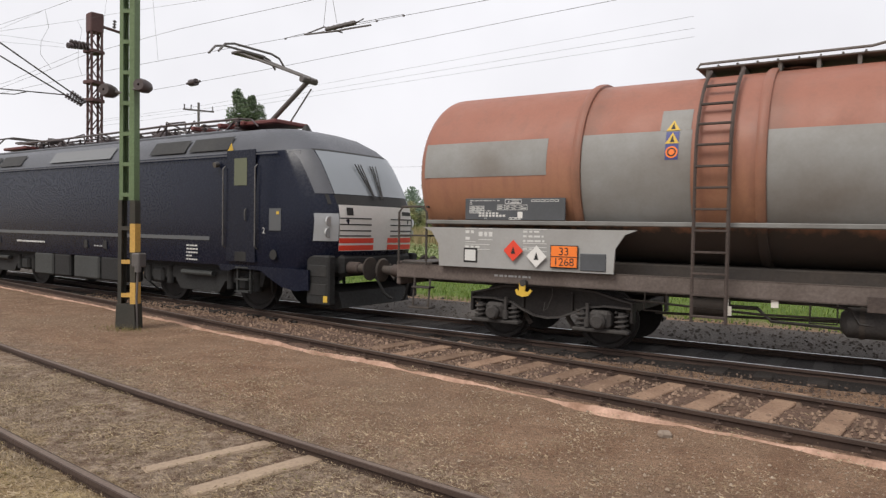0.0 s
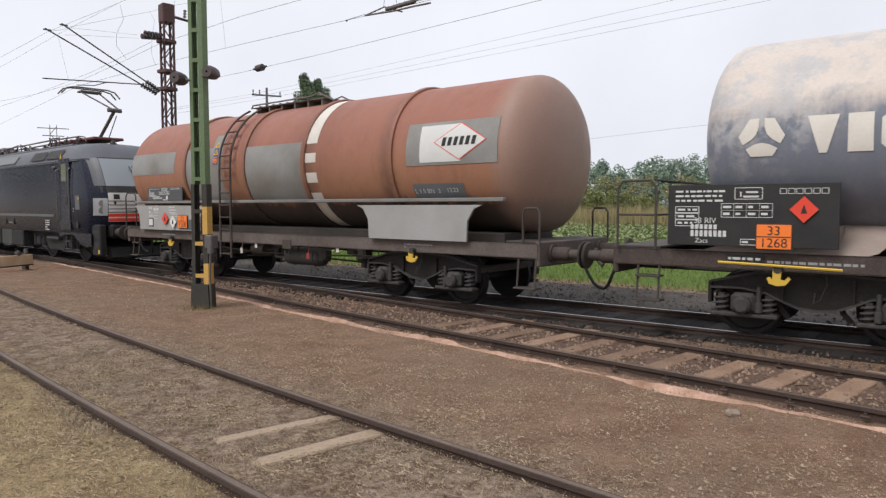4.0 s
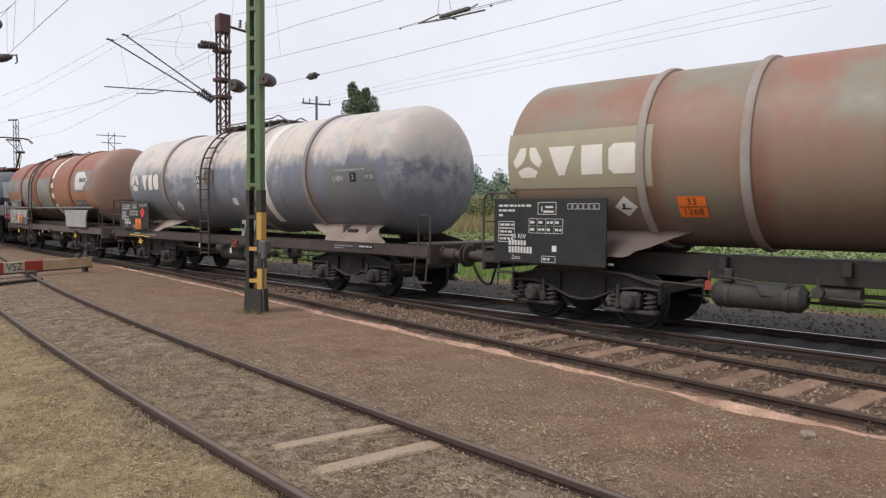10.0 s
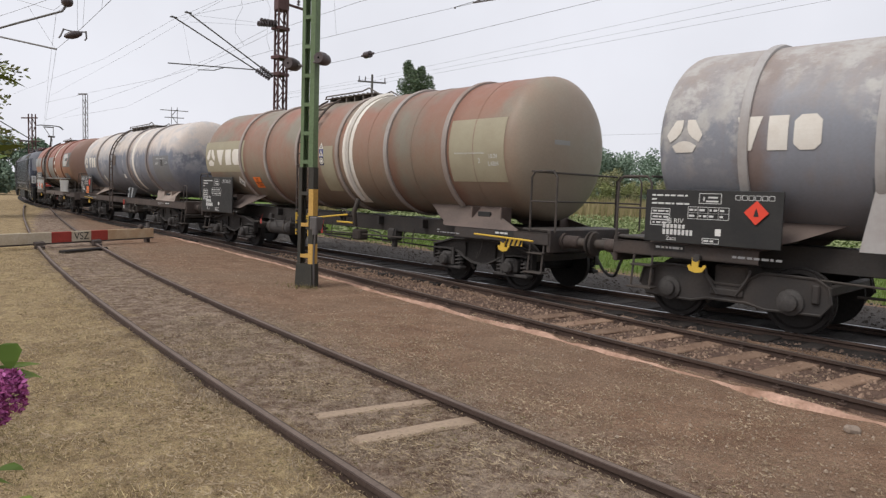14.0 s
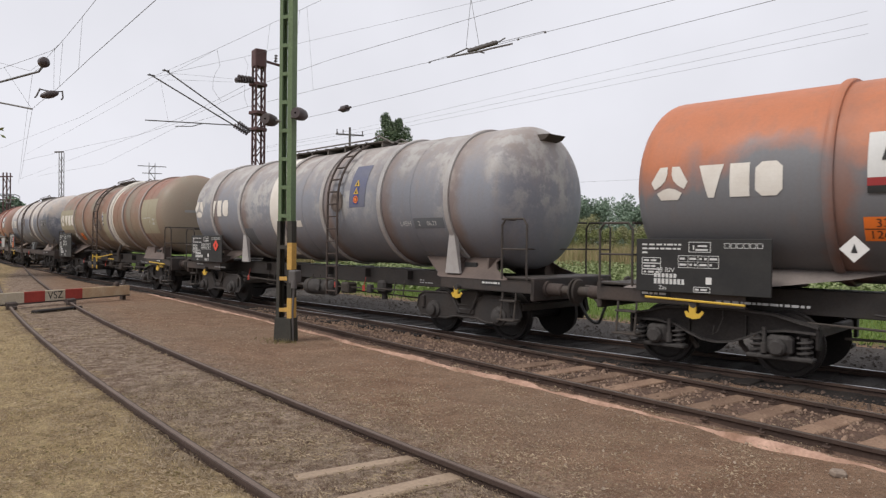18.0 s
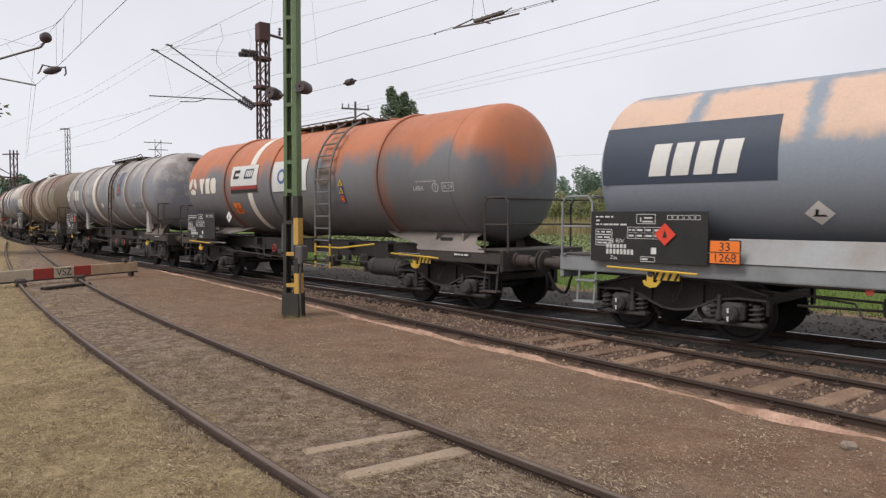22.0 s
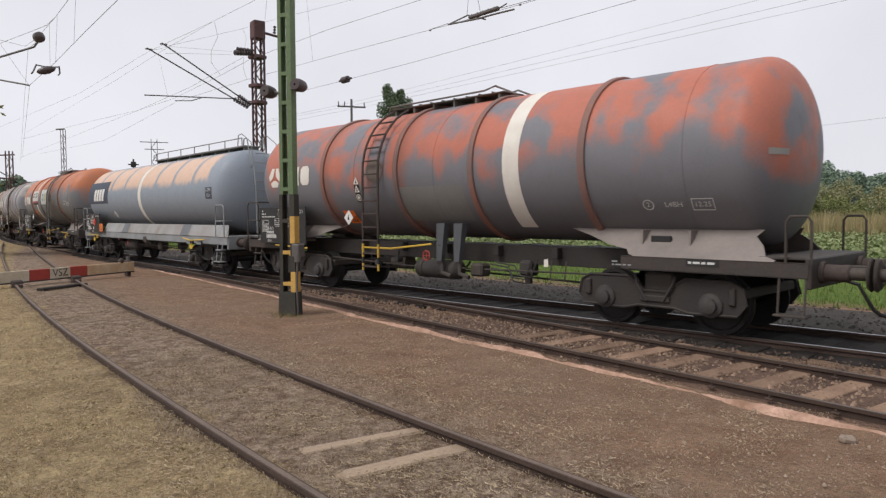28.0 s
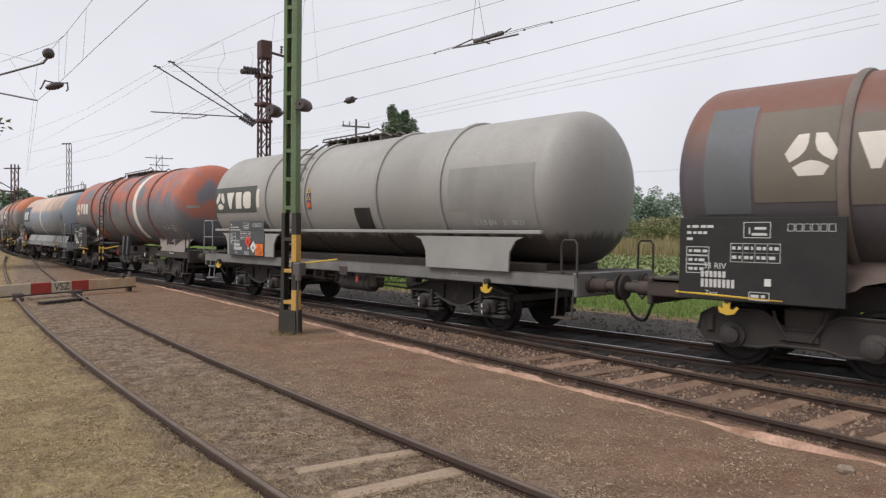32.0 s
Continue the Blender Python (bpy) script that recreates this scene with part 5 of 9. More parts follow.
    rs = part("air_reservoir", Geo().lathe([(rx - 0.66, 0.0), (rx - 0.64, 0.12), (rx - 0.56, 0.2), (rx + 0.56, 0.2), (rx + 0.64, 0.12), (rx + 0.66, 0.0)], -0.9, 0.7, 20), M["bogie_dust"], t)
    for dx in (-0.4, 0.4):
        part("strap", Geo().lathe([(rx + dx - 0.03, 0.198), (rx + dx - 0.03, 0.212), (rx + dx + 0.03, 0.212), (rx + dx + 0.03, 0.198)], -0.9, 0.7, 20), M["iron"], rs)
    part("brake_cylinder", Geo().rod((-2.0, -0.4, 0.75), (-1.5, -0.4, 0.75), 0.17, 16).rod((-1.5, -0.4, 0.75), (-1.1, -0.4, 0.75), 0.03, 8), M["iron"], t)
    part("brake_rod", Geo().tube([(-c["bogie"] + 1.5, -0.2, 0.55), (0, -0.2, 0.62), (c["bogie"] - 1.5, -0.2, 0.55)], 0.022), M["iron"], t)
    part("brake_pipe", Geo().tube([(-c["bogie"] + 1.2, -0.9, 0.8), (-1, -0.95, 0.72), (1.5, -0.95, 0.76), (c["bogie"] - 1.2, -0.9, 0.8)], 0.018), M["iron"], t)
    part("valve_box", Geo().box((1.15, -0.9, 0.74), (0.32, 0.3, 0.26), 0.04), M["iron"], t)
    rc = random.Random(c["seed"] * 7)
    for k in range(7):
        x = rc.uniform(-c["bogie"] + 1.9, c["bogie"] - 1.9)
        y, z = rc.uniform(-1.1, -0.75), rc.uniform(0.72, 0.98)
        kind_ = rc.randrange(4)
        if kind_ == 0:
            part("junction_box", Geo().box((x, y, z), (rc.uniform(0.12, 0.25), 0.12, rc.uniform(0.1, 0.2)), 0.02), M["bogie_dust"], t)
        elif kind_ == 1:
            part("air_pipe", Geo().tube([(x - 0.6, y, z), (x - 0.1, y - 0.05, z - 0.04), (x, y - 0.05, z - 0.22), (x + 0.25, y, z - 0.25), (x + 0.4, y, z + 0.1)], 0.016, 5), M["bogie_dust"], t)
        elif kind_ == 2:
            part("valve", Geo().rod((x, y - 0.08, z - 0.1), (x, y + 0.08, z - 0.1), 0.075, 12).rod((x, y, z - 0.1), (x, y, z + 0.1), 0.025, 6), M["bogie_dust"], t)
        else:
            part("tag", Geo().box((x, -1.26, z), (0.09, 0.006, 0.13), 0.0).rod((x, -1.25, z + 0.06), (x, -1.2, 1.05), 0.006, 4), M["old_white"] if rc.random() < 0.6 else M["red"], t, "small paper tag on a wire")
    part("control_valve", Geo().box((2.1, -0.55, 0.8), (0.3, 0.3, 0.3), 0.05).rod((2.1, -0.55, 0.65), (2.1, -0.55, 0.5), 0.07, 12), M["bogie_dust"], t)
    part("brake_lever", Geo().tube([(-1.1, -0.45, 0.75), (-0.9, -0.6, 0.6), (0.3, -0.6, 0.56), (0.5, -0.5, 0.85)], 0.025), M["bogie_dust"], t)
    for xx in (-2.6, -0.4, 2.9):
        part("pipe_hanger", Geo().tube([(xx, -0.9, 1.0), (xx, -0.95, 0.66), (xx + 0.32, -0.95, 0.66), (xx + 0.32, -0.9, 1.0)], 0.014, 5), M["iron"], t)
    part("label_holder", Geo().box((0.4, -c.get("sole_y", 1.28) - 0.02, 0.98 if full else 0.9), (0.3, 0.02, 0.2), 0.006), M["iron_brown"], t) if full else None
    for o, style in c.get("handles", ()):
        x = L(o)
        h = part("brake_handle", Geo().prism([(x - 0.06, 1.0), (x + 0.05, 1.0), (x + 0.04, 0.86), (x + 0.09, 0.85), (x + 0.13, 0.9), (x + 0.16, 0.87), (x + 0.1, 0.79), (x, 0.77), (x - 0.1, 0.8), (x - 0.13, 0.87), (x - 0.1, 0.89), (x - 0.06, 0.85)], -1.385, -1.36),
                 M["handle_yellow"], t, "yellow brake changeover handle")
        part("boss", Geo().rod((x, -1.39, 0.99), (x, -1.28, 0.99), 0.055, 12), M["bogie_dust"], h)
        if style in ("bar", "striped"):
            part("rod", Geo().tube([(x - 0.75, -1.4, 1.06), (x - 0.3, -1.41, 1.05), (x + 0.75, -1.4, 1.02)], 0.018), M["handle_yellow"], h)
        if style == "striped":
            pl = part("striped_plate", Geo().box((x + 0.22, -1.345, 0.97), (0.46, 0.012, 0.15), 0.004), M["handle_yellow"], h, "yellow plate with black stripes")
            for k in range(4):
                part("stripe", Geo().prism([(x + 0.03 + k * 0.11, 0.9), (x + 0.075 + k * 0.11, 0.9), (x + 0.14 + k * 0.11, 1.04), (x + 0.095 + k * 0.11, 1.04)], -1.356, -1.352), M["blackpaint"], pl)
        if style == "plates":
            part("rod", Geo().tube([(x - 0.6, -1.4, 1.12), (x, -1.41, 1.05), (x + 1.1, -1.4, 1.1)], 0.018), M["handle_yellow"], h)
            for dx in (-0.22, 0.55):
                part("indicator_plate", Geo().box((x + dx, -1.35, 1.02), (0.36, 0.02, 0.18), 0.006), PALE_FRAME, h, "grey indicator plate")
    stuff(part("frame_print", bars(L(a) + 2.6, L(a) + 4.6, ft - 0.16, ft - 0.08, -c.get("sole_y", 1.28) - 0.013, 1, c["seed"]), M["dim_print"], t))
    stuff(part("frame_print", bars(half - 3.6, half - 2.9, ft - 0.17, ft - 0.07, -c.get("sole_y", 1.28) - 0.013, 2, c["seed"] + 3), M["dim_print"], t))
    if c.get("end_front", True):
        end_rails(t, -half + 0.72, 1, c.get("rail_paint", M["iron"]), 1.0)
    if c.get("end_rear"):
        end_rails(t, half - c.get("rear_rail", 0.72), -1, c.get("rail_paint", M["iron"]), c["end_rear"])
    else:
        for y in (-1.25, 1.25):
            part("grab_rail", Geo().tube([(half - 0.95, y, 1.15), (half - 0.95, y, 1.72), (half - 0.9, y, 1.79), (half - 0.68, y, 1.79), (half - 0.63, y, 1.72), (half - 0.63, y, 1.15)], 0.02, 6), M["iron"], t)
        st = part("end_step", Geo().tube([(half - 1.02, -1.26, 1.0), (half - 1.02, -1.32, 0.47)], 0.018, 6), M["iron"], t)
        part("step_bar", Geo().tube([(half - 0.68, -1.26, 1.0), (half - 0.68, -1.32, 0.47)], 0.018, 6), M["iron"], st)
        part("tread", Geo().box((half - 0.85, -1.28, 0.46), (0.42, 0.22, 0.03), 0.006), M["iron"], st)
    for fn in c.get("extra", ()):
        fn(t, L, r, cz)
    return t


def poster_ep(t, L, r, cz):
    p = part("poster", patch(L(61.72), L(63.27), 2.70, 3.29, r + 0.01, cz, 0.006), WHITE_PANEL, t, "white poster with a red lower edge")
    part("poster_edge", patch(L(61.72), L(63.27), 2.62, 2.72, r + 0.01, cz, 0.010), RED_DARK, p, "red poster edge")
    part("poster_edge", patch(L(61.72), L(63.27), 2.53, 2.62, r + 0.01, cz, 0.010), M["blackpaint"], p)
    part("poster_mark", shape_on([[(-0.4, -0.5), (1.35, -0.5), (1.6, 0.5), (-0.15, 0.5)]], L(62.62), 3.05, r + 0.01, cz, 0.27, 0.014), NAVY_PANEL, p)
    part("poster_mark", shape_on(word_blocks(4, 0.2, 0.28, 0.16, 0.4), L(62.62), 3.05, r + 0.01, cz, 0.22, 0.02), M["white"], p)
    part("poster_mark", shape_on([[(-1.0, -0.5), (0.3, -0.5), (0.45, -0.2), (-0.6, -0.2), (-0.5, 0.15), (0.5, 0.15), (0.6, 0.5), (-0.75, 0.5)]], L(62.12), 3.05, r + 0.01, cz, 0.25, 0.014), M["blackpaint"], p)


def ring_poly(rx, ry, w, n=22):
    return [[(math.cos(a) * rx, math.sin(a) * ry), (math.cos(b) * rx, math.sin(b) * ry), (math.cos(b) * (rx - w), math.sin(b) * (ry - w)), (math.cos(a) * (rx - w), math.sin(a) * (ry - w))]
            for a, b in ((2 * math.pi * i / n, 2 * math.pi * (i + 1) / n) for i in range(n))]


def approval(o_ring, o_date, z, w=0.34):
    def build(t, L, r, cz):
        part("number_ring", shape_on(ring_poly(0.095, 0.095, 0.016), L(o_ring), z, r, cz, 1.0, 0.016), M["print"], t, "white ring round a number")
        f = Geo()
        for x0, x1, z0, z1 in ((-w / 2, w / 2, 0.075, 0.088), (-w / 2, w / 2, -0.088, -0.075), (-w / 2, -w / 2 + 0.012, -0.075, 0.075), (w / 2 - 0.012, w / 2, -0.075, 0.075)):
            p = patch(L(o_date) + x0, L(o_date) + x1, z + z0, z + z1, r, cz, 0.014)
            k = len(f.v)
            f.v += list(p.v)
            f.f += [tuple(i + k for i in q) for q in p.f]
        part("date_frame", f, M["print"], t, "white frame round a date")
    return build


def end_strip(o, z, tank, w=0.36, h=0.09):
    """Pale number strip stuck on the domed end, bent to its curve; its print is too small to read."""
    def build(t, L, r, cz):
        prof = [p for p in tank_profile(L(tank[0]), L(tank[1]), r, 0.6) if p[0] > 0]
        ra, xa = [p[1] for p in reversed(prof)], [p[0] for p in reversed(prof)]
        rc = float(np.interp(L(o), [p[0] for p in prof], [p[1] for p in prof]))
        y0 = -math.sqrt(max(0.0, rc * rc - (z - cz) ** 2))
        g = Geo()
        for j in (0, 1):
            for i in range(7):
                y, zz = y0 + w * i / 6, z + h * (0.5 - j)
                rad = math.hypot(y, zz - cz)
                g.v.append((float(np.interp(rad, ra, xa)) + 0.008, y, zz))
        g.f = [(i, i + 1, i + 8, i + 7) for i in range(6)]
        part("number_strip", g, LIGHT_PLATE, t, "pale number strip on the domed end")
    return build


def poster_rings(t, L, r, cz):
    p = part("poster", patch(L(64.1), L(65.77), 2.51, 3.3, r + 0.01, cz, 0.006), WHITE_PANEL, t, "white poster with coloured rings")
    blue, yel, gre = plain("ring_blue", (0.09, 0.14, 0.30), 0.5), plain("ring_yellow", (0.55, 0.48, 0.06), 0.5), plain("ring_green", (0.35, 0.55, 0.45), 0.5)
    for dx, m2, rad in ((-0.36, blue, 0.2), (0.0, gre, 0.19), (0.36, yel, 0.2)):
        part("poster_ring", shape_on(ring_poly(rad, rad, 0.075), L(64.94) + dx, 2.9, r + 0.01, cz, 1.0, 0.012), m2, p, "coloured ring on the poster")


def side_boxes(o, z0=1.2, z1=1.62, m2=None, step=0.45):
    def make(t, L, r, cz):
        for k in range(2):
            x = L(o) + k * step
            y1 = -1.2
            g = Geo()
            g.v = [(x - 0.07, -1.25, z0), (x + 0.07, -1.25, z0), (x + 0.12, y1, z1), (x - 0.12, y1, z1), (x - 0.07, -1.15, z0), (x + 0.07, -1.15, z0), (x + 0.12, y1 + 0.16, z1), (x - 0.12, y1 + 0.16, z1)]
            g.f = [(0, 1, 2, 3), (7, 6, 5, 4), (0, 4, 5, 1), (1, 5, 6, 2), (2, 6, 7, 3), (3, 7, 4, 0)]
            part("tank_bracket", g, m2 or GREY_FRAME, t, "grey bracket below the tank")
            part("valve_pipe", Geo().tube([(x, -1.15, 0.95), (x + 0.05, -1.2, 0.66), (x + 0.3, -1.2, 0.6)], 0.045), M["iron"], t)
        part("bracket_label", Geo().box((L(o), -1.27 if z1 < 1.65 else -1.2, z0 + 0.26), (0.07, 0.06, 0.12)), M["blackpaint"], t)
        wheel_ = Geo()
        wheel_.tube([(L(o) - 0.25 + 0.1 * math.cos(a), -1.36, 1.0 + 0.1 * math.sin(a)) for a in [2 * math.pi * i / 16 for i in range(17)]], 0.014, 5)
        wheel_.rod((L(o) - 0.35, -1.36, 1.0), (L(o) - 0.15, -1.36, 1.0), 0.01, 5).rod((L(o) - 0.25, -1.36, 0.9), (L(o) - 0.25, -1.36, 1.1), 0.01, 5)
        part("valve_wheel", wheel_, M["red"], t, "red valve handwheel")
    return make


def dark_hole(o0, o1, z0=2.55, z1=3.05):
    def make(t, L, r, cz):
        part("ladder_recess", shape_on([[(math.cos(a) * (o1 - o0) / 2, math.sin(a) * (z1 - z0) / 2) for a in [2 * math.pi * i / 20 for i in range(20)]]], L((o0 + o1) / 2), (z0 + z1) / 2, r, cz, 1.0, 0.01), RING_WORN, t, "dark oval plate behind the ladder")
    return make


def roof_walk(t, L, r, cz):
    """Long roof walkway with hand rail, end ladder and hoops."""
    top = cz + r + 0.1
    x0, x1 = L(79.7), L(87.4)
    wk = part("walkway", Geo().box(((x0 + x1) / 2, 0.0, top), (x1 - x0, 0.6, 0.05), 0.01), GREY_FRAME, t, "grey roof walkway with hand rail")
    for x in np.linspace(x0 + 0.1, x1 - 0.1, 8):
        part("walkway_support", Geo().box((x, 0, top - 0.1), (0.06, 0.5, 0.2)), GREY_FRAME, wk)
    for x in np.linspace(x0 + 0.3, x1, 7):
        part("rail_post", Geo().rod((x, -0.35, top), (x, -0.35, top + 0.24), 0.018, 6), PALE_FRAME, wk)
    part("roof_rail", Geo().tube([(x0, -0.35, top), (x0 + 0.05, -0.35, top + 0.2), (x0 + 0.5, -0.35, top + 0.24), (x1, -0.35, top + 0.24)], 0.018), PALE_FRAME, wk)
    xe = L(88.05)
    for y in (-0.28, 0.28):
        part("end_ladder_stile", Geo().tube([(x1 - 0.05, y, top), (x1 + 0.0, y, top + 0.22), (x1 + 0.2, y, top + 0.22), (xe - 0.28, y, cz + r - 0.25), (xe - 0.02, y, cz + 0.75), (xe + 0.1, y, cz), (xe + 0.12, y, 1.3)], 0.02), PALE_FRAME, t)
    lad = t.children[-1]
    for k in range(9):
        part("rung", Geo().rod((xe + 0.1, -0.28, 1.5 + k * 0.28), (xe + 0.1, 0.28, 1.5 + k * 0.28), 0.014, 6), PALE_FRAME, lad)
    for y in (-0.42, 0.42):
        part("end_hoop", Geo().tube([(x1 - 0.15, y, top), (x1 - 0.1, y, top + 0.32), (x1 + 0.12, y, top + 0.36), (xe + 0.1, y, top + 0.05), (xe + 0.2, y, cz + r - 0.55), (xe + 0.05, y, cz + r - 0.62)], 0.016), PALE_FRAME, t)


def pale_skirt(t, L, r, cz):
    """Sloping side plates between tank and frame."""
    a, b = L(76.3), L(88.0)
    for sg in (-1, 1):
        g = Geo()
        g.v = [(a, sg * 1.14, 1.55), (b, sg * 1.14, 1.55), (b + 0.3, sg * 1.31, 1.2), (a, sg * 1.31, 1.2)]
        g.v += [(x, y - sg * 0.03, z) for x, y, z in g.v]
        g.f = [(0, 1, 2, 3), (7, 6, 5, 4), (0, 4, 5, 1), (1, 5, 6, 2), (2, 6, 7, 3), (3, 7, 4, 0)]
        part("side_skirt", g, SKIRT, t, "pale grey sloping side plate")
        for o0, o1 in ((78.6, 79.3), (80.6, 81.4), (82.6, 83.2), (84.6, 85.3)):
            g = Geo()
            g.v = [(L(o0), sg * 1.148, 1.545), (L(o1), sg * 1.148, 1.545), (L(o1) + 0.05, sg * 1.318, 1.2), (L(o0) + 0.05, sg * 1.318, 1.2)]
            g.f = [(0, 1, 2, 3)]
            part("skirt_panel", g, SLATE_PANEL if o0 < 80 or o0 > 84 else STAIN_PANEL, t, "darker painted panel")


def diamond_mark(t, L, r, cz):
    x, z = L(6.79), 2.97
    part("mark_frame", shape_on([[(-0.59, 0), (0, -0.335), (0.59, 0), (0, 0.335)]], x, z, r, cz, 1.0, 0.016), M["redplate"], t, "red outlined diamond mark")
    part("mark_field", shape_on([[(-0.56, 0), (0, -0.315), (0.56, 0), (0, 0.315)]], x, z, r, cz, 1.0, 0.020), WHITE_PANEL, t)
    part("mark_word", shape_on(word_blocks(6, 0.2, 0.5, 0.3, 0.46), x - 0.4, z, r, cz, 0.165, 0.024), M["blackpaint"], t)


def plate_print(t, L, r, cz):
    """White data prints on the side plate."""
    y = -(r - 0.06) - 0.024
    g = Geo()
    for x0, x1, z0, z1, n in ((-4.05, -3.85, 1.62, 1.84, 2), (-3.8, -3.55, 1.66, 1.84, 1), (-3.0, -2.6, 1.62, 1.84, 3), (-4.05, -3.6, 1.5, 1.58, 1), (-3.0, -2.6, 1.5, 1.56, 1)):
        bars(L(x0), L(x1), z0, z1, y, n, 17, g)
        for zz in (z0, z1):
            g.box((L((x0 + x1) / 2), y, zz), (x1 - x0, 0.002, 0.01))
    stuff(part("plate_print", g, M["print"], t))
    part("label_frame", Geo().box((L(-3.95), y + 0.006, 1.4), (0.26, 0.02, 0.24), 0.01), M["blackpaint"], t, "black framed paper label")
    part("paper_label", Geo().box((L(-3.95), y - 0.008, 1.4), (0.2, 0.006, 0.18)), WHITE_PANEL, t)
    part("label_holder", Geo().box((L(-1.85), y, 1.36), (0.4, 0.03, 0.26), 0.01), BOARD_GREY, t)


def end_bracket(t, L, r, cz):
    part("end_bracket", Geo().prism([(L(55.62), 4.0), (L(56.12), 3.98), (L(56.04), 3.9), (L(55.72), 3.82)], -0.26, 0.26), M["iron"], t, "dark steel bracket on the tank end")
    part("end_plate", Geo().box((L(56.02), 0.1, 2.95), (0.06, 0.18, 0.22), 0.01), M["iron_brown"], t)


def cradle_straps(o0, o1):
    def make(t, L, r, cz):
        for e in (o0, o1):
            x = L(e)
            g = Geo()
            g.v = [(x - 0.065, -1.27, 2.05), (x + 0.065, -1.27, 2.05), (x + 0.2, -1.24, 1.25), (x - 0.2, -1.24, 1.25), (x - 0.065, -1.15, 2.05), (x + 0.065, -1.15, 2.05), (x + 0.2, -1.18, 1.25), (x - 0.2, -1.18, 1.25)]
            g.f = [(0, 3, 2, 1), (4, 5, 6, 7), (0, 1, 5, 4), (1, 2, 6, 5), (2, 3, 7, 6), (3, 0, 4, 7)]
            part("cradle_strap", g, RING_W4, t, "silver-grey cradle strap")
    return make


def big_pipe(t, L, r, cz):
    part("overflow_pipe", Geo().tube([(L(34.93), -(r + 0.03) * math.cos(a), cz + (r + 0.03) * math.sin(a)) for a in np.linspace(-0.9, 1.5, 18)], 0.07), M["old_white"], t, "white bent pipe over the tank")
    part("overflow_valve", Geo().tube([(L(34.75) + 0.17 * math.cos(a), -1.36, 1.2 + 0.17 * math.sin(a)) for a in [2 * math.pi * i / 16 for i in range(17)]], 0.018, 5)
         .rod((L(34.58), -1.36, 1.2), (L(34.92), -1.36, 1.2), 0.012, 5).rod((L(34.75), -1.36, 1.03), (L(34.75), -1.36, 1.37), 0.012, 5).rod((L(34.75), -1.36, 1.2), (L(34.75), -1.0, 1.2), 0.03, 8), M["iron"], t)
    part("valve_stem", Geo().tube([(L(34.85), -1.0, 1.62), (L(34.8), -1.1, 1.3), (L(34.8), -1.05, 0.95)], 0.06, 8), M["iron"], t)
    for e in (33.0, 34.8):
        part("yellow_step", Geo().tube([(L(e) - 0.3, -1.38, 1.05), (L(e) + 0.35, -1.38, 1.05)], 0.022), M["handle_yellow"], t)


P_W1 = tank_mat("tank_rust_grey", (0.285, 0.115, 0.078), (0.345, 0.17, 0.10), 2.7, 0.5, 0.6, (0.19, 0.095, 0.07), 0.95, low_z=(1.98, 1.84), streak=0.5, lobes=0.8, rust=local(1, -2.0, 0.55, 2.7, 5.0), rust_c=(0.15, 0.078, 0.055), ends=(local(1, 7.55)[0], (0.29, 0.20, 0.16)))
P_W2 = tank_mat("tank_white_blue", (0.57, 0.50, 0.445), (0.172, 0.188, 0.23), 3.05, 0.2, 0.75, (0.40, 0.33, 0.28), 0.5, streak=0.2, lobes=0.5, rust=local(2, 13.7, 18.7, 21.1), rust_c=(0.22, 0.15, 0.115), chalk=(0.43, 0.43, 0.44))
P_W3 = tank_mat("tank_brown_olive", (0.27, 0.135, 0.095), (0.25, 0.185, 0.135), 3.0, 0.8, 0.9, (0.27, 0.12, 0.075), 0.65, third=(0.225, 0.20, 0.155), freq=0.55, low_z=(2.3, 1.4), lobes=1.2, rust=local(3, 29.5, 31.0, 36.6, 38.5), rust_c=(0.20, 0.09, 0.06),
                ends=(local(3, 40.2)[0], (0.30, 0.26, 0.20)))
P_W4 = tank_mat("tank_dirty_grey", (0.33, 0.29, 0.265), (0.225, 0.235, 0.265), 3.4, 0.6, 1.0, (0.24, 0.175, 0.14), 0.5, freq=0.8, lobes=1.2, chalk=(0.45, 0.44, 0.42), rust=local(4, 44.55, 46.3, 48.5, 50.4, 52.55, 54.65), rust_c=(0.20, 0.13, 0.10))
P_W5 = tank_mat("tank_orange_slate", (0.47, 0.165, 0.078), (0.165, 0.168, 0.178), 3.05, 0.26, 0.5, (0.20, 0.14, 0.115), 0.55, streak=0.3, lobes=2.3, rust=local(5, 61.4, 68.75), rust_c=(0.26, 0.12, 0.08))
P_W6 = tank_mat("tank_pale_blue", (0.62, 0.43, 0.32), (0.245, 0.28, 0.325), 2.93, 0.1, 0.4, (0.20, 0.23, 0.27), 0.35, streak=0.1, blocks=True)
P_W7 = tank_mat("tank_red_patches", (0.44, 0.145, 0.095), (0.165, 0.165, 0.182), 2.72, 0.2, 0.5, (0.15, 0.115, 0.11), 0.45, streak=0.2, lobes=2.2, third=(0.175, 0.175, 0.195), freq=1.15, rust=local(7, 93.5, 96.2), rust_c=(0.24, 0.10, 0.07))
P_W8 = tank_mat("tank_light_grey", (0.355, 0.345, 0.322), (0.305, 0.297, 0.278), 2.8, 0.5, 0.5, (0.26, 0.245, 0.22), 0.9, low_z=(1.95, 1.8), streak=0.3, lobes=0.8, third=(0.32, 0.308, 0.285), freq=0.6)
P_W9 = tank_mat("tank_dark_brown", (0.19, 0.09, 0.065), (0.105, 0.095, 0.105), 3.25, 0.35, 0.8, (0.17, 0.15, 0.14), 0.6, lobes=1.0)
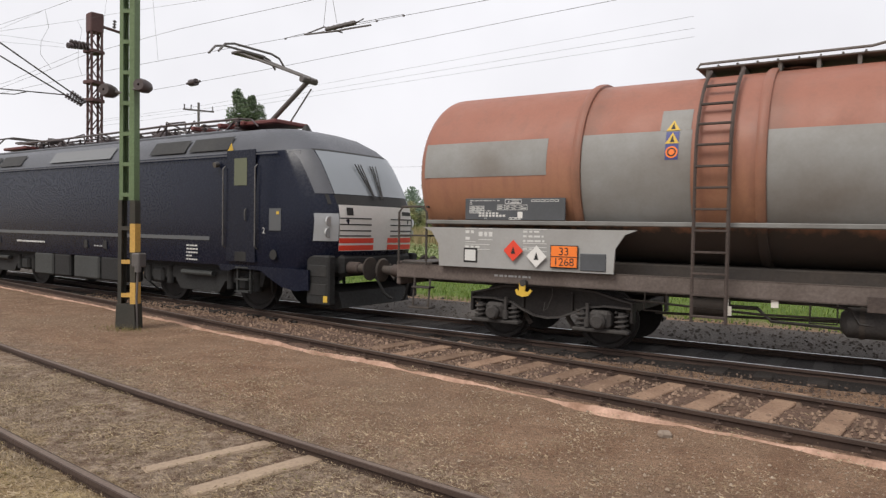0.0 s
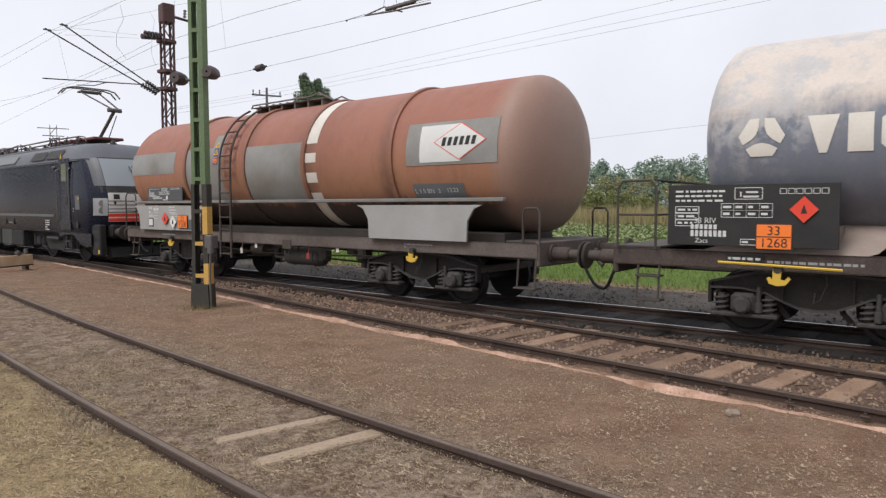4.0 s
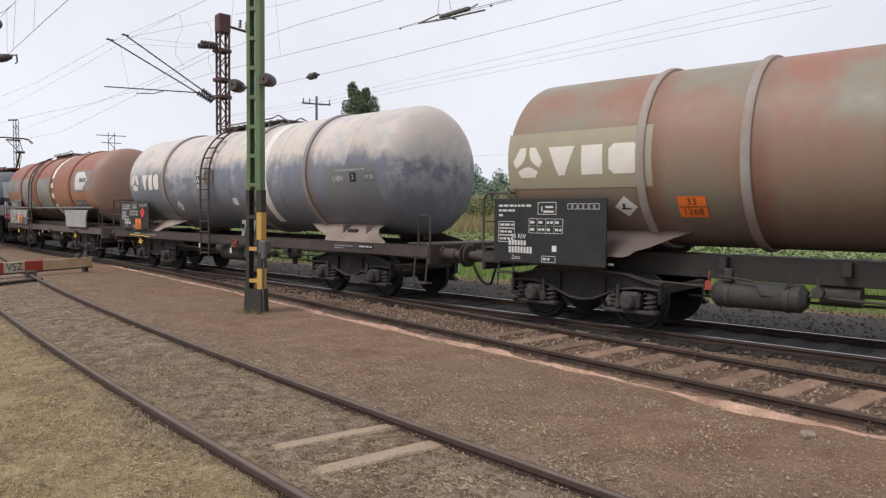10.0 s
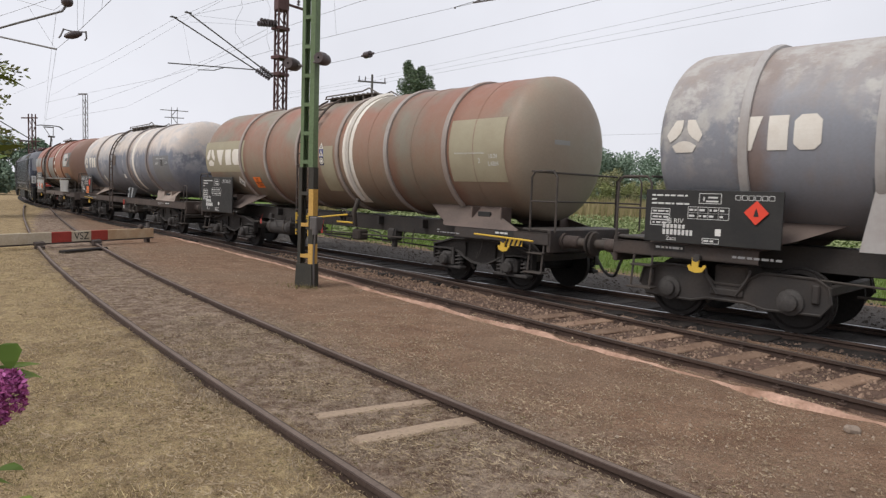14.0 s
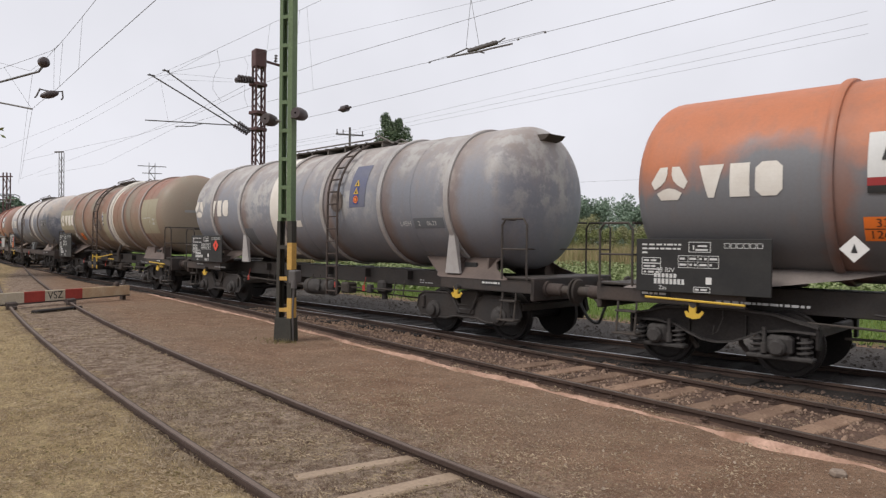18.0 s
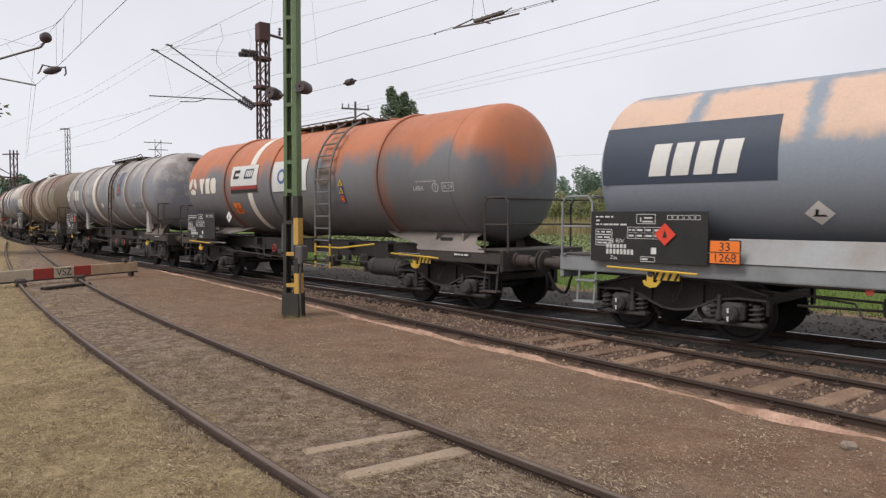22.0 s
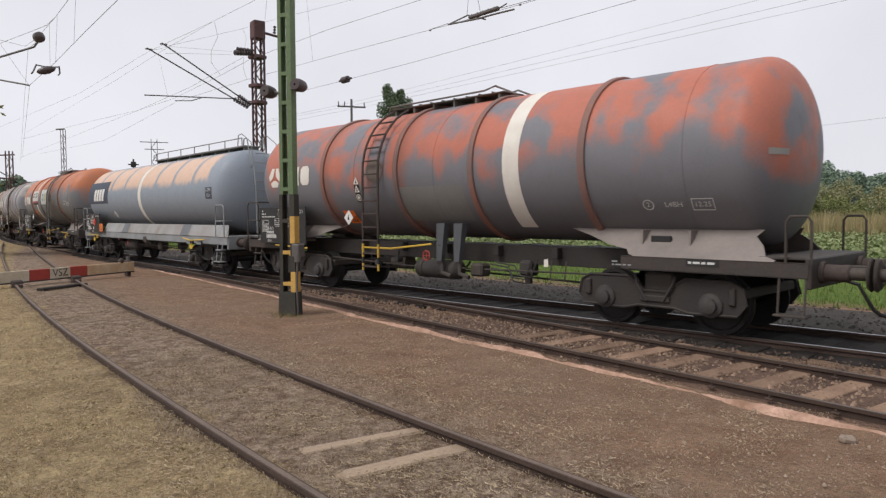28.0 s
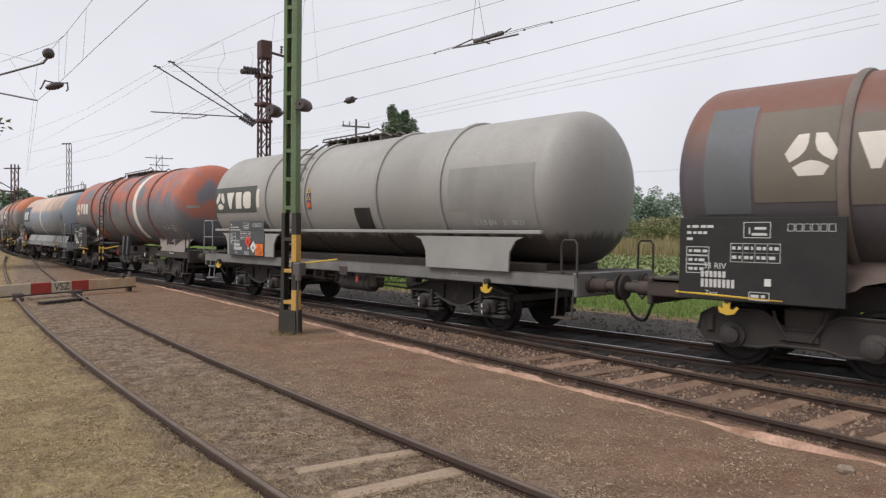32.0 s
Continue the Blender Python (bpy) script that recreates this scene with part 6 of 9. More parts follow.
SKIRT = mat("skirt_streaked", (0.31, 0.32, 0.325), (0.22, 0.175, 0.14), 0.6, 0, 1.1, 25, 0.8, 0.03)
STAIN_PANEL = mat("panel_stained", (0.30, 0.295, 0.275), (0.21, 0.205, 0.195), 0.6, 0, 1.2, 25, 0.8, 0.03)
PANEL_TWO = mat("panel_grey_blue", (0.165, 0.172, 0.185), (0.19, 0.185, 0.18), 0.55, 0, 1.2, 25, 0.8, 0.03)
SLATE_PANEL = mat("panel_slate", (0.145, 0.155, 0.175), (0.12, 0.125, 0.12), 0.55, 0, 1.2, 25, 0.8, 0.03)
GREEN_PANEL = mat("panel_green_grey", (0.085, 0.095, 0.085), (0.065, 0.07, 0.062), 0.55, 0, 1.2, 25, 0.7, 0.03)
BOARD_GREY = mat("board_grey", (0.085, 0.09, 0.098), (0.065, 0.068, 0.07), 0.55, 0, 2, 25, 0.6, 0.03)
DULL_PANEL = mat("panel_dull_olive", (0.17, 0.15, 0.12), (0.135, 0.12, 0.10), 0.6, 0, 1.2, 25, 0.7, 0.03)
LIGHT_PLATE = mat("plate_light_grey", (0.33, 0.325, 0.305), (0.25, 0.245, 0.23), 0.6, 0, 1.2, 25, 0.7, 0.03)
PALE_SADDLE = mat("saddle_beige", (0.33, 0.265, 0.225), (0.17, 0.135, 0.115), 0.7, 0, 1.0, 25, 0.8, 0.05)
GREY_LADDER = mat("ladder_grey", (0.19, 0.188, 0.18), (0.10, 0.092, 0.085), 0.6, 0.1, 3, 30, 0.6, 0.05)
GREY_PANEL = mat("panel_grey", (0.26, 0.26, 0.25), (0.17, 0.15, 0.13), 0.55, 0, 0.9, 25, 0.8, 0.03)
GREY_SIDE = mat("side_plate_grey", (0.34, 0.34, 0.33), (0.27, 0.26, 0.245), 0.55, 0, 1.2, 25, 0.7, 0.03)
DULL_GREY = mat("panel_dull_grey", (0.20, 0.197, 0.185), (0.15, 0.145, 0.14), 0.55, 0, 1.2, 25, 0.7, 0.03)
BLUE_PANEL = mat("panel_faded_blue", (0.115, 0.125, 0.20), (0.15, 0.155, 0.19), 0.55, 0, 1.5, 25, 0.8, 0.03)
OLIVE_PANEL = mat("panel_olive", (0.34, 0.31, 0.22), (0.28, 0.24, 0.17), 0.6, 0, 2, 25, 0.6, 0.03)
RED_DARK = plain("poster_red", (0.30, 0.03, 0.03), 0.5)
WHITE_PANEL = mat("panel_white", (0.62, 0.62, 0.60), (0.52, 0.52, 0.5), 0.5, 0, 2, 25, 0.5, 0.02)
NAVY_PANEL = mat("panel_navy", (0.055, 0.07, 0.10), (0.045, 0.055, 0.075), 0.5, 0, 2, 25, 0.5, 0.02)
PALE_FRAME = mat("frame_pale", (0.27, 0.285, 0.29), (0.17, 0.17, 0.17), 0.6, 0, 2, 25, 0.6, 0.05)
WALK = mat("walkway_steel", (0.17, 0.155, 0.14), (0.10, 0.085, 0.075), 0.7, 0.1, 3, 30, 0.6, 0.05)
RING_WORN = mat("ring_worn", (0.20, 0.165, 0.145), (0.13, 0.10, 0.085), 0.65, 0, 1.2, 25, 0.7, 0.05)
RING_W2 = mat("ring_bluegrey", (0.30, 0.27, 0.25), (0.17, 0.16, 0.17), 0.6, 0, 0.8, 20, 0.8, 0.04)
RING_W3 = mat("ring_greybrown", (0.34, 0.315, 0.295), (0.24, 0.17, 0.135), 0.6, 0, 0.8, 20, 0.8, 0.04)
RING_W4 = mat("ring_silver", (0.44, 0.43, 0.42), (0.24, 0.20, 0.18), 0.6, 0, 0.8, 20, 0.8, 0.04)
RING_W7 = mat("ring_redgrey", (0.26, 0.12, 0.09), (0.14, 0.125, 0.125), 0.6, 0, 0.8, 20, 0.8, 0.04)
BROWN_SADDLE = mat("saddle_brown", (0.145, 0.11, 0.095), (0.085, 0.068, 0.06), 0.7, 0, 2, 25, 0.6, 0.05)
GREY_SADDLE = mat("saddle_grey_beige", (0.25, 0.215, 0.195), (0.15, 0.13, 0.12), 0.65, 0, 1.2, 25, 0.8, 0.05)
DARK_FRAME = mat("frame_black", (0.05, 0.047, 0.046), (0.085, 0.062, 0.05), 0.6, 0.1, 1.6, 25, 0.7, 0.08)
DUSTY_FRAME = mat("frame_dusty_brown", (0.16, 0.13, 0.115), (0.095, 0.075, 0.065), 0.75, 0.1, 2, 25, 0.7, 0.08)
GREY_FRAME = mat("frame_grey", (0.21, 0.21, 0.20), (0.12, 0.11, 0.10), 0.7, 0, 2, 25, 0.6, 0.05)

WAGONS = [
    dict(label="rust-brown and grey tank wagon with long side girder", extra=(diamond_mark, plate_print), board=(-4.05, -2.3, 1.98, 2.33), board_paint=BOARD_GREY, frame=DUSTY_FRAME, ring_paint=P_W1, seed=11, ends=(COUPLINGS[0], COUPLINGS[1]), bogie=4.12, tank=(-5.32, 8.21), paint=P_W1,
         rings=(-2.13, 0.41, 2.56, 5.11), ladder=(-0.39, 0.05), walk=(-0.65, 2.1), belt=1.95, belt_paint=GREY_FRAME, legs=((-4.6, -1.5), (4.45, 6.95)), saddles=False, plate_paint=GREY_SIDE,
         plates=((-2.3, 1.43),), red=((-3.15, 1.5),), fish=((-2.75, 1.42),), warn=((-0.74, 3.13),), texts=(("L 1.5 BN", 5.87, 2.11, 0.13), ("2", 6.22, 2.11, 0.12), ("12.23", 6.53, 2.12, 0.12)), end_front=True,
         patches=((-4.85, -2.62, 2.68, 3.25, GREY_PANEL, "repainted grey panel"), (-2.06, -0.48, 1.95, 3.26, GREY_PANEL, "repainted grey panel"), (0.48, 2.5, 1.95, 3.2, GREY_PANEL, "repainted grey panel"), (-0.92, -0.5, 3.26, 3.56, GREY_PANEL, "repainted grey panel"),
                  (5.53, 7.6, 2.57, 3.34, GREY_PANEL, "repainted grey panel"), (5.6, 6.8, 2.0, 2.24, SLATE_PANEL, "slate data field"), (5.87, 6.82, 2.62, 3.28, WHITE_PANEL, "white painted panel")),
         white=((2.63, 2.97, 3.15, 4.15), (2.63, 2.97, 2.75, 2.95), (2.63, 2.97, 2.33, 2.54), (2.63, 2.97, 1.4, 2.12)), handles=((-3.0, "hook"), (5.6, "hook")), tank_air=0.6),
    dict(label="blue-grey tank wagon faded to white on top", extra=(dark_hole(16.22, 16.8), side_boxes(18.0, m2=PALE_FRAME),), saddle_paint=PALE_SADDLE, seams=(15.3, 17.6, 19.95, 22.6), warn_back=M["blackpaint"], ring_paint=RING_W2, seed=23, ends=(COUPLINGS[1], COUPLINGS[2]), bogie=4.95, tank=(10.71, 24.2), paint=P_W2, rings=(13.7, 18.5, 21.04),
         ladder=(16.27, 16.74), walk=(15.3, 18.6), star=(11.67, 2.73, 0.37), word=(12.21, 13.37), board=(10.45, 12.6, 1.28, 2.12), plates=((11.85, 1.42),), red=((12.2, 1.78),), fish=((14.4, 2.0),), warn=((15.9, 2.72),), warn_pale=True,
         texts=(("L4BH", 22.28, 2.58, 0.16), ("H\u00f6chstzul\u00e4ssiger Betriebsdruck 3 bar", 22.7, 2.76, 0.065), ("2", 22.79, 2.6, 0.14), ("07.25", 23.33, 2.59, 0.12)), patches=((21.8, 23.55, 1.92, 2.86, PANEL_TWO, "slate repainted panel"), (17.55, 17.8, 2.02, 2.2, M["white"], "small white label"), (22.68, 22.9, 2.5, 2.7, M["blackpaint"], "black number field"), (23.15, 23.5, 2.5, 2.68, SLATE_PANEL, "black date field")), white=((19.14, 19.41, 1.6, 4.15),), handles=((11.9, "bar"),), tank_air=-0.2),
    dict(label="rust-brown and olive tank wagon with broad ribs", extra=(end_strip(40.57, 2.86, (26.52, 40.62), 0.42), dark_hole(32.8, 33.45, 2.2, 2.7), big_pipe,), sole="ends", saddle=(1.8, 0.95, 0.5, 1.15, 1.58), frame=DARK_FRAME, seams=(35.75, 37.3, 39.2), saddle_paint=BROWN_SADDLE, ring_paint=RING_W3, seed=37, ends=(COUPLINGS[2], COUPLINGS[3]), bogie=5.48, tank=(26.52, 40.62), paint=P_W3, rings=(29.34, 30.87, 32.6, 34.5, 36.44, 38.38),
         ladder=(32.84, 33.44), walk=(32.35, 34.55), star=(27.31, 2.71, 0.38), word=(27.72, 29.31), board=(26.6, 28.8, 1.0, 2.1), plates=((30.07, 1.97),), fish=((29.02, 1.97),), patches=((26.9, 29.52, 2.27, 3.2, OLIVE_PANEL, "olive repainted panel"), (38.52, 40.02, 2.08, 3.29, OLIVE_PANEL, "olive repainted panel"),
         (33.7, 34.3, 1.8, 2.9, OLIVE_PANEL, "olive repainted panel")), warn=((33.79, 2.72),), warn_pale=True, texts=(("L4BH", 39.74, 2.42, 0.12), ("10.24", 39.74, 2.56, 0.11), ("2", 39.37, 2.48, 0.13), ("H\u00f6chstzul\u00e4ssiger Betriebsdruck 3 bar", 39.1, 2.63, 0.055),), white=((34.72, 35.14, 1.55, 4.15),), tank_air=-2.7, handles=((40.05, "striped"),), end_rear=1.08, rear_rail=0.45, ladder_yellow=M["handle_yellow"]),
    dict(label="dirty grey tank wagon with broad white stripe", extra=(dark_hole(50.55, 51.05), end_bracket, cradle_straps(46.1, 54.5),), sole="ends", saddle_paint=BROWN_SADDLE, saddle=(1.5, 0.7, 0.7, 1.2, 1.56), frame=DARK_FRAME, seams=(53.4, 49.3), ring_paint=RING_W4, closed=True, seed=41, ends=(COUPLINGS[3], COUPLINGS[4]), bogie=5.28, tank=(42.78, 56.1), paint=P_W4, rings=(44.4, 46.1, 48.35, 50.2, 52.4, 54.5),
         ladder=(50.61, 51.0), walk=(47.2, 51.3), star=(43.53, 2.8, 0.36), word=(44.3, 45.41), board=(42.95, 45.0, 1.2, 2.0), red=((44.65, 1.7),), warn=((51.55, 3.0),), texts=(("L4BH", 53.2, 2.25, 0.16), ("2", 53.62, 2.25, 0.14), ("06.23", 54.0, 2.25, 0.13)), patches=((53.45, 54.35, 2.15, 2.36, SLATE_PANEL, "slate data field"), (51.3, 51.88, 2.64, 3.6, BLUE_PANEL, "faded blue repainted panel"), (46.0, 46.65, 1.75, 2.2, SLATE_PANEL, "dark number field"), (48.93, 49.2, 2.22, 2.38, M["old_white"], "small white label")),
         white=((47.76, 48.2, 1.5, 4.1),), end_rear=1.1, handles=((43.8, "hook"), (54.75, "hook"))),
    dict(label="orange and slate-grey tank wagon with white posters", extra=(poster_ep, poster_rings, approval(70.5, 70.86, 2.45), dark_hole(66.2, 66.8, 2.6, 3.05), side_boxes(64.3, 0.9, 1.66, BOARD_GREY, 0.5),), sole="ends", seams=(65.0, 66.1, 70.9), ladder_paint=GREY_LADDER, saddle_paint=GREY_SADDLE, saddle=(2.3, 0.62, 0.9, 1.4, 1.52), frame=DARK_FRAME, end_rear=1.02, rear_rail=0.42, ring_paint=P_W5, seed=53, ends=(COUPLINGS[4], COUPLINGS[5]), bogie=5.3, tank=(58.27, 71.8), paint=P_W5, rings=(61.27, 63.95, 68.59),
         ladder=(66.36, 66.98), walk=(63.6, 67.0), star=(59.13, 2.78, 0.37), word=(59.58, 60.73), board=(58.6, 60.6, 1.15, 1.95), plates=((61.87, 2.09),), fish=((61.59, 1.83),), warn=((67.24, 2.46),),
         texts=(("L4BH", 69.98, 2.44, 0.14), ("2", 70.5, 2.45, 0.12), ("01.24", 70.86, 2.45, 0.12), ("zul. Betriebsdruck 3,0 bar", 70.24, 2.58, 0.06)), patches=((65.15, 66.05, 1.65, 2.35, DULL_GREY, "pale grey repainted panel"),), white=((62.72, 63.02, 3.3, 4.15), (62.68, 62.95, 1.5, 2.51)), ladder_yellow=M["handle_yellow"], handles=((59.5, "bar"), (69.85, "striped")), tank_air=3.4),
    dict(label="pale blue tank wagon with peach patches and roof walkway", extra=(roof_walk, pale_skirt,), seed=67, ends=(COUPLINGS[5], COUPLINGS[6]), bogie=5.4, tank=(73.9, 87.94), paint=P_W6, r=1.32, cz=2.6, frame=PALE_FRAME, saddles=False,
         board=(74.15, 76.1, 1.15, 1.95), plates=((76.35, 1.36),), red=((75.45, 1.6),), fish=((77.49, 1.92),), patches=((74.3, 77.0, 2.37, 3.28, NAVY_PANEL, "dark navy sign panel"), (86.8, 87.28, 2.36, 2.72, NAVY_PANEL, "dark data panel")),
         marks=True, blocks=((4, 75.11, 2.73, 0.395),), texts=(("L1.5BN", 87.04, 2.63, 0.13), ("10.22", 87.04, 2.47, 0.12)), white=((80.66, 80.96, 1.5, 3.9),), end_rear=0.95, rail_paint=PALE_FRAME, handles=((75.2, "striped"), (85.75, "plates")), tank_air=-2.0),
    dict(label="slate-grey tank wagon with red patches", extra=(approval(101.86, 102.74, 1.98), end_strip(103.62, 2.7, (90.18, 103.82), 0.4), dark_hole(95.05, 95.66), side_boxes(97.2, 0.9, 1.66, BOARD_GREY, 0.5),), sole="ends", seams=(94.6, 97.2, 102.5), saddle_paint=GREY_SADDLE, saddle=(1.8, 0.42, 1.55, 1.85, 1.58), frame=DARK_FRAME, warn_back=M["blackpaint"], ring_paint=RING_W7, closed=True, seed=71, ends=(COUPLINGS[6], COUPLINGS[7]), bogie=5.05, tank=(90.18, 103.82), paint=P_W7, rings=(93.37, 96.07, 98.26, 100.76), ladder=(95.09, 95.62),
         walk=(94.7, 98.2), star=(91.22, 2.82, 0.37), word=(91.6, 92.81), board=(90.4, 92.6, 1.1, 2.05), plates=((94.05, 1.8),), fish=((94.42, 1.78),), warn=((94.69, 2.42),), warn_pale=True, patches=((95.95, 98.0, 1.72, 2.42, DULL_GREY, "olive-grey repainted panel"),), texts=(("L4BH", 102.28, 1.98, 0.13), ("2", 101.86, 1.98, 0.12), ("12.25", 102.74, 1.98, 0.12)), white=((99.05, 99.43, 1.6, 4.15),),
         ladder_yellow=M["handle_yellow"], handles=((91.9, "bar"),)),
    dict(label="light grey tank wagon with long side girder", ring_paint=P_W8, seed=83, ends=(COUPLINGS[7], COUPLINGS[8]), bogie=4.0, tank=(105.98, 119.41), paint=P_W8, frame=GREY_FRAME, saddles=False, rings=(109.46, 111.4, 114.29, 116.34),
         plate_paint=LIGHT_PLATE, ladder_paint=GREY_LADDER, ladder=(110.82, 111.3), walk=(110.7, 113.25), ladder_yellow=M["handle_yellow"], belt=1.93, belt_paint=LIGHT_PLATE, legs=((107.2, 109.9), (115.9, 118.2)), star=(106.86, 2.77, 0.36), word=(107.25, 108.69), board=(107.38, 109.4, 1.2, 2.18), board_paint=BOARD_GREY, marks=True,
         plates=((109.15, 1.38),), red=((108.55, 1.6),), fish=((108.85, 1.45),), warn=((111.63, 2.74),), texts=(("L 1.5 BN", 117.5, 2.1, 0.15), ("2", 117.97, 2.1, 0.13), ("08.23", 118.3, 2.1, 0.13)),
         patches=((106.48, 108.97, 2.42, 3.16, GREEN_PANEL, "dark green-grey sign panel"), (108.99, 109.15, 2.55, 3.05, M["old_white"], "white square mark"), (116.6, 118.75, 2.35, 3.15, STAIN_PANEL, "blackened stained panel"), (117.05, 118.75, 1.98, 2.35, STAIN_PANEL, "blackened stained panel"), (113.46, 114.05, 1.98, 2.45, M["blackpaint"], "black data panel")), rail_paint=PALE_FRAME, handles=((106.6, "hook"), (117.6, "hook")), tank_air=0.5),
    dict(label="dark brown weathered tank wagon", extra=(dark_hole(127.55, 128.15),), closed=True, seed=97, ends=(COUPLINGS[8], COUPLINGS[9]), bogie=5.12, tank=(121.04, 135.4), paint=P_W9, saddle_paint=BROWN_SADDLE, frame=DARK_FRAME, sole="ends", rings=(123.54, 126.0, 128.5, 131.0), ladder=(127.6, 128.1), star=(123.16, 2.97, 0.42), word=(123.68, 125.1),
         board=(121.4, 123.6, 0.98, 2.15), patches=((121.75, 122.4, 2.2, 3.72, SLATE_PANEL, "slate repainted panel"), (122.45, 123.46, 2.35, 3.6, DULL_PANEL, "olive-brown repainted panel"), (123.63, 125.9, 2.3, 3.45, DULL_PANEL, "olive-brown repainted panel")), end_front=False, handles=((122.1, "bar"),)),
]

for c_ in WAGONS:
    tank_wagon(c_)

# ------------------------------------------------------------------ the electric locomotive
BODY = mat("loco_black", (0.008, 0.0105, 0.022), (0.012, 0.0145, 0.027), 0.26, 0, 1.5, 20, 0.6, 0.01)
BODY.node_tree.nodes["Principled BSDF"].inputs["Specular IOR Level"].default_value = 0.22
ROOF = mat("loco_roof_grey", (0.088, 0.092, 0.105), (0.065, 0.068, 0.076), 0.42, 0, 1.5, 20, 0.6, 0.02)
HATCH = plain("loco_hatch_grey", (0.15, 0.155, 0.16), 0.45)
STRIPE = plain("loco_stripe_grey", (0.09, 0.095, 0.1), 0.4)
UNDER = mat("loco_underframe", (0.03, 0.03, 0.03), (0.02, 0.019, 0.018), 0.7, 0.1, 2, 20, 0.6, 0.1)
BOXES = mat("loco_boxes", (0.065, 0.068, 0.066), (0.04, 0.04, 0.038), 0.7, 0, 2, 20, 0.6, 0.1)
STEEL_GREY = plain("headlight_grey", (0.30, 0.31, 0.32), 0.35, 0.2)
LENS = plain("lamp_lens", (0.45, 0.46, 0.46), 0.08, 0.3, 0.8)
RED_EQ = plain("roof_red", (0.13, 0.035, 0.032), 0.5)

LEVELS = [(0.97, 1.44, 8.70), (1.30, 1.49, 8.98), (1.95, 1.50, 9.02), (2.25, 1.50, 8.97), (2.40, 1.50, 8.90), (2.75, 1.49, 8.72), (3.10, 1.47, 8.52), (3.32, 1.44, 8.36),
          (3.52, 1.34, 8.10), (3.72, 1.17, 7.72), (3.86, 0.95, 7.25), (3.92, 0.6, 6.8)]


def body_level(z):
    zs = [q[0] for q in LEVELS]
    return float(np.interp(z, zs, [q[1] for q in LEVELS])), float(np.interp(z, zs, [q[2] for q in LEVELS]))


def end_x(y, z):
    """How far the cab end reaches at that height and side place."""
    w, xe = body_level(z)
    u = min(1, abs(y) / w)
    return xe - 0.62 * max(0, (u - 0.62) / 0.38) ** 2.2 - 0.06 * u


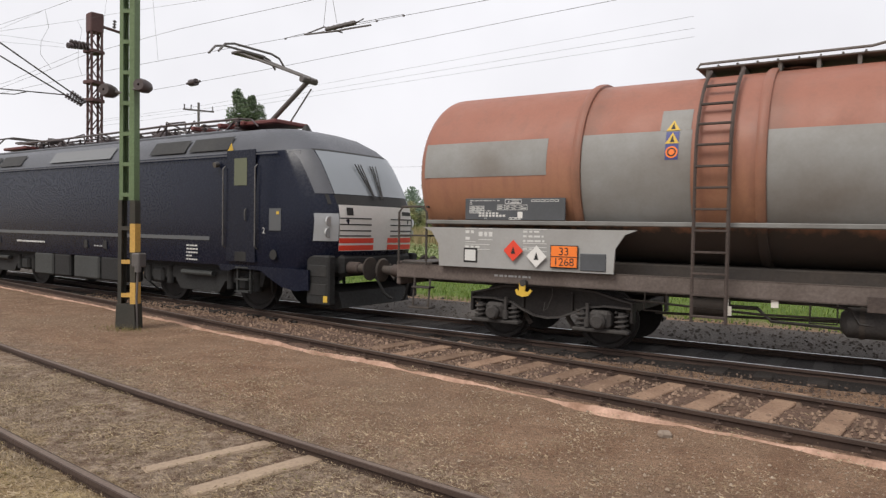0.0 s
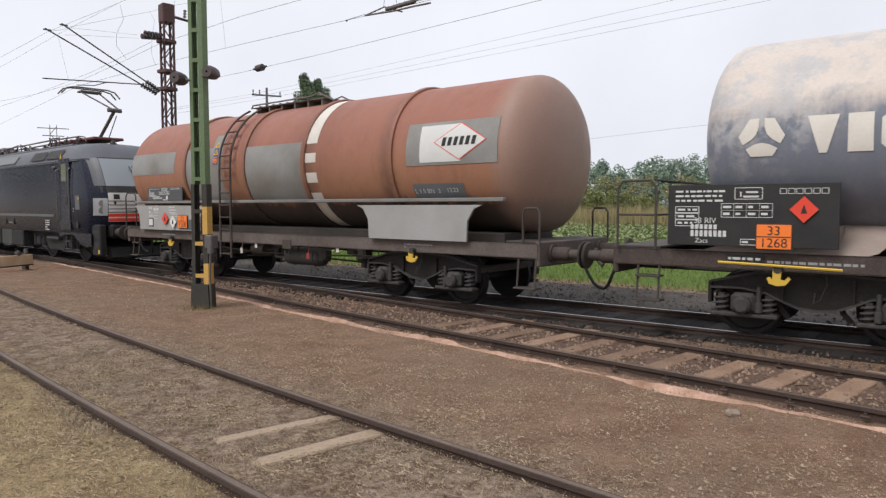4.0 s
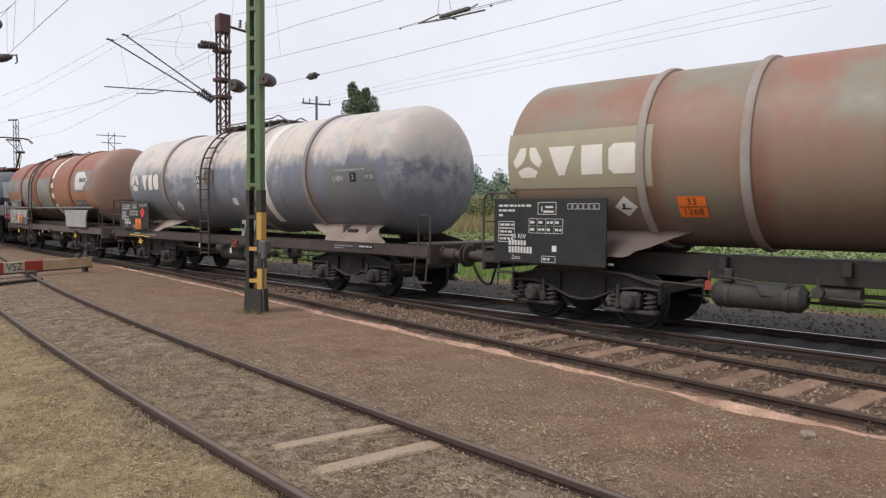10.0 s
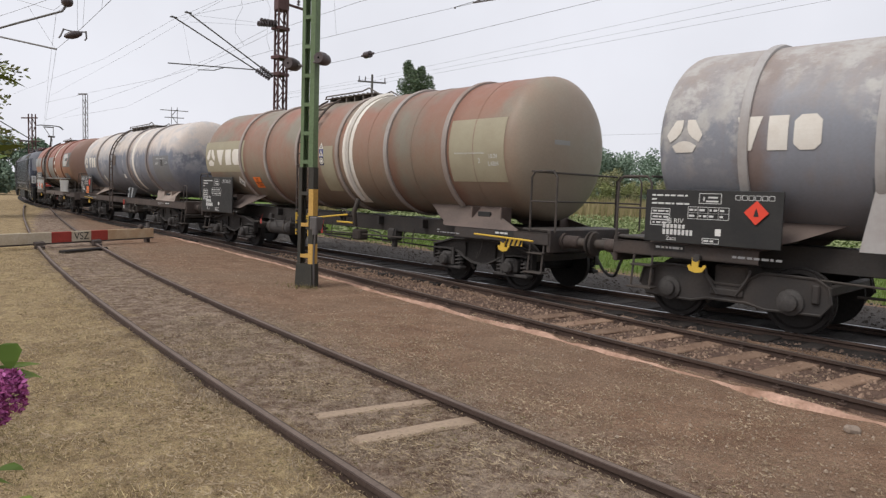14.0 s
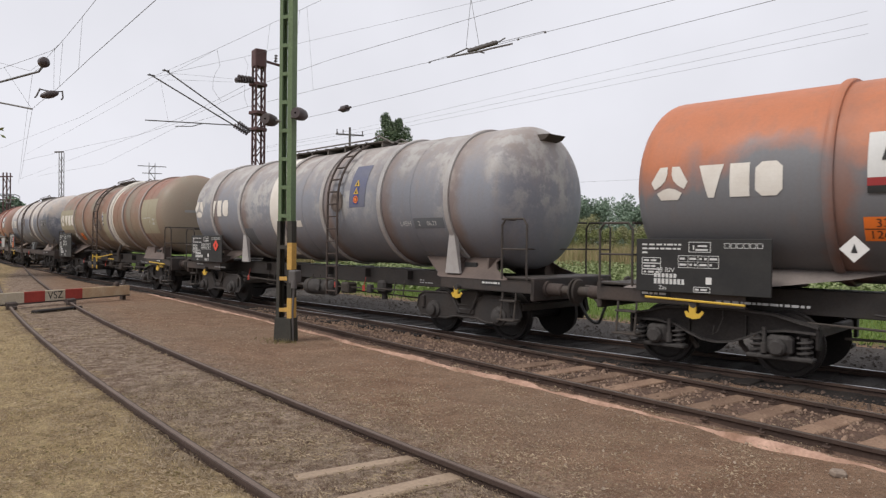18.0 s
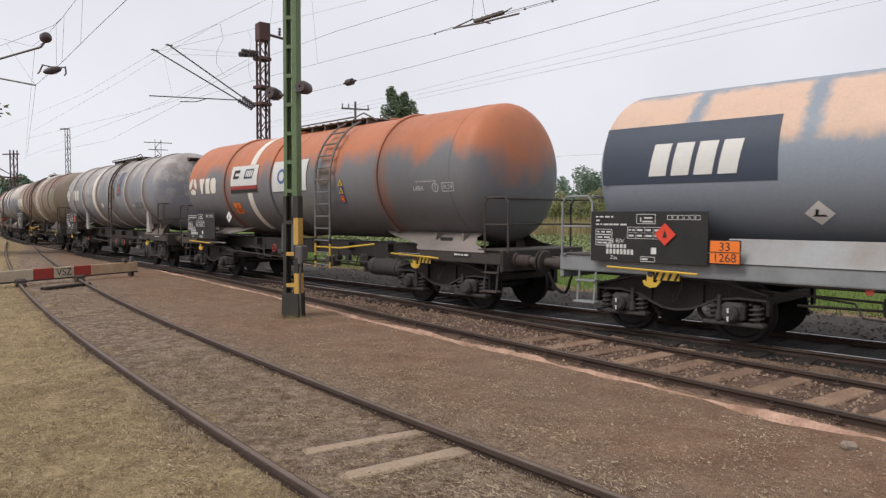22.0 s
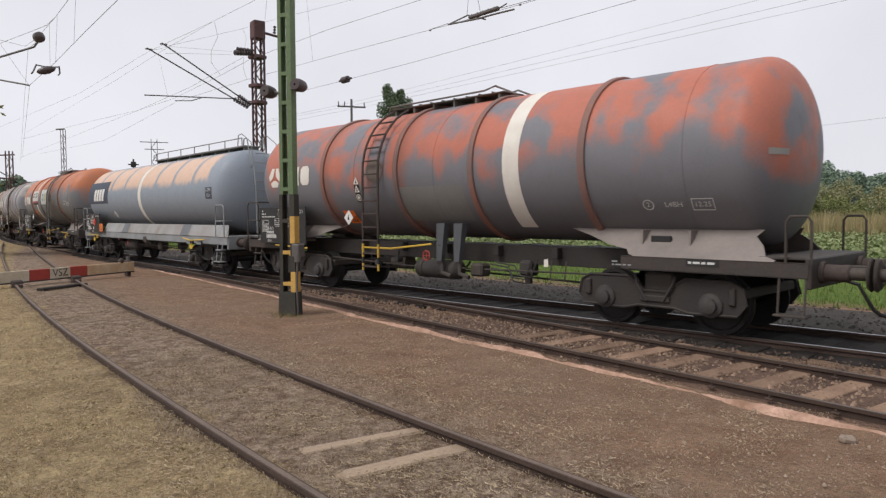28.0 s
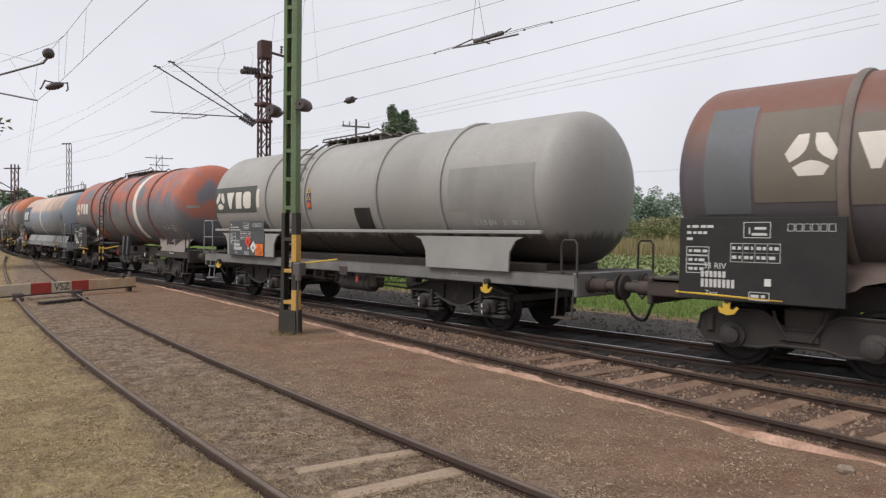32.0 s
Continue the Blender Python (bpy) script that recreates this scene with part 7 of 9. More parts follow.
def loco():
    a, b = -25.35, -6.35
    mid, half = (a + b) / 2, (b - a) / 2
    t = thing("locomotive", "black electric locomotive with white and red striped nose", "locomotive")
    MOVING.append((t, mid, 4.75))
    k = half - 9.5
    n = 26
    low, up = Geo(), Geo()

    def loop(z):
        w, xe = body_level(z)
        pts = []
        ys = [w * math.sin(math.pi / 2 * (2 * i / 14 - 1)) for i in range(15)]
        for y in ys:
            pts.append((end_x(y, z), y, z))
        for xx in np.linspace(6.6, -6.6, 10):
            pts.append((xx, w, z))
        for y in reversed(ys):
            pts.append((-end_x(y, z), y, z))
        for xx in np.linspace(-6.6, 6.6, 10):
            pts.append((xx, -w, z))
        return pts
    for g, zs in ((low, [q[0] for q in LEVELS[:8]]), (up, [q[0] for q in LEVELS[7:]])):
        rows = [loop(z) for z in zs]
        m = len(rows[0])
        for r_ in rows:
            g.v += r_
        g.f = [(i * m + j, i * m + (j + 1) % m, (i + 1) * m + (j + 1) % m, (i + 1) * m + j) for i in range(len(zs) - 1) for j in range(m)]
    low.f.append(tuple(range(m)))
    up.f.append(tuple(range((len(LEVELS[7:]) - 1) * m, len(LEVELS[7:]) * m)))
    body = part("body", low, BODY, t, smooth=40)
    part("roof", up, ROOF, t, smooth=40)

    def nose(y0, y1, z0, z1, lift, nm, material, lab="", parent=None, cells=10, rear=1):
        g = Geo()
        for j in range(5):
            z = z0 + (z1 - z0) * j / 4
            for i in range(cells + 1):
                y = y0 + (y1 - y0) * i / cells
                g.v.append((rear * (end_x(y, z) + lift), y, z))
        g.f = [(j * (cells + 1) + i, j * (cells + 1) + i + 1, (j + 1) * (cells + 1) + i + 1, (j + 1) * (cells + 1) + i) for j in range(4) for i in range(cells)]
        return part(nm, g, material, parent or t, lab)
    for e in (1, -1):
        nose(-1.12, 1.12, 2.46, 3.32, 0.012, "windscreen", M["glass"], "large pale reflecting windscreen", rear=e)
        nose(-1.26, 1.26, 2.26, 2.45, 0.014, "window_trim", M["blackpaint"], rear=e)
        nose(-1.14, 1.14, 3.32, 3.36, 0.014, "window_trim", M["blackpaint"], rear=e)
        for y0, y1 in ((-1.36, -1.13), (1.13, 1.36)):
            nose(y0, y1, 2.46, 3.34, 0.013, "corner_pillar", ROOF, "grey painted corner pillar", rear=e, cells=4)
        nose(-1.12, 1.12, 1.36, 2.25, 0.014, "nose_panel", M["white"], "white nose panel", rear=e)
        for z in (1.98, 1.86, 1.74, 1.64):
            for y0, y1 in ((-1.12, -0.3), (0.3, 1.12)):
                nose(y0, y1, z, z + 0.025, 0.02, "nose_line", M["blackpaint"], rear=e, cells=4)
        for z in (1.51, 1.37):
            for y0, y1 in ((-1.12, -0.22), (0.22, 1.12)):
                nose(y0, y1, z, z + 0.1, 0.02, "nose_stripe", M["redplate"], "red stripe on the nose", rear=e, cells=4)
        nose(-0.98, -0.8, 2.05, 2.2, 0.022, "nose_badge", M["blackpaint"], rear=e, cells=2)
        nose(0.72, 1.05, 2.08, 2.16, 0.022, "nose_badge", M["blackpaint"], rear=e, cells=2)
        for sg in (-1, 1):
            y = sg * 1.28
            h = nose(sg * 1.42, sg * 1.14, 1.55, 2.08, 0.03, "headlight", STEEL_GREY, "grey headlight housing", rear=e, cells=4)
            for z in (1.93, 1.71):
                xx = end_x(y, z) + 0.03
                part("lens", Geo().rod((e * xx, y, z), (e * (xx + 0.035), y, z), 0.095, 18), LENS, h, "round clear lamp lens")
            g = Geo()
            for d in (0.12, 0.22, 0.34):
                g.rod((e * (end_x(0.1, 2.4) + 0.05), sg * 0.1 + sg * 0.1 * d, 2.4), (e * (end_x(0.3, 3.1) + 0.06), sg * (0.05 + d * 0.8), 3.1), 0.012, 5)
            part("wiper", g, M["blackpaint"], t)
        part("bumper", Geo().box((e * 8.72, 0, 1.08), (0.5, 2.2, 0.44), 0.08), UNDER, t)
        part("plough", Geo().prism([(e * 8.35, 0.66), (e * 8.85, 0.56), (e * 8.95, 0.27), (e * 8.72, 0.22), (e * 8.3, 0.42)], -1.05, 1.05), UNDER, t)
        for sg in (-1, 1):
            st_ = part("cab_step", Geo().box((e * 8.62, sg * 1.30, 0.80), (0.6, 0.2, 0.95), 0.03), UNDER, t)
            for z in (0.62, 0.98):
                part("step_recess", Geo().box((e * 8.62, sg * 1.395, z), (0.46, 0.03, 0.22), 0.01), M["blackpaint"], st_)
            part("step_mark", Geo().box((e * 8.84, sg * 1.405, 0.45), (0.1, 0.012, 0.12)), M["handle_yellow"], st_)
        for sg in (-1, 1):
            y = sg * 1.507
            x = e * 6.52
            d = part("door", Geo().box((x, y, 2.22), (0.9, 0.02, 2.3), 0.006), BODY, t)
            part("door_window", Geo().box((x, y + sg * 0.012, 2.92), (0.4, 0.012, 0.56), 0.01), plain("door_glass", (0.12, 0.13, 0.07), 0.1), d, "greenish door window")
            part("door_handle", Geo().tube([(x + e * 0.18, y + sg * 0.01, 1.92), (x + e * 0.18, y + sg * 0.05, 1.94), (x + e * 0.18, y + sg * 0.05, 2.14), (x + e * 0.18, y + sg * 0.01, 2.16)], 0.015), M["steel"], d)
            for dx in (-0.5, 0.5):
                part("handrail", Geo().tube([(x + dx, y, 1.35), (x + dx, y + sg * 0.06, 1.4), (x + dx, y + sg * 0.06, 3.0), (x + dx, y, 3.05)], 0.017), M["steel"], d, "steel door handrail")
            part("cab_skirt", Geo().prism([(e * 5.75, 0.99), (e * 8.45, 0.99), (e * 8.45, 0.6), (e * 8.1, 0.56), (e * 7.7, 0.62), (e * 7.3, 0.8), (e * 7.05, 0.92), (e * 6.3, 0.92), (e * 6.1, 0.86), (e * 5.85, 0.86)], sg * 1.43, sg * 1.47), BODY, t, "black lower cab skirt")
            part("door_lamp", Geo().rod((x - e * 0.75, y, 3.1), (x - e * 0.75, y + sg * 0.09, 3.08), 0.06, 12), M["steel"], d, "small steel lamp beside the door")
            part("door_slot", Geo().box((x, y + sg * 0.004, 1.18), (0.36, 0.02, 0.2), 0.01), M["blackpaint"], d)
            lad = part("step_ladder", Geo().box((x - 0.2, sg * 1.4, 0.72), (0.03, 0.05, 0.62)).box((x + 0.2, sg * 1.4, 0.72), (0.03, 0.05, 0.62)), BOXES, t, "grey step ladder under the door")
            for z in (0.45, 0.7, 0.95):
                part("step", Geo().box((x, sg * 1.4, z), (0.4, 0.16, 0.03)), BOXES, lad)
            part("emblem", Geo().box((e * 7.55, y, 1.95), (0.34, 0.01, 0.44)), STRIPE, t, "small grey emblem panel")
            part("emblem_dot", Geo().box((e * 7.63, y + sg * 0.005, 2.08), (0.07, 0.008, 0.06)), M["handle_yellow"], t)
            part("lock", Geo().lathe([(y, 0.0), (y, 0.1), (y + sg * 0.02, 0.1), (y + sg * 0.02, 0.0)], e * 7.52, 1.25, 18, "y"), M["blackpaint"], t)
            part("mark_two", flat_text("2", e * 7.22, y - 0.004, 1.72, 0.17), M["print"], t, smooth=0) if sg < 0 and e > 0 else None
    for sg in (-1, 1):
        y = sg * 1.503
        part("side_stripe", Geo().box((-0.1, y, 1.53), (11.2, 0.008, 0.085)), STRIPE, t, "grey line along the side")
        part("sill_line", Geo().box((0, y, 3.27), (15.2, 0.012, 0.03)), ROOF, t)
        part("side_print", bars(-6.5, -5.6, 1.2, 1.32, y - 0.006 * (sg < 0), 1, 3), M["print"], t)
        part("side_print", bars(-3.2, 0.4, 1.22, 1.33, y + sg * 0.004, 1, 4), M["print"], t)
        part("side_print", bars(0.9, 3.3, 1.2, 1.29, y + sg * 0.004, 1, 5), M["dim_print"], t)
        part("side_print", bars(4.7, 5.1, 1.02, 1.4, y + sg * 0.004, 5, 6), M["print"], t)
        for x in (-7.0, -5.2, -4.3, 0.5, 1.4):
            part("side_hatch", Geo().box((x, y, 1.28), (0.16, 0.012, 0.2), 0.02), M["blackpaint"], t)
        for x0, x1 in ((3.15, 4.5), (4.65, 6.0), (-6.0, -4.65), (-4.5, -3.15), (-1.5, 1.5)):
            g = Geo()
            g.v = [(x0, sg * 1.425, 3.40), (x1, sg * 1.425, 3.40), (x1, sg * 1.22, 3.70), (x0, sg * 1.22, 3.70)]
            g.f = [(0, 1, 2, 3)]
            for v_i, v_ in enumerate(g.v):
                g.v[v_i] = (v_[0], v_[1] + sg * 0.012, v_[2] + 0.012)
            part("roof_grille", g, M["blackpaint"] if abs(x0) > 2 else HATCH, t, "dark roof ventilation grille" if abs(x0) > 2 else "")
        part("warning_label", Geo().prism([(6.02, 3.38), (6.2, 3.38), (6.15, 3.54)], sg * 1.45, sg * 1.455), M["handle_yellow"], t)
    # roof equipment
    part("roof_deck", Geo().box((-0.3, 0, 3.9), (11.5, 1.7, 0.1), 0.03), ROOF, t)
    rr = random.Random(8)
    for x in np.linspace(-5.4, 5.2, 17):
        y = rr.uniform(-0.55, 0.55)
        part("roof_insulator", insulator(Geo(), (x, y, 3.92), (x, y, 4.22), 0.075, 4), M["insulator"], t)
    for y in (-0.5, 0.0, 0.45):
        part("roof_conductor", Geo().tube([(-5.4, y, 4.24), (-3, y + 0.1, 4.26), (0, y - 0.1, 4.22), (2.4, y, 4.27), (5.2, y, 4.24)], 0.028), M["insulator"], t)
    for k in range(14):
        x = rr.uniform(-6.3, 5.4)
        y = rr.uniform(-0.6, 0.3)
        part("roof_cable", Geo().tube([(x - 0.5, y, 4.0), (x - 0.2, y + rr.uniform(-0.2, 0.2), 4.0 + rr.uniform(0.15, 0.42)), (x + 0.3, y + rr.uniform(-0.2, 0.2), 4.0 + rr.uniform(0.1, 0.4)), (x + 0.6, y, 4.02)], 0.022, 5), M["insulator"], t)
    for x in (-5.2, -3.4, -1.2, 1.6, 3.3, 4.6):
        part("roof_switch", Geo().box((x, 0.1, 4.1), (0.6, 0.5, 0.24), 0.05), M["insulator"], t)
    for x in (3.6, 4.6, 5.4):
        part("roof_frame", Geo().box((x, 0, 4.12), (0.12, 1.2, 0.1), 0.02), RED_EQ, t, "red pantograph frame")

    def pantograph(x, up_):
        p = part("pantograph", Geo().box((x, 0, 4.12), (1.5, 1.0, 0.09), 0.02), RED_EQ, t, "single-arm pantograph on a red frame")
        if up_:
            knee, head = (x + 1.25, 0, 5.02), (x - 0.75, 0, 5.93)
        else:
            knee, head = (x + 1.6, 0, 4.32), (x - 0.1, 0, 4.42)
        part("lower_arm", Geo().rod((x, 0, 4.18), knee, 0.055, 10), M["lamp_grey"], p)
        part("control_rod", Geo().rod((x + 0.62, 0.05, 4.15), (knee[0] + 0.03, 0.05, knee[2] - 0.18), 0.018, 6), M["lamp_grey"], p)
        for y in (-0.16, 0.16):
            part("upper_arm", Geo().rod((knee[0] + 0.15, y * 0.6, knee[2]), (head[0], y * 2.0, head[2] - 0.1), 0.028, 8), M["lamp_grey"], p)
        part("knee_joint", Geo().rod((knee[0], -0.22, knee[2]), (knee[0], 0.22, knee[2]), 0.07, 12), M["lamp_grey"], p)
        for dx in (-0.17, 0.17):
            g = Geo().tube([(head[0] + dx, -0.98, head[2] - 0.24), (head[0] + dx, -0.8, head[2] - 0.04), (head[0] + dx, -0.55, head[2] + 0.02), (head[0] + dx, 0.55, head[2] + 0.02),
                            (head[0] + dx, 0.8, head[2] - 0.04), (head[0] + dx, 0.98, head[2] - 0.24)], 0.026)
            part("contact_strip", g, M["lamp_grey"], p)
        part("head_spring", Geo().box((head[0], 0, head[2] - 0.1), (0.4, 0.7, 0.06), 0.015), M["lamp_grey"], p)
    pantograph(5.65, True)
    pantograph(-5.65, False)
    part("horn", Geo().rod((6.95, -0.1, 3.9), (6.95, -0.1, 4.03), 0.12, 14, 0.04), M["blackpaint"], t)
    # underneath
    for e in (-1, 1):
        x = e * 4.75
        bg = part("bogie", Geo().prism([(x - 2.2, 0.85), (x + 2.2, 0.85), (x + 2.1, 0.55), (x + 0.9, 0.6), (x + 0.7, 0.35), (x - 0.7, 0.35), (x - 0.9, 0.6), (x - 2.1, 0.55)], -1.2, -1.05)
                  .prism([(x - 2.2, 0.85), (x + 2.2, 0.85), (x + 2.1, 0.55), (x + 0.9, 0.6), (x + 0.7, 0.35), (x - 0.7, 0.35), (x - 0.9, 0.6), (x - 2.1, 0.55)], 1.05, 1.2).box((x, 0, 0.6), (0.8, 2.1, 0.4), 0.04), UNDER, t)
        for wx in (-1.5, 1.5):
            w = part("wheelset", Geo(), M["wheel"], t)
            w.data = ME["big_wheel"]
            w.matrix_basis = pose(x + wx, 0, 0.62)
            WHEELS.append((w, x + wx, 0.62))
            for sg in (-1, 1):
                part("axle_box", Geo().box((x + wx, sg * 1.18, 0.62), (0.42, 0.2, 0.36), 0.06), UNDER, bg)
                for d in (-0.42, 0.42):
                    part("spring", Geo().rod((x + wx + d, sg * 1.18, 0.45), (x + wx + d, sg * 1.18, 0.86), 0.09, 12), UNDER, bg)
                part("sand_pipe", Geo().tube([(x + wx * 1.5, sg * 1.1, 0.9), (x + wx * 1.52, sg * 1.1, 0.5), (x + wx * 1.42, sg * 0.8, 0.2)], 0.025), UNDER, bg)
        for sg in (-1, 1):
            part("damper", Geo().rod((x - 0.5, sg * 1.28, 0.75), (x + 0.6, sg * 1.28, 0.75), 0.06, 10), BOXES, bg)
    for x0, x1, m2 in ((-2.3, -1.3, BOXES), (-1.2, -0.4, UNDER), (-0.2, 1.0, BOXES), (1.1, 2.2, UNDER)):
        for sg in (-1, 1):
            part("equipment_box", Geo().box(((x0 + x1) / 2, sg * 1.2, 0.68), (x1 - x0, 0.5, 0.6), 0.04), m2, t, "grey equipment box under the frame")
    part("underframe", Geo().box((0, 0, 0.9), (16.4, 2.3, 0.2), 0.02), UNDER, t)
    buffers(t, half, 1.04)


def big_wheel():
    g = Geo()
    for sg in (-1, 1):
        y = sg * 0.75
        g.lathe([(y - sg * 0.068, 0.12), (y - sg * 0.068, 0.655), (y - sg * 0.04, 0.655), (y - sg * 0.035, 0.625), (y + sg * 0.068, 0.615), (y + sg * 0.068, 0.54), (y + sg * 0.03, 0.5), (y + sg * 0.02, 0.25), (y + sg * 0.08, 0.2), (y + sg * 0.09, 0.0)], 0, 0, 36, "y")
    g.rod((0, -0.95, 0), (0, 0.95, 0), 0.09, 12)
    ME["big_wheel"] = outward(g)
    ME["big_wheel"].materials.append(M["wheel"])


big_wheel()
loco()

# ------------------------------------------------------------------ overhead line gear


def bracket():
    """Cantilevers of the catenary mast, with their insulators."""
    t = thing("catenary_bracket", "pair of steel cantilevers on brown insulators", "cantilever")
    for tip, root in (((-24.01, 15.92, 8.14), (-22.85, 19.64, 6.32)), ((-23.72, 16.35, 8.37), (-22.75, 19.7, 6.42))):
        tp, rt = Vector(tip), Vector(root)
        a = rt + (tp - rt) * 0.16
        part("arm", Geo().rod(a, tp + (tp - rt) * 0.02, 0.028, 8), M["wire"], t)
        part("insulator", insulator(Geo(), rt, a, 0.1, 6), M["insulator"], t)
        part("end_fitting", Geo().rod(tp - Vector((0.05, 0.12, 0)), tp + Vector((0.05, 0.12, 0)), 0.03, 6), M["wire"], t)
    part("registration_tube", Geo().rod((-24.12, 15.75, 6.41), (-23.09, 19.17, 6.63), 0.022, 8), M["wire"], t)
    part("registration_arm", Geo().tube([(-23.45, 17.8, 6.52), (-23.55, 17.4, 6.36), (-23.75, 16.8, 6.3)], 0.018), M["wire"], t)
    part("insulator", insulator(Geo(), (-23.1, 19.16, 8.50), (-22.98, 20.05, 8.62), 0.11, 7), M["insulator"], t)
    part("insulator", insulator(Geo(), (-23.12, 19.3, 8.68), (-22.98, 20.05, 8.72), 0.09, 5), M["insulator"], t)
    part("cross_arm", Geo().box((-22.75, 20.85, 9.52), (0.09, 1.1, 0.09), 0.01), M["maroon"], t)
    for y in (20.95, 21.3):
        part("pin_insulator", insulator(Geo(), (-22.65, y, 9.56), (-22.62, y, 9.9), 0.07, 3), M["insulator"], t)
    for z in (8.5, 7.3, 6.6):
        part("clamp", Geo().box((-22.98, 20.28, z), (0.56, 0.56, 0.14), 0.02), M["maroon"], t)


bracket()


def section_insulator():
    """Two long runners that open from the wire's end, with the ribbed insulator bar hung above them."""
    t = thing("section_insulator", "section insulator with steel runners in the contact line", "section insulator")
    side = Vector((0.21, 0.978, 0))
    tip, up, mid_, end_ = Vector((-8.72, 13.29, 6.11)), Vector((-8.17, 13.17, 6.21)), Vector((-7.70, 13.07, 6.0)), Vector((-6.75, 12.87, 6.0))
    part("runner", Geo().tube([tip, mid_ - side * 0.14, Vector((-7.25, 12.97, 5.99)) - side * 0.16, end_ - side * 0.1], 0.019), M["lamp_grey"], t)
    part("runner", Geo().tube([tip, up + side * 0.05, mid_ + side * 0.1 + Vector((0, 0, 0.03))], 0.016), M["lamp_grey"], t)
    core = part("core", Geo().box((0, 0, 0), (0.86, 0.1, 0.075), 0.02).moved(Matrix.Translation((-7.66, 13.06, 6.14)) @ pose(0, 0, 0, 0, -2.0, -12.2)), M["lamp_grey"], t, "grey insulating bar")
    for k in range(5):
        part("rib", Geo().box((0, 0, 0), (0.03, 0.1, 0.085), 0.012).moved(Matrix.Translation((-7.98 + k * 0.16, 13.13 - k * 0.0345, 6.132 + k * 0.005)) @ pose(0, 0, 0, 0, -2.0, -12.2)), M["lamp_grey"], core)
    part("horn", Geo().tube([(-7.25, 12.98, 6.15), (-7.15, 12.95, 6.165), (-7.03, 12.93, 6.2)], 0.014), M["lamp_grey"], t)
    for p in ((-9.31, 13.42, 6.1), (-6.0, 12.71, 6.1), (-6.68, 12.85, 6.095)):
        part("clamp", Geo().box(p, (0.05, 0.03, 0.04), 0.008), M["lamp_grey"], t)
    part("twin_wire", Geo().rod((-9.31, 13.42, 6.115), (-8.72, 13.29, 6.135), 0.006, 5), M["wire"], t)
    part("twin_wire", Geo().rod((-7.2, 12.97, 6.14), (-6.0, 12.71, 6.125), 0.006, 5), M["wire"], t)
    part("hanger", Geo().rod((-8.15, 13.17, 6.2), (-8.02, 13.14, 7.28), 0.005, 5), M["wire"], t)
    part("hanger", Geo().rod((-7.76, 13.09, 6.17), (-8.02, 13.14, 7.28), 0.005, 5), M["wire"], t)


section_insulator()
tagged(part("line_insulator", insulator(Geo(), (-15.87, 17.53, 6.29), (-15.25, 17.42, 6.31), 0.11, 1), M["insulator"]), "brown insulator barrel in the feeder cable", "insulator")
tagged(part("tension_ball", Geo().lathe([(-0.13, 0.0), (-0.11, 0.07), (-0.05, 0.12), (0.05, 0.12), (0.11, 0.07), (0.13, 0.0)], 8.24, 5.92, 16).moved(pose(-16.57, 0, 0)), M["insulator"]),
       "dark round insulator hanging in the overhead wires", "insulator")


def small_section():
    t = thing("section_insulator", "small section insulator in the siding's wire", "section insulator", m=pose(-17.55, 8.87, 5.40))
    part("core", Geo().lathe([(-0.22, 0.0), (-0.18, 0.055), (-0.055, 0.095), (0.055, 0.095), (0.18, 0.055), (0.22, 0.0)], 0, 0, 12).moved(pose(0, 0, 0, 0, -18, 60)), M["insulator"], t)
    part("crossbar", Geo().tube([(-0.11, -0.17, 0.11), (0, 0.03, 0.08), (0.1, 0.26, 0.11)], 0.016), M["lamp_grey"], t)
    for p, q in (((-0.11, -0.17, 0.13), (-0.145, -0.235, -0.055)), ((0.1, 0.26, 0.13), (0.11, 0.27, -0.045))):
        part("skid", Geo().tube([p, q, (q[0] + 0.01, q[1] - 0.045, q[2] - 0.055)], 0.02), M["lamp_grey"], t)


small_section()

# overhead wires, span by span
wire("contact_wire", "grooved copper contact wire above the tracks",
     [(-49.20, 24.14, 6.10), (-37.59, 21.99, 6.10), (-22.70, 16.17, 6.10), (-17.29, 14.88, 6.10), (-13.03, 14.05, 6.10), (-8.72, 13.29, 6.10), (-6.00, 12.71, 6.10), (-0.46, 11.64, 6.10)], 0.0047)
wire("contact_wire", "grooved copper contact wire above the tracks",
     [(-39.72, 18.59, 6.00), (-30.55, 16.99, 6.00), (-25.33, 16.24, 6.00), (-21.66, 15.33, 6.00), (-17.00, 13.64, 6.00), (-14.68, 12.74, 6.00), (-10.87, 11.73, 6.00), (-7.52, 11.10, 6.00), (-3.81, 10.37, 6.00)], 0.0043)
wire("contact_wire", "grooved copper contact wire above the tracks",
     [(-50.16, 23.45, 5.90), (-32.80, 18.23, 5.90), (-24.89, 15.91, 5.90), (-19.06, 14.03, 5.90), (-14.34, 12.20, 5.90)], 0.0040)
wire("messenger_wire", "messenger wire carrying the contact wire",
     [(-51.73, 22.13, 7.60), (-32.34, 17.79, 7.60), (-22.26, 14.75, 7.60), (-17.39, 13.64, 7.60), (-14.02, 12.77, 7.60), (-8.35, 11.31, 7.60)], 0.0043)
wire("messenger_wire", "messenger wire carrying the contact wire",
     [(-47.26, 22.47, 7.30), (-26.76, 16.18, 7.30), (-20.96, 14.28, 7.30), (-17.11, 13.42, 7.50)], 0.0036)
wire("messenger_wire", "messenger wire carrying the contact wire",
     [(-19.75, 13.66, 7.20), (-21.36, 18.12, 8.97), (-21.54, 19.44, 9.55), (-17.69, 19.07, 9.46), (-14.58, 19.09, 9.52), (-8.33, 18.21, 9.28)], 0.0043)
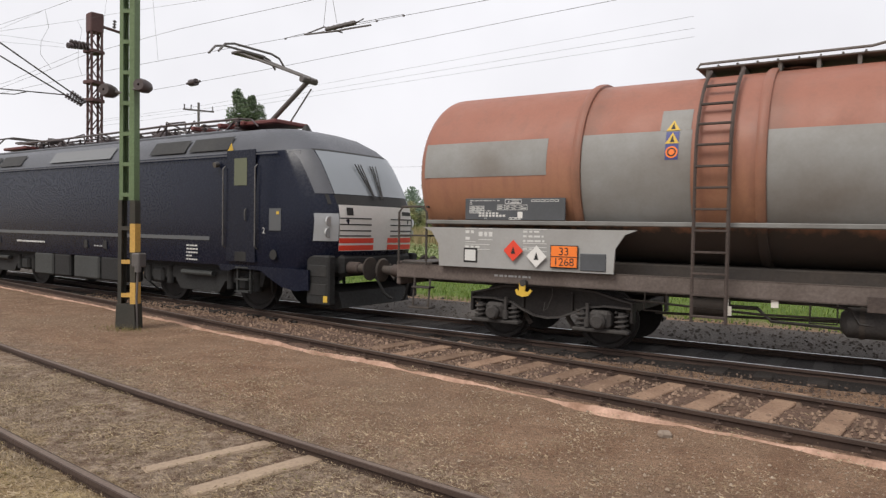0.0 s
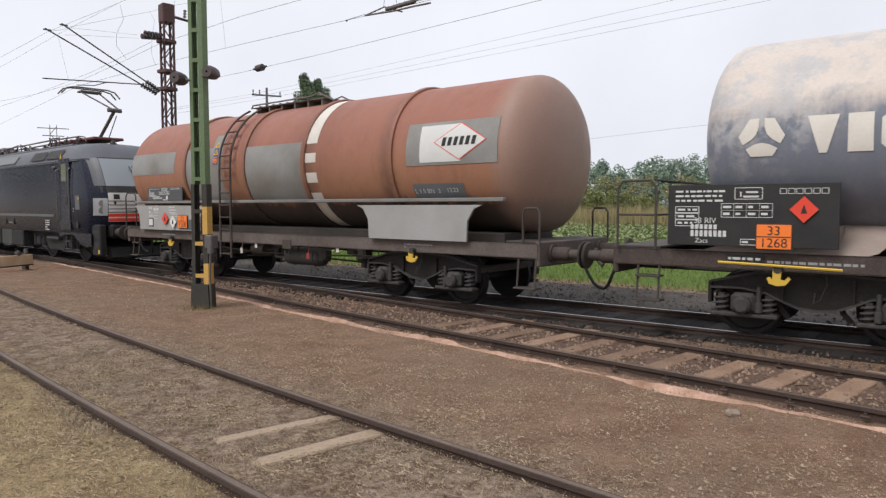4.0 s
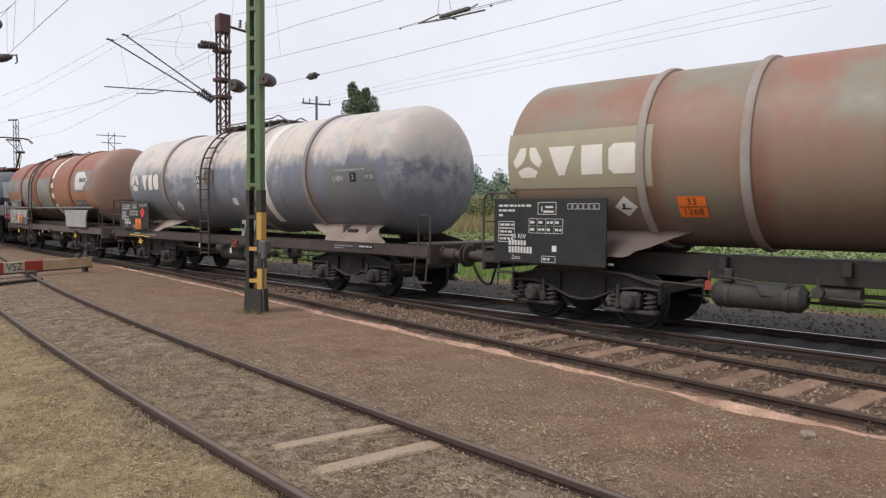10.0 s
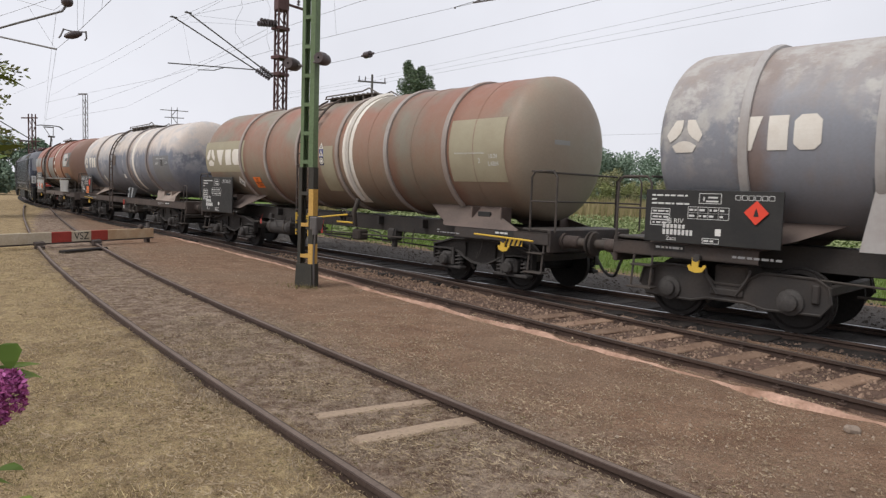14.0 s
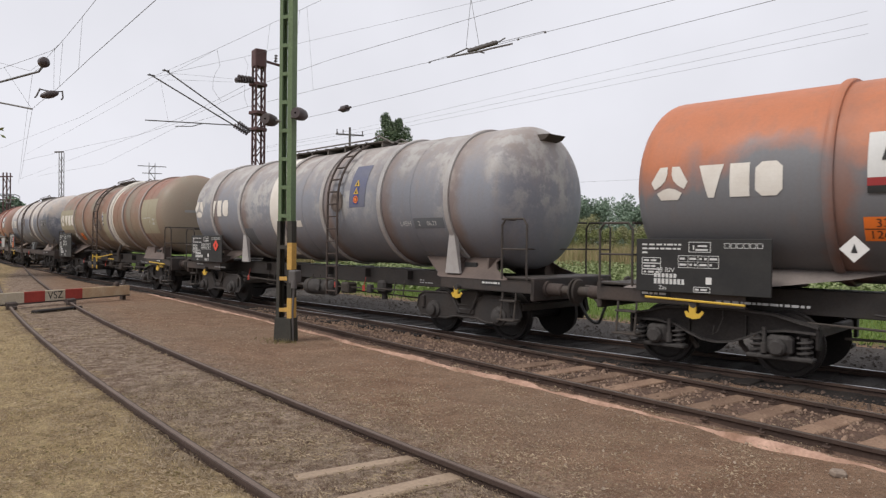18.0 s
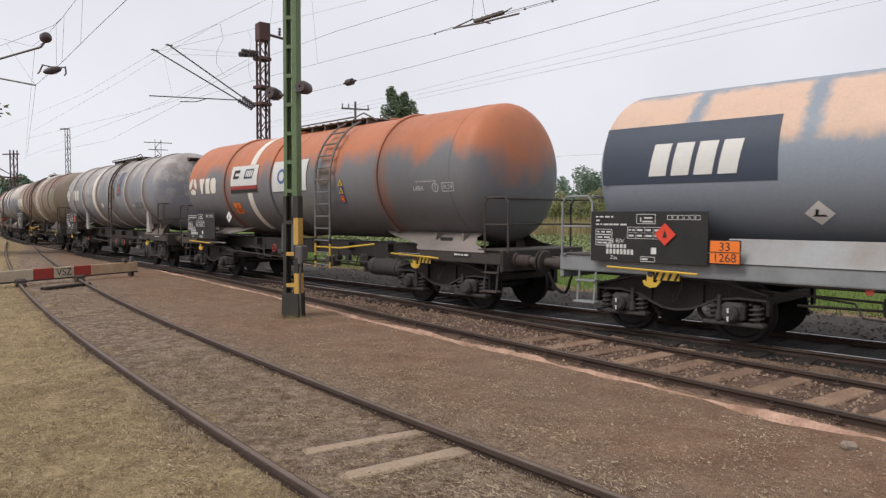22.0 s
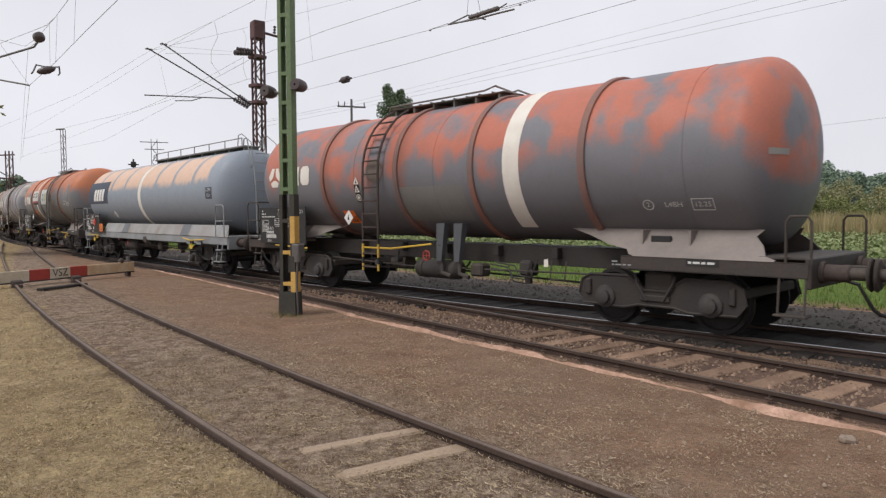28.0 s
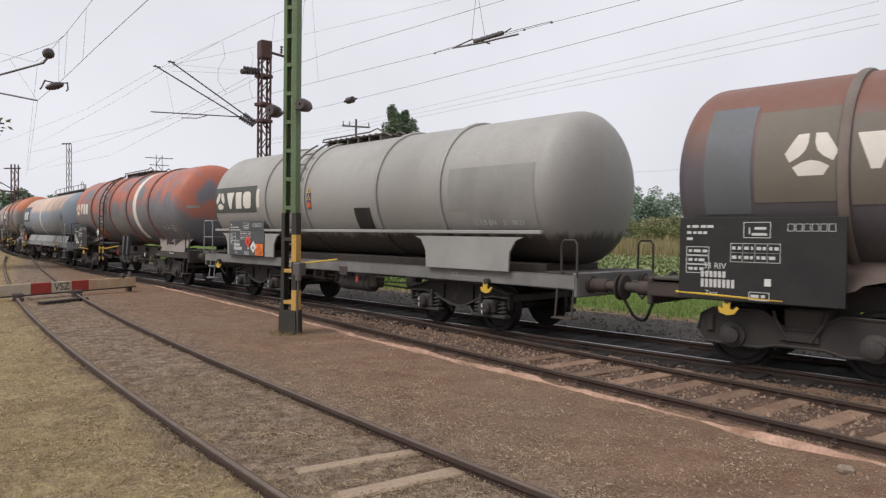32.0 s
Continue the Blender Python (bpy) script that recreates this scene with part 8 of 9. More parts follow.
wire("feeder_wire", "dark feeder cable between the masts",
     [(-18.34, 12.17, 6.60), (-19.64, 13.81, 7.22), (-23.15, 19.10, 8.54)], 0.0036)
wire("feeder_wire", "dark feeder cable between the masts",
     [(-18.10, 12.52, 6.56), (-19.49, 14.02, 7.03), (-23.15, 19.10, 8.41)], 0.0036)
wire("feeder_wire", "dark feeder cable between the masts",
     [(-20.06, 18.09, 6.16), (-16.33, 17.61, 6.27), (-12.48, 16.91, 6.36), (-6.97, 16.62, 6.79), (-4.28, 15.44, 6.66), (0.42, 13.02, 6.29)], 0.0054)
wire("jumper_wire", "slack jumper cable looped between the wires",
     [(-17.27, 13.65, 7.58), (-17.22, 13.71, 7.15), (-16.55, 12.95, 6.52), (-16.56, 12.94, 6.19), (-16.02, 12.81, 5.77)], 0.0043)
wire("jumper_wire", "slack jumper cable looped between the wires",
     [(-21.35, 18.14, 8.97), (-21.26, 18.25, 8.67), (-19.04, 16.22, 7.36), (-17.53, 14.91, 6.47), (-15.95, 13.69, 5.76)], 0.0043)
wire("dropper", "thin vertical dropper wire",
     [(-14.02, 12.77, 7.60), (-14.08, 12.60, 6.00)], 0.0029)
wire("dropper", "thin vertical dropper wire",
     [(-12.55, 12.39, 7.60), (-12.50, 12.17, 6.00)], 0.0029)
wire("dropper", "thin vertical dropper wire",
     [(-13.90, 14.00, 8.40), (-13.83, 14.21, 6.10)], 0.0029)
wire("dropper", "thin vertical dropper wire",
     [(-21.10, 14.33, 7.30), (-21.10, 14.66, 5.90)], 0.0029)
wire("power_line", "thin power line on wooden poles",
     [(-42.36, 38.16, 9.36), (-37.73, 42.75, 10.87), (-31.25, 41.59, 11.11), (-14.88, 39.30, 12.01), (-1.39, 36.00, 12.34)], 0.0065)
wire("power_line", "thin power line on wooden poles",
     [(-42.36, 38.16, 9.23), (-37.46, 42.99, 10.70), (-31.25, 41.59, 10.77), (-14.87, 39.31, 11.52), (-1.37, 36.00, 11.76)], 0.0065)
wire("power_line", "thin power line on wooden poles",
     [(-42.36, 38.16, 8.92), (-36.90, 43.46, 10.57), (-31.25, 41.59, 10.48), (-14.87, 39.31, 11.16), (-1.36, 36.00, 11.34)], 0.0065)
wire("contact_wire", "grooved copper contact wire above the tracks",
     [(-6.43, 5.29, 5.40), (-10.42, 6.57, 5.40), (-13.16, 7.45, 5.40), (-16.56, 8.57, 5.40), (-19.88, 9.59, 5.40)], 0.0054)
wire("contact_wire", "grooved copper contact wire above the tracks",
     [(-19.88, 9.59, 5.40), (-41.68, 19.49, 5.18)], 0.0043)
wire("messenger_wire", "messenger wire carrying the contact wire",
     [(-10.95, 6.76, 6.50), (-14.55, 7.98, 6.50), (-16.75, 8.71, 6.50), (-17.20, 8.74, 6.40), (-18.10, 8.81, 6.40), (-20.88, 8.99, 6.40), (-26.07, 9.21, 6.40)], 0.0050)
wire("messenger_wire", "messenger wire carrying the contact wire",
     [(-16.75, 8.71, 6.50), (-17.58, 8.74, 6.20)], 0.0043)
wire("messenger_wire", "messenger wire carrying the contact wire",
     [(-16.60, 8.22, 5.83), (-17.12, 8.26, 5.74), (-27.13, 12.83, 5.86), (-41.71, 19.41, 4.92)], 0.0036)
wire("feeder_wire", "dark feeder cable between the masts",
     [(-18.63, 7.30, 6.25), (-18.37, 7.92, 6.13), (-17.14, 8.21, 5.79), (-16.66, 8.22, 5.9)], 0.0036)
wire("dropper", "thin vertical dropper wire",
     [(-14.38, 7.93, 6.50), (-14.37, 7.85, 5.40)], 0.0032)
wire("dropper", "thin vertical dropper wire",
     [(-16.47, 8.62, 6.50), (-16.48, 8.55, 5.40)], 0.0032)
wire("dropper", "thin vertical dropper wire",
     [(-17.06, 8.73, 6.43), (-17.06, 8.72, 5.40)], 0.0032)
wire("dropper", "thin vertical dropper wire",
     [(-20.00, 8.93, 6.40), (-19.98, 9.63, 5.40)], 0.0032)
wire("steady_arm", "slim steel steady arm of the overhead line",
     [(-19.87, 6.79, 4.95), (-17.92, 7.71, 5.46), (-16.62, 8.15, 5.69), (-16.57, 8.23, 5.84)], 0.026)
wire("steady_arm", "slim steel steady arm of the overhead line",
     [(-19.87, 6.80, 5.50), (-17.92, 7.71, 5.08), (-16.67, 8.04, 4.82)], 0.02)
wire("power_line", "thin power line on wooden poles",
     [(-37.6, 42.84, 5.9), (-13.43, 46.06, 6.26), (-6.72, 45.49, 6.69), (-1.95, 43.94, 6.81), (26.69, 34.64, 7.52)], 0.0065)

# ------------------------------------------------------------------ siding barrier


def barrier():
    t = thing("track_barrier", "red and white timber barrier across the siding", "barrier")
    R_, L_ = Vector((-21.05, 13.2, 0)), Vector((-19.85, 7.5, 0))
    d = (R_ - L_)
    ln = d.length
    ang = math.degrees(math.atan2(d.y, d.x))
    t.matrix_basis = pose(L_.x, L_.y, GROUND, 0, 0, ang)
    segs = [(0, 0.364, "barrier_white", "weathered white plank"), (0.364, 0.474, "red", "red painted plank section"), (0.474, 0.588, "barrier_white", "white section with lettering"), (0.588, 0.69, "red", "red painted plank section"), (0.69, 1.0, "barrier_wood", "bare stained timber plank")]
    for a, b, mm, lab in segs:
        part("beam", Geo().box(((a + b) / 2 * ln, 0, 0.335), ((b - a) * ln - 0.002, 0.09, 0.30), 0.006), M[mm], t, lab)
    part("beam_rail", Geo().box((ln / 2, 0, 0.165), (ln, 0.12, 0.035), 0.005), M["iron_brown"], t)
    vs, fs = letters("VSZ", 0.30)
    part("lettering", Geo().add([(0.531 * ln + x, -0.05, 0.335 + y) for x, y in vs], fs), M["blackpaint"], t, smooth=0)
    part("post", Geo().box((ln - 0.15, 0.1, 0.22), (0.14, 0.14, 0.6), 0.01), M["iron_brown"], t)
    part("post", Geo().box((0.3, 0.1, 0.2), (0.14, 0.14, 0.4), 0.01), M["iron_brown"], t)
    part("stub", Geo().rod((ln - 0.12, 0.1, 0.48), (ln - 0.12, 0.1, 0.66), 0.06, 10), M["lamp_grey"], t)
    part("knob", Geo().lathe([(-0.09, 0.0), (-0.06, 0.07), (0, 0.09), (0.06, 0.07), (0.09, 0.0)], 0, 0.54, 12).moved(pose(ln - 0.5, 0, 0)), M["iron_brown"], t)
    part("bracket_plate", Geo().box((0.22, -0.055, 0.33), (0.09, 0.02, 0.5), 0.01), M["old_white"], t)
    part("signal_disc", Geo().rod((0.28, -0.02, 0.56), (0.28, 0.04, 0.56), 0.08, 14), plain("pale_blue", (0.1, 0.35, 0.5), 0.5), t, "small light blue disc")


barrier()
tagged(part("timber_beam", Geo().box((0, 0, 0), (1.5, 0.24, 0.2), 0.02).moved(pose(-18.7, 9.7, GROUND + 0.03, 0, 0, 108)), M["dark_sleeper"]), "dark timber lying between the siding rails", "timber")
for x_, y_ in ((-19.9, 9.1), (-20.0, 10.75)):
    q_ = thing("wheel_stop", "rusty red wheel stop clamped on the rail", "wheel stop", "wheel stops", m=pose(x_, y_, 0.02, 0, 0, 108))
    part("shoe", Geo().prism([(-0.05, 0.0), (0.05, 0.0), (0.04, 0.11), (-0.03, 0.07)], -0.16, 0.16, "x"), M["iron_brown"], q_)
    part("clamp", Geo().box((0, 0, -0.06), (0.12, 0.3, 0.12), 0.02), M["iron_brown"], q_)
g_ = thing("relay_box", "small weathered blue-grey metal post", "post", m=pose(-19.0, 6.75, GROUND))
part("case", Geo().box((0, 0, 0.3), (0.25, 0.25, 0.6), 0.03), PALE_FRAME, g_)
part("lid", Geo().box((0, 0, 0.62), (0.3, 0.3, 0.05), 0.02), PALE_FRAME, g_)

# ------------------------------------------------------------------ vegetation and the distance


def polar(az, d, z=0.0):
    return (-d * math.sin(radians(az)), d * math.cos(radians(az)), z)


def leaves(g, c, rad, n, size, rr, flat=1.0):
    """Small leaf blades scattered through an uneven ball, denser to its outside."""
    for _ in range(n):
        while True:
            p = Vector((rr.uniform(-1, 1), rr.uniform(-1, 1), rr.uniform(-1, 1)))
            if 0.15 < p.length < 1:
                break
        p = Vector((c[0] + p.x * rad[0], c[1] + p.y * rad[1], c[2] + p.z * rad[2]))
        a, b2 = rr.uniform(0, 6.28), rr.uniform(-0.9, 0.9)
        u = Vector((math.cos(a), math.sin(a), b2)).normalized() * size * rr.uniform(0.6, 1.3)
        w = u.cross(Vector((rr.uniform(-1, 1), rr.uniform(-1, 1), rr.uniform(-1, 1)))).normalized() * size * 0.45
        k = len(g.v)
        g.v += [tuple(p - u), tuple(p + w), tuple(p + u), tuple(p - w)]
        g.f.append((k, k + 1, k + 2, k + 3))


def tree(x, y, h, w, label, material, seed, n=2600, leaf=0.2, columns=1, trunk=0.25, low=0.15):
    rr = random.Random(seed)
    t = thing("tree", label, "tree", m=pose(x, y, GROUND))
    part("trunk", Geo().rod((0, 0, 0), (0, 0, h * 0.7), trunk, 8, trunk * 0.35), M["iron_brown"], t, "brown bark trunk")
    g = Geo()
    lim = Geo()
    for c in range(columns):
        ox = (c - (columns - 1) / 2) * w * 0.5
        hh = h * (1 - 0.05 * c)
        for k in range(16):
            u = low + (1 - low) * (k + 0.5) / 16
            ww = w / 2 * (0.55 if columns > 1 else 1) * (math.sin(math.pi * min(1, (u - low) / (1 - low) * 0.88 + 0.10))) ** 0.6
            if columns > 1:
                ww = w * 0.40 * (1 - 0.72 * max(0, (u - 0.86) / 0.14) ** 2) * (1 - 0.10 * c)
            for _ in range(3):
                px, py = ox + rr.uniform(-0.5, 0.5) * ww, rr.uniform(-0.5, 0.5) * ww
                pz = hh * u + rr.uniform(-0.3, 0.3)
                leaves(g, (px, py, pz), (ww * 0.62, ww * 0.62, hh * 0.055), n // (48 * columns), leaf, rr)
            if k % 2 == 0:
                lim.rod((ox * 0.3, 0, hh * u * 0.85), (ox + rr.uniform(-1, 1) * ww * 0.7, rr.uniform(-1, 1) * ww * 0.7, hh * u + 0.4), trunk * 0.2, 5, trunk * 0.08)
    tagged(part("limb", lim, M["iron_brown"], t), kind="stuff")
    bulk("crown", g, material, t)
    return t


x_, y_, _ = polar(37.75, 90)
tree(x_, y_, 18.2, 4.0, "dark green columnar poplar pair", M["leaf_dark"], 5, 26000, 0.17, 2, 0.3, 0.2)


def hedge(az0, az1, d0, d1, el, n, material, seed, label, leaf=0.22):
    """A row of bushes and young trees of uneven height."""
    rr = random.Random(seed)
    for i in range(n):
        az = az0 + (az1 - az0) * (i + rr.uniform(0.2, 0.8)) / n
        d = rr.uniform(d0, d1)
        h = (1.83 + d * math.tan(radians(el))) * rr.uniform(0.78, 1.05)
        x, y, _ = polar(az, d)
        t = thing("bush", label, "bush", "bushes behind the railway", m=pose(x, y, GROUND))
        g = Geo()
        stem = Geo()
        w = h * rr.uniform(0.42, 0.6)
        for _ in range(15):
            a = rr.uniform(0, 6.28)
            q = (math.cos(a) * w * rr.uniform(0, 0.8), math.sin(a) * w * rr.uniform(0, 0.8), h * rr.uniform(0.12, 0.88))
            sh = 1.0 - 0.5 * q[2] / h
            leaves(g, q, (w * 0.42 * sh, w * 0.42 * sh, h * 0.15), 230, leaf, rr)
            stem.rod((rr.uniform(-0.1, 0.1), rr.uniform(-0.1, 0.1), 0), q, 0.05, 4, 0.015)
        tagged(part("stem", stem, M["iron_brown"], t), kind="stuff")
        bulk("foliage", g, material, t)


hedge(-14, 46, 68, 80, 1.7, 34, M["leaf_mid"], 21, "yellow-green wild bush behind the field", 0.10)
hedge(-14, 46, 78, 90, 2.5, 40, M["olive"], 25, "olive-brown thicket behind the reeds", 0.12)
hedge(-16, 48, 95, 125, 4.1, 60, M["leaf_far"], 22, "hazy green tree in the far hedgerow", 0.22)
hedge(58, 74, 95, 140, 3.0, 14, M["leaf_far"], 23, "hazy green tree beside the line", 0.4)
x_, y_, _ = polar(70.0, 42)
tree(x_, y_, 9.5, 6.0, "light green tree beside the line", M["leaf_mid"], 9, 5200, 0.16, 1, 0.18, 0.25)


def stand(name, label, category, az0, az1, d0, d1, n, h0, h1, w, material, seed, splay=0.25):
    """Upright blades over a sector of the field."""
    rr = random.Random(seed)
    g = Geo()
    for _ in range(n):
        az, d = rr.uniform(az0, az1), math.sqrt(rr.uniform(d0 * d0, d1 * d1))
        x, y, _ = polar(az, d, 0)
        h = rr.uniform(h0, h1)
        a = rr.uniform(0, 6.28)
        dx, dy = math.cos(a) * w, math.sin(a) * w
        lx, ly = rr.uniform(-splay, splay) * h, rr.uniform(-splay, splay) * h
        k = len(g.v)
        g.v += [(x - dx, y - dy, GROUND), (x + dx, y + dy, GROUND), (x + lx * 0.5 + dx * 0.8, y + ly * 0.5 + dy * 0.8, GROUND + h * 0.6), (x + lx, y + ly, GROUND + h), (x + lx * 0.5 - dx * 0.8, y + ly * 0.5 - dy * 0.8, GROUND + h * 0.6)]
        g.f.append((k, k + 1, k + 2, k + 3, k + 4))
    return tagged(bulk(name, g, material), label, category, kind="stuff")


stand("reeds", "pale dry reeds at the field's edge", "reeds", -14, 46, 55, 67, 16000, 1.0, 2.3, 0.03, M["reed"], 31, 0.2)
crop = Geo()
rr_ = random.Random(33)
for _ in range(9000):
    az_, d_ = rr_.uniform(-14, 44), math.sqrt(rr_.uniform(27 ** 2, 52 ** 2))
    q_ = polar(az_, d_, GROUND + rr_.uniform(0.15, 0.75))
    leaves(crop, q_, (0.25, 0.25, 0.15), 4, 0.10, rr_)
tagged(bulk("field_crop", crop, M["crop"]), "leafy green field crop beyond the verge", "crop", kind="stuff")


def blades(name, label, spots, material, h0, h1, w, seed, lean=0.5):
    """Short grass blades at given spots."""
    rr = random.Random(seed)
    g = Geo()
    for x, y, z in spots:
        h, a = rr.uniform(h0, h1), rr.uniform(0, 6.28)
        dx, dy = math.cos(a) * w, math.sin(a) * w
        b = rr.uniform(0, 6.28)
        l = rr.uniform(0.1, lean) * h
        k = len(g.v)
        g.v += [(x - dx, y - dy, z), (x + dx, y + dy, z), (x + math.cos(b) * l, y + math.sin(b) * l, z + h)]
        g.f.append((k, k + 1, k + 2))
    return tagged(bulk(name, g, material), label, "grass", kind="stuff")


rr_ = random.Random(41)
verge = [along(rr_.uniform(-34, 70), -rr_.uniform(4.6, 11.0), GROUND) for _ in range(26000)]
blades("verge_grass", "lush green grass on the verge behind the train", verge, M["turf"], 0.05, 0.17, 0.02, 42)

green_ = []
for _ in range(9000):
    x_, y_ = rr_.uniform(-6.4, -3.6), rr_.uniform(1.9, 3.3)
    if noise.noise((x_ * 1.5, y_ * 1.5, 4)) + 0.35 * noise.noise((x_ * 5, y_ * 5, 2)) + 0.35 * (2.75 - y_) > 0.12:
        green_.append((x_, y_, GROUND - 0.005))
blades("green_tufts", "short green-brown grass tufts in the dry lawn", green_, M["moss"], 0.02, 0.075, 0.003, 43, 1.6)

# loose stones, straw and tufts on the near ground
rr_ = random.Random(51)


def pebbles(name, label, spots, s0, s1, material, seed):
    rr = random.Random(seed)
    g = Geo()
    for x, y, z in spots:
        s = rr.uniform(s0, s1) * (1 if rr.random() < 0.93 else 1.8)
        k = len(g.v)
        a = rr.uniform(0, 6.28)
        for i in range(5):
            b = a + i * 1.2566
            r = s * rr.uniform(0.7, 1.2)
            g.v.append((x + math.cos(b) * r, y + math.sin(b) * r, z - s * 0.25))
        for i in range(3):
            b = a + i * 2.094
            r = s * rr.uniform(0.35, 0.6)
            g.v.append((x + math.cos(b) * r, y + math.sin(b) * r, z + s * rr.uniform(0.45, 0.8)))
        g.f += [(k, k + 1, k + 5), (k + 1, k + 6, k + 5), (k + 1, k + 2, k + 6), (k + 2, k + 3, k + 6), (k + 3, k + 7, k + 6), (k + 3, k + 4, k + 7), (k + 4, k, k + 7), (k, k + 5, k + 7), (k + 5, k + 6, k + 7)]
    return tagged(bulk(name, g, material), label, "stones", kind="stuff")


def near_spots(n, seed, lo=1.8, hi=6.2):
    """Spots on the soil between the siding and the branch track."""
    rr = random.Random(seed)
    out = []
    while len(out) < n:
        x = rr.uniform(-22, 5) if rr.random() < 0.5 else rr.uniform(-9, 5)
        p, nn = siding(x)
        d = rr.uniform(lo, hi)
        q = (p[0] + nn[0] * d, p[1] + nn[1] * d)
        out.append((q[0], q[1], soil(*q) + 0.012))
    return out


pebbles("pebbles", "small pale pebbles strewn over the soil", near_spots(14000, 61, 0.8, 5.5), 0.004, 0.011, M["pebble"], 62)
sp_ = []
for _ in range(9000):
    s_ = rr_.uniform(-22, 16)
    sp_.append(along(s_, branch(s_) + rr_.uniform(-0.68, 0.68), -0.095))
pebbles("branch_stones", "brown ballast stones between the branch rails", sp_, 0.012, 0.03, M["chip"], 63)
sp_ = []
for _ in range(9000):
    s_ = rr_.uniform(-28, 40)
    sp_.append(along(s_, -rr_.uniform(1.0, 4.6), -0.085))
pebbles("shoulder_stones", "grey ballast stones behind the main track", sp_, 0.012, 0.032, M["chip_grey"], 64)
sp_ = []
for _ in range(4000):
    s_ = rr_.uniform(-22, 10)
    if branch(s_) > 2.3:
        sp_.append(along(s_, rr_.uniform(1.0, branch(s_) - 0.9), -0.10))
pebbles("middle_stones", "dark brown ballast stones between the two tracks", sp_, 0.01, 0.026, M["chip_mid"], 65)


def on_sleeper(q):
    return any(abs((q[0] - x) * math.cos(a) + (q[1] - y) * math.sin(a)) < 0.62 and abs((q[1] - y) * math.cos(a) - (q[0] - x) * math.sin(a)) < 0.085 for x, y, a in ((-3.78, 4.58, radians(65)), (-3.18, 4.38, radians(68))))


tuft_, lawn_, straw_ = [], [], []
while len(tuft_) < 60000:
    x = rr_.uniform(-20, 5) if rr_.random() < 0.4 else rr_.uniform(-9, 4)
    p, nn = siding(x)
    d = rr_.gauss(0, 0.55) if rr_.random() < 0.6 else rr_.choice((-0.85, 0.85)) + rr_.gauss(0, 0.12)
    if noise.noise((p[0] * 1.3, (p[1] + d) * 1.3, 3)) > -0.1:
        None if on_sleeper((p[0] + nn[0] * d, p[1] + nn[1] * d)) else tuft_.append((p[0] + nn[0] * d, p[1] + nn[1] * d, soil(p[0] + nn[0] * d, p[1] + nn[1] * d) - 0.01))
while len(lawn_) < 70000:
    x = rr_.uniform(-22, 3)
    p, nn = siding(x)
    d = -rr_.uniform(0.85, 5.5)
    q = (p[0] + nn[0] * d, p[1] + nn[1] * d)
    if math.hypot(q[0], q[1]) > 1.2:
        lawn_.append((q[0], q[1], soil(*q) - 0.01))
blades("dry_tufts", "dry grey grass growing along the siding", tuft_, M["hay"], 0.014, 0.062, 0.0024, 72, 1.9)
blades("lawn", "straw-coloured trampled lawn beside the siding", lawn_, M["lawn"], 0.012, 0.05, 0.0035, 73, 1.9)
rr_ = random.Random(88)


def litter(name, label, n, l0, l1, material, spread, wide=0.0014, clump=-1.0, freq=1.6):
    """Flat-lying bits of dry grass, thrown in clumps."""
    g = Geo()
    for _ in range(n):
        x = rr_.uniform(-20, 4) if rr_.random() < 0.4 else rr_.uniform(-8, 4)
        p, nn = siding(x)
        d = spread()
        q = (p[0] + nn[0] * d, p[1] + nn[1] * d)
        if math.hypot(*q) < 1.3 or on_sleeper(q) or noise.noise((q[0] * freq, q[1] * freq, 9)) < clump:
            continue
        a, l = rr_.uniform(0, 6.28), rr_.uniform(l0, l1)
        z = soil(*q) + rr_.uniform(0.014, 0.036)
        u, w2 = (math.cos(a) * l, math.sin(a) * l), (-math.sin(a) * wide, math.cos(a) * wide)
        k = len(g.v)
        g.v += [(q[0] - u[0] - w2[0], q[1] - u[1] - w2[1], z), (q[0] + u[0] - w2[0], q[1] + u[1] - w2[1], z + rr_.uniform(-0.005, 0.02)), (q[0] + u[0] + w2[0], q[1] + u[1] + w2[1], z + 0.006), (q[0] - u[0] + w2[0], q[1] - u[1] + w2[1], z)]
        g.f.append((k, k + 1, k + 2, k + 3))
    tagged(bulk(name, g, material), label, "straw", kind="stuff")


litter("straw", "pale cut straw strewn over the soil", 60000, 0.005, 0.018, M["straw"], lambda: rr_.uniform(-5, 2.4) if rr_.random() < 0.7 else rr_.gauss(0, 0.7))
litter("hay_wisps", "pale hay lying in wisps on the lawn and siding", 90000, 0.008, 0.03, M["hay_pale"], lambda: -rr_.uniform(0.85, 5.0) if rr_.random() < 0.6 else rr_.gauss(0, 0.75), 0.0014, 0.05, 1.4)
litter("bleached_wisps", "bleached grass on the trodden soil", 36000, 0.006, 0.02, M["hay_pale"], lambda: rr_.uniform(0.8, 5.2), 0.0013, 0.08, 1.5)
litter("moss_wisps", "olive moss and grass on the lawn", 16000, 0.008, 0.026, M["moss"], lambda: -rr_.uniform(0.9, 5.0) if rr_.random() < 0.75 else rr_.gauss(0, 0.7), 0.0022, 0.0, 2.0)
rr_ = random.Random(91)
blades("mast_weeds", "green weeds at the foot of the striped mast", [(-10.16 + rr_.gauss(0, 0.26), 9.74 - abs(rr_.gauss(0.1, 0.16)), GROUND - 0.01) for _ in range(260)], M["moss"], 0.03, 0.11, 0.006, 92, 0.9)
tagged(part("loose_stone", Geo().box((0, 0, 0), (0.13, 0.09, 0.07), 0.025).moved(pose(-0.4, 6.84, GROUND + 0.03, 8, 5, 30)), M["stone"]), "pale flat stone lying on the soil", "stone")



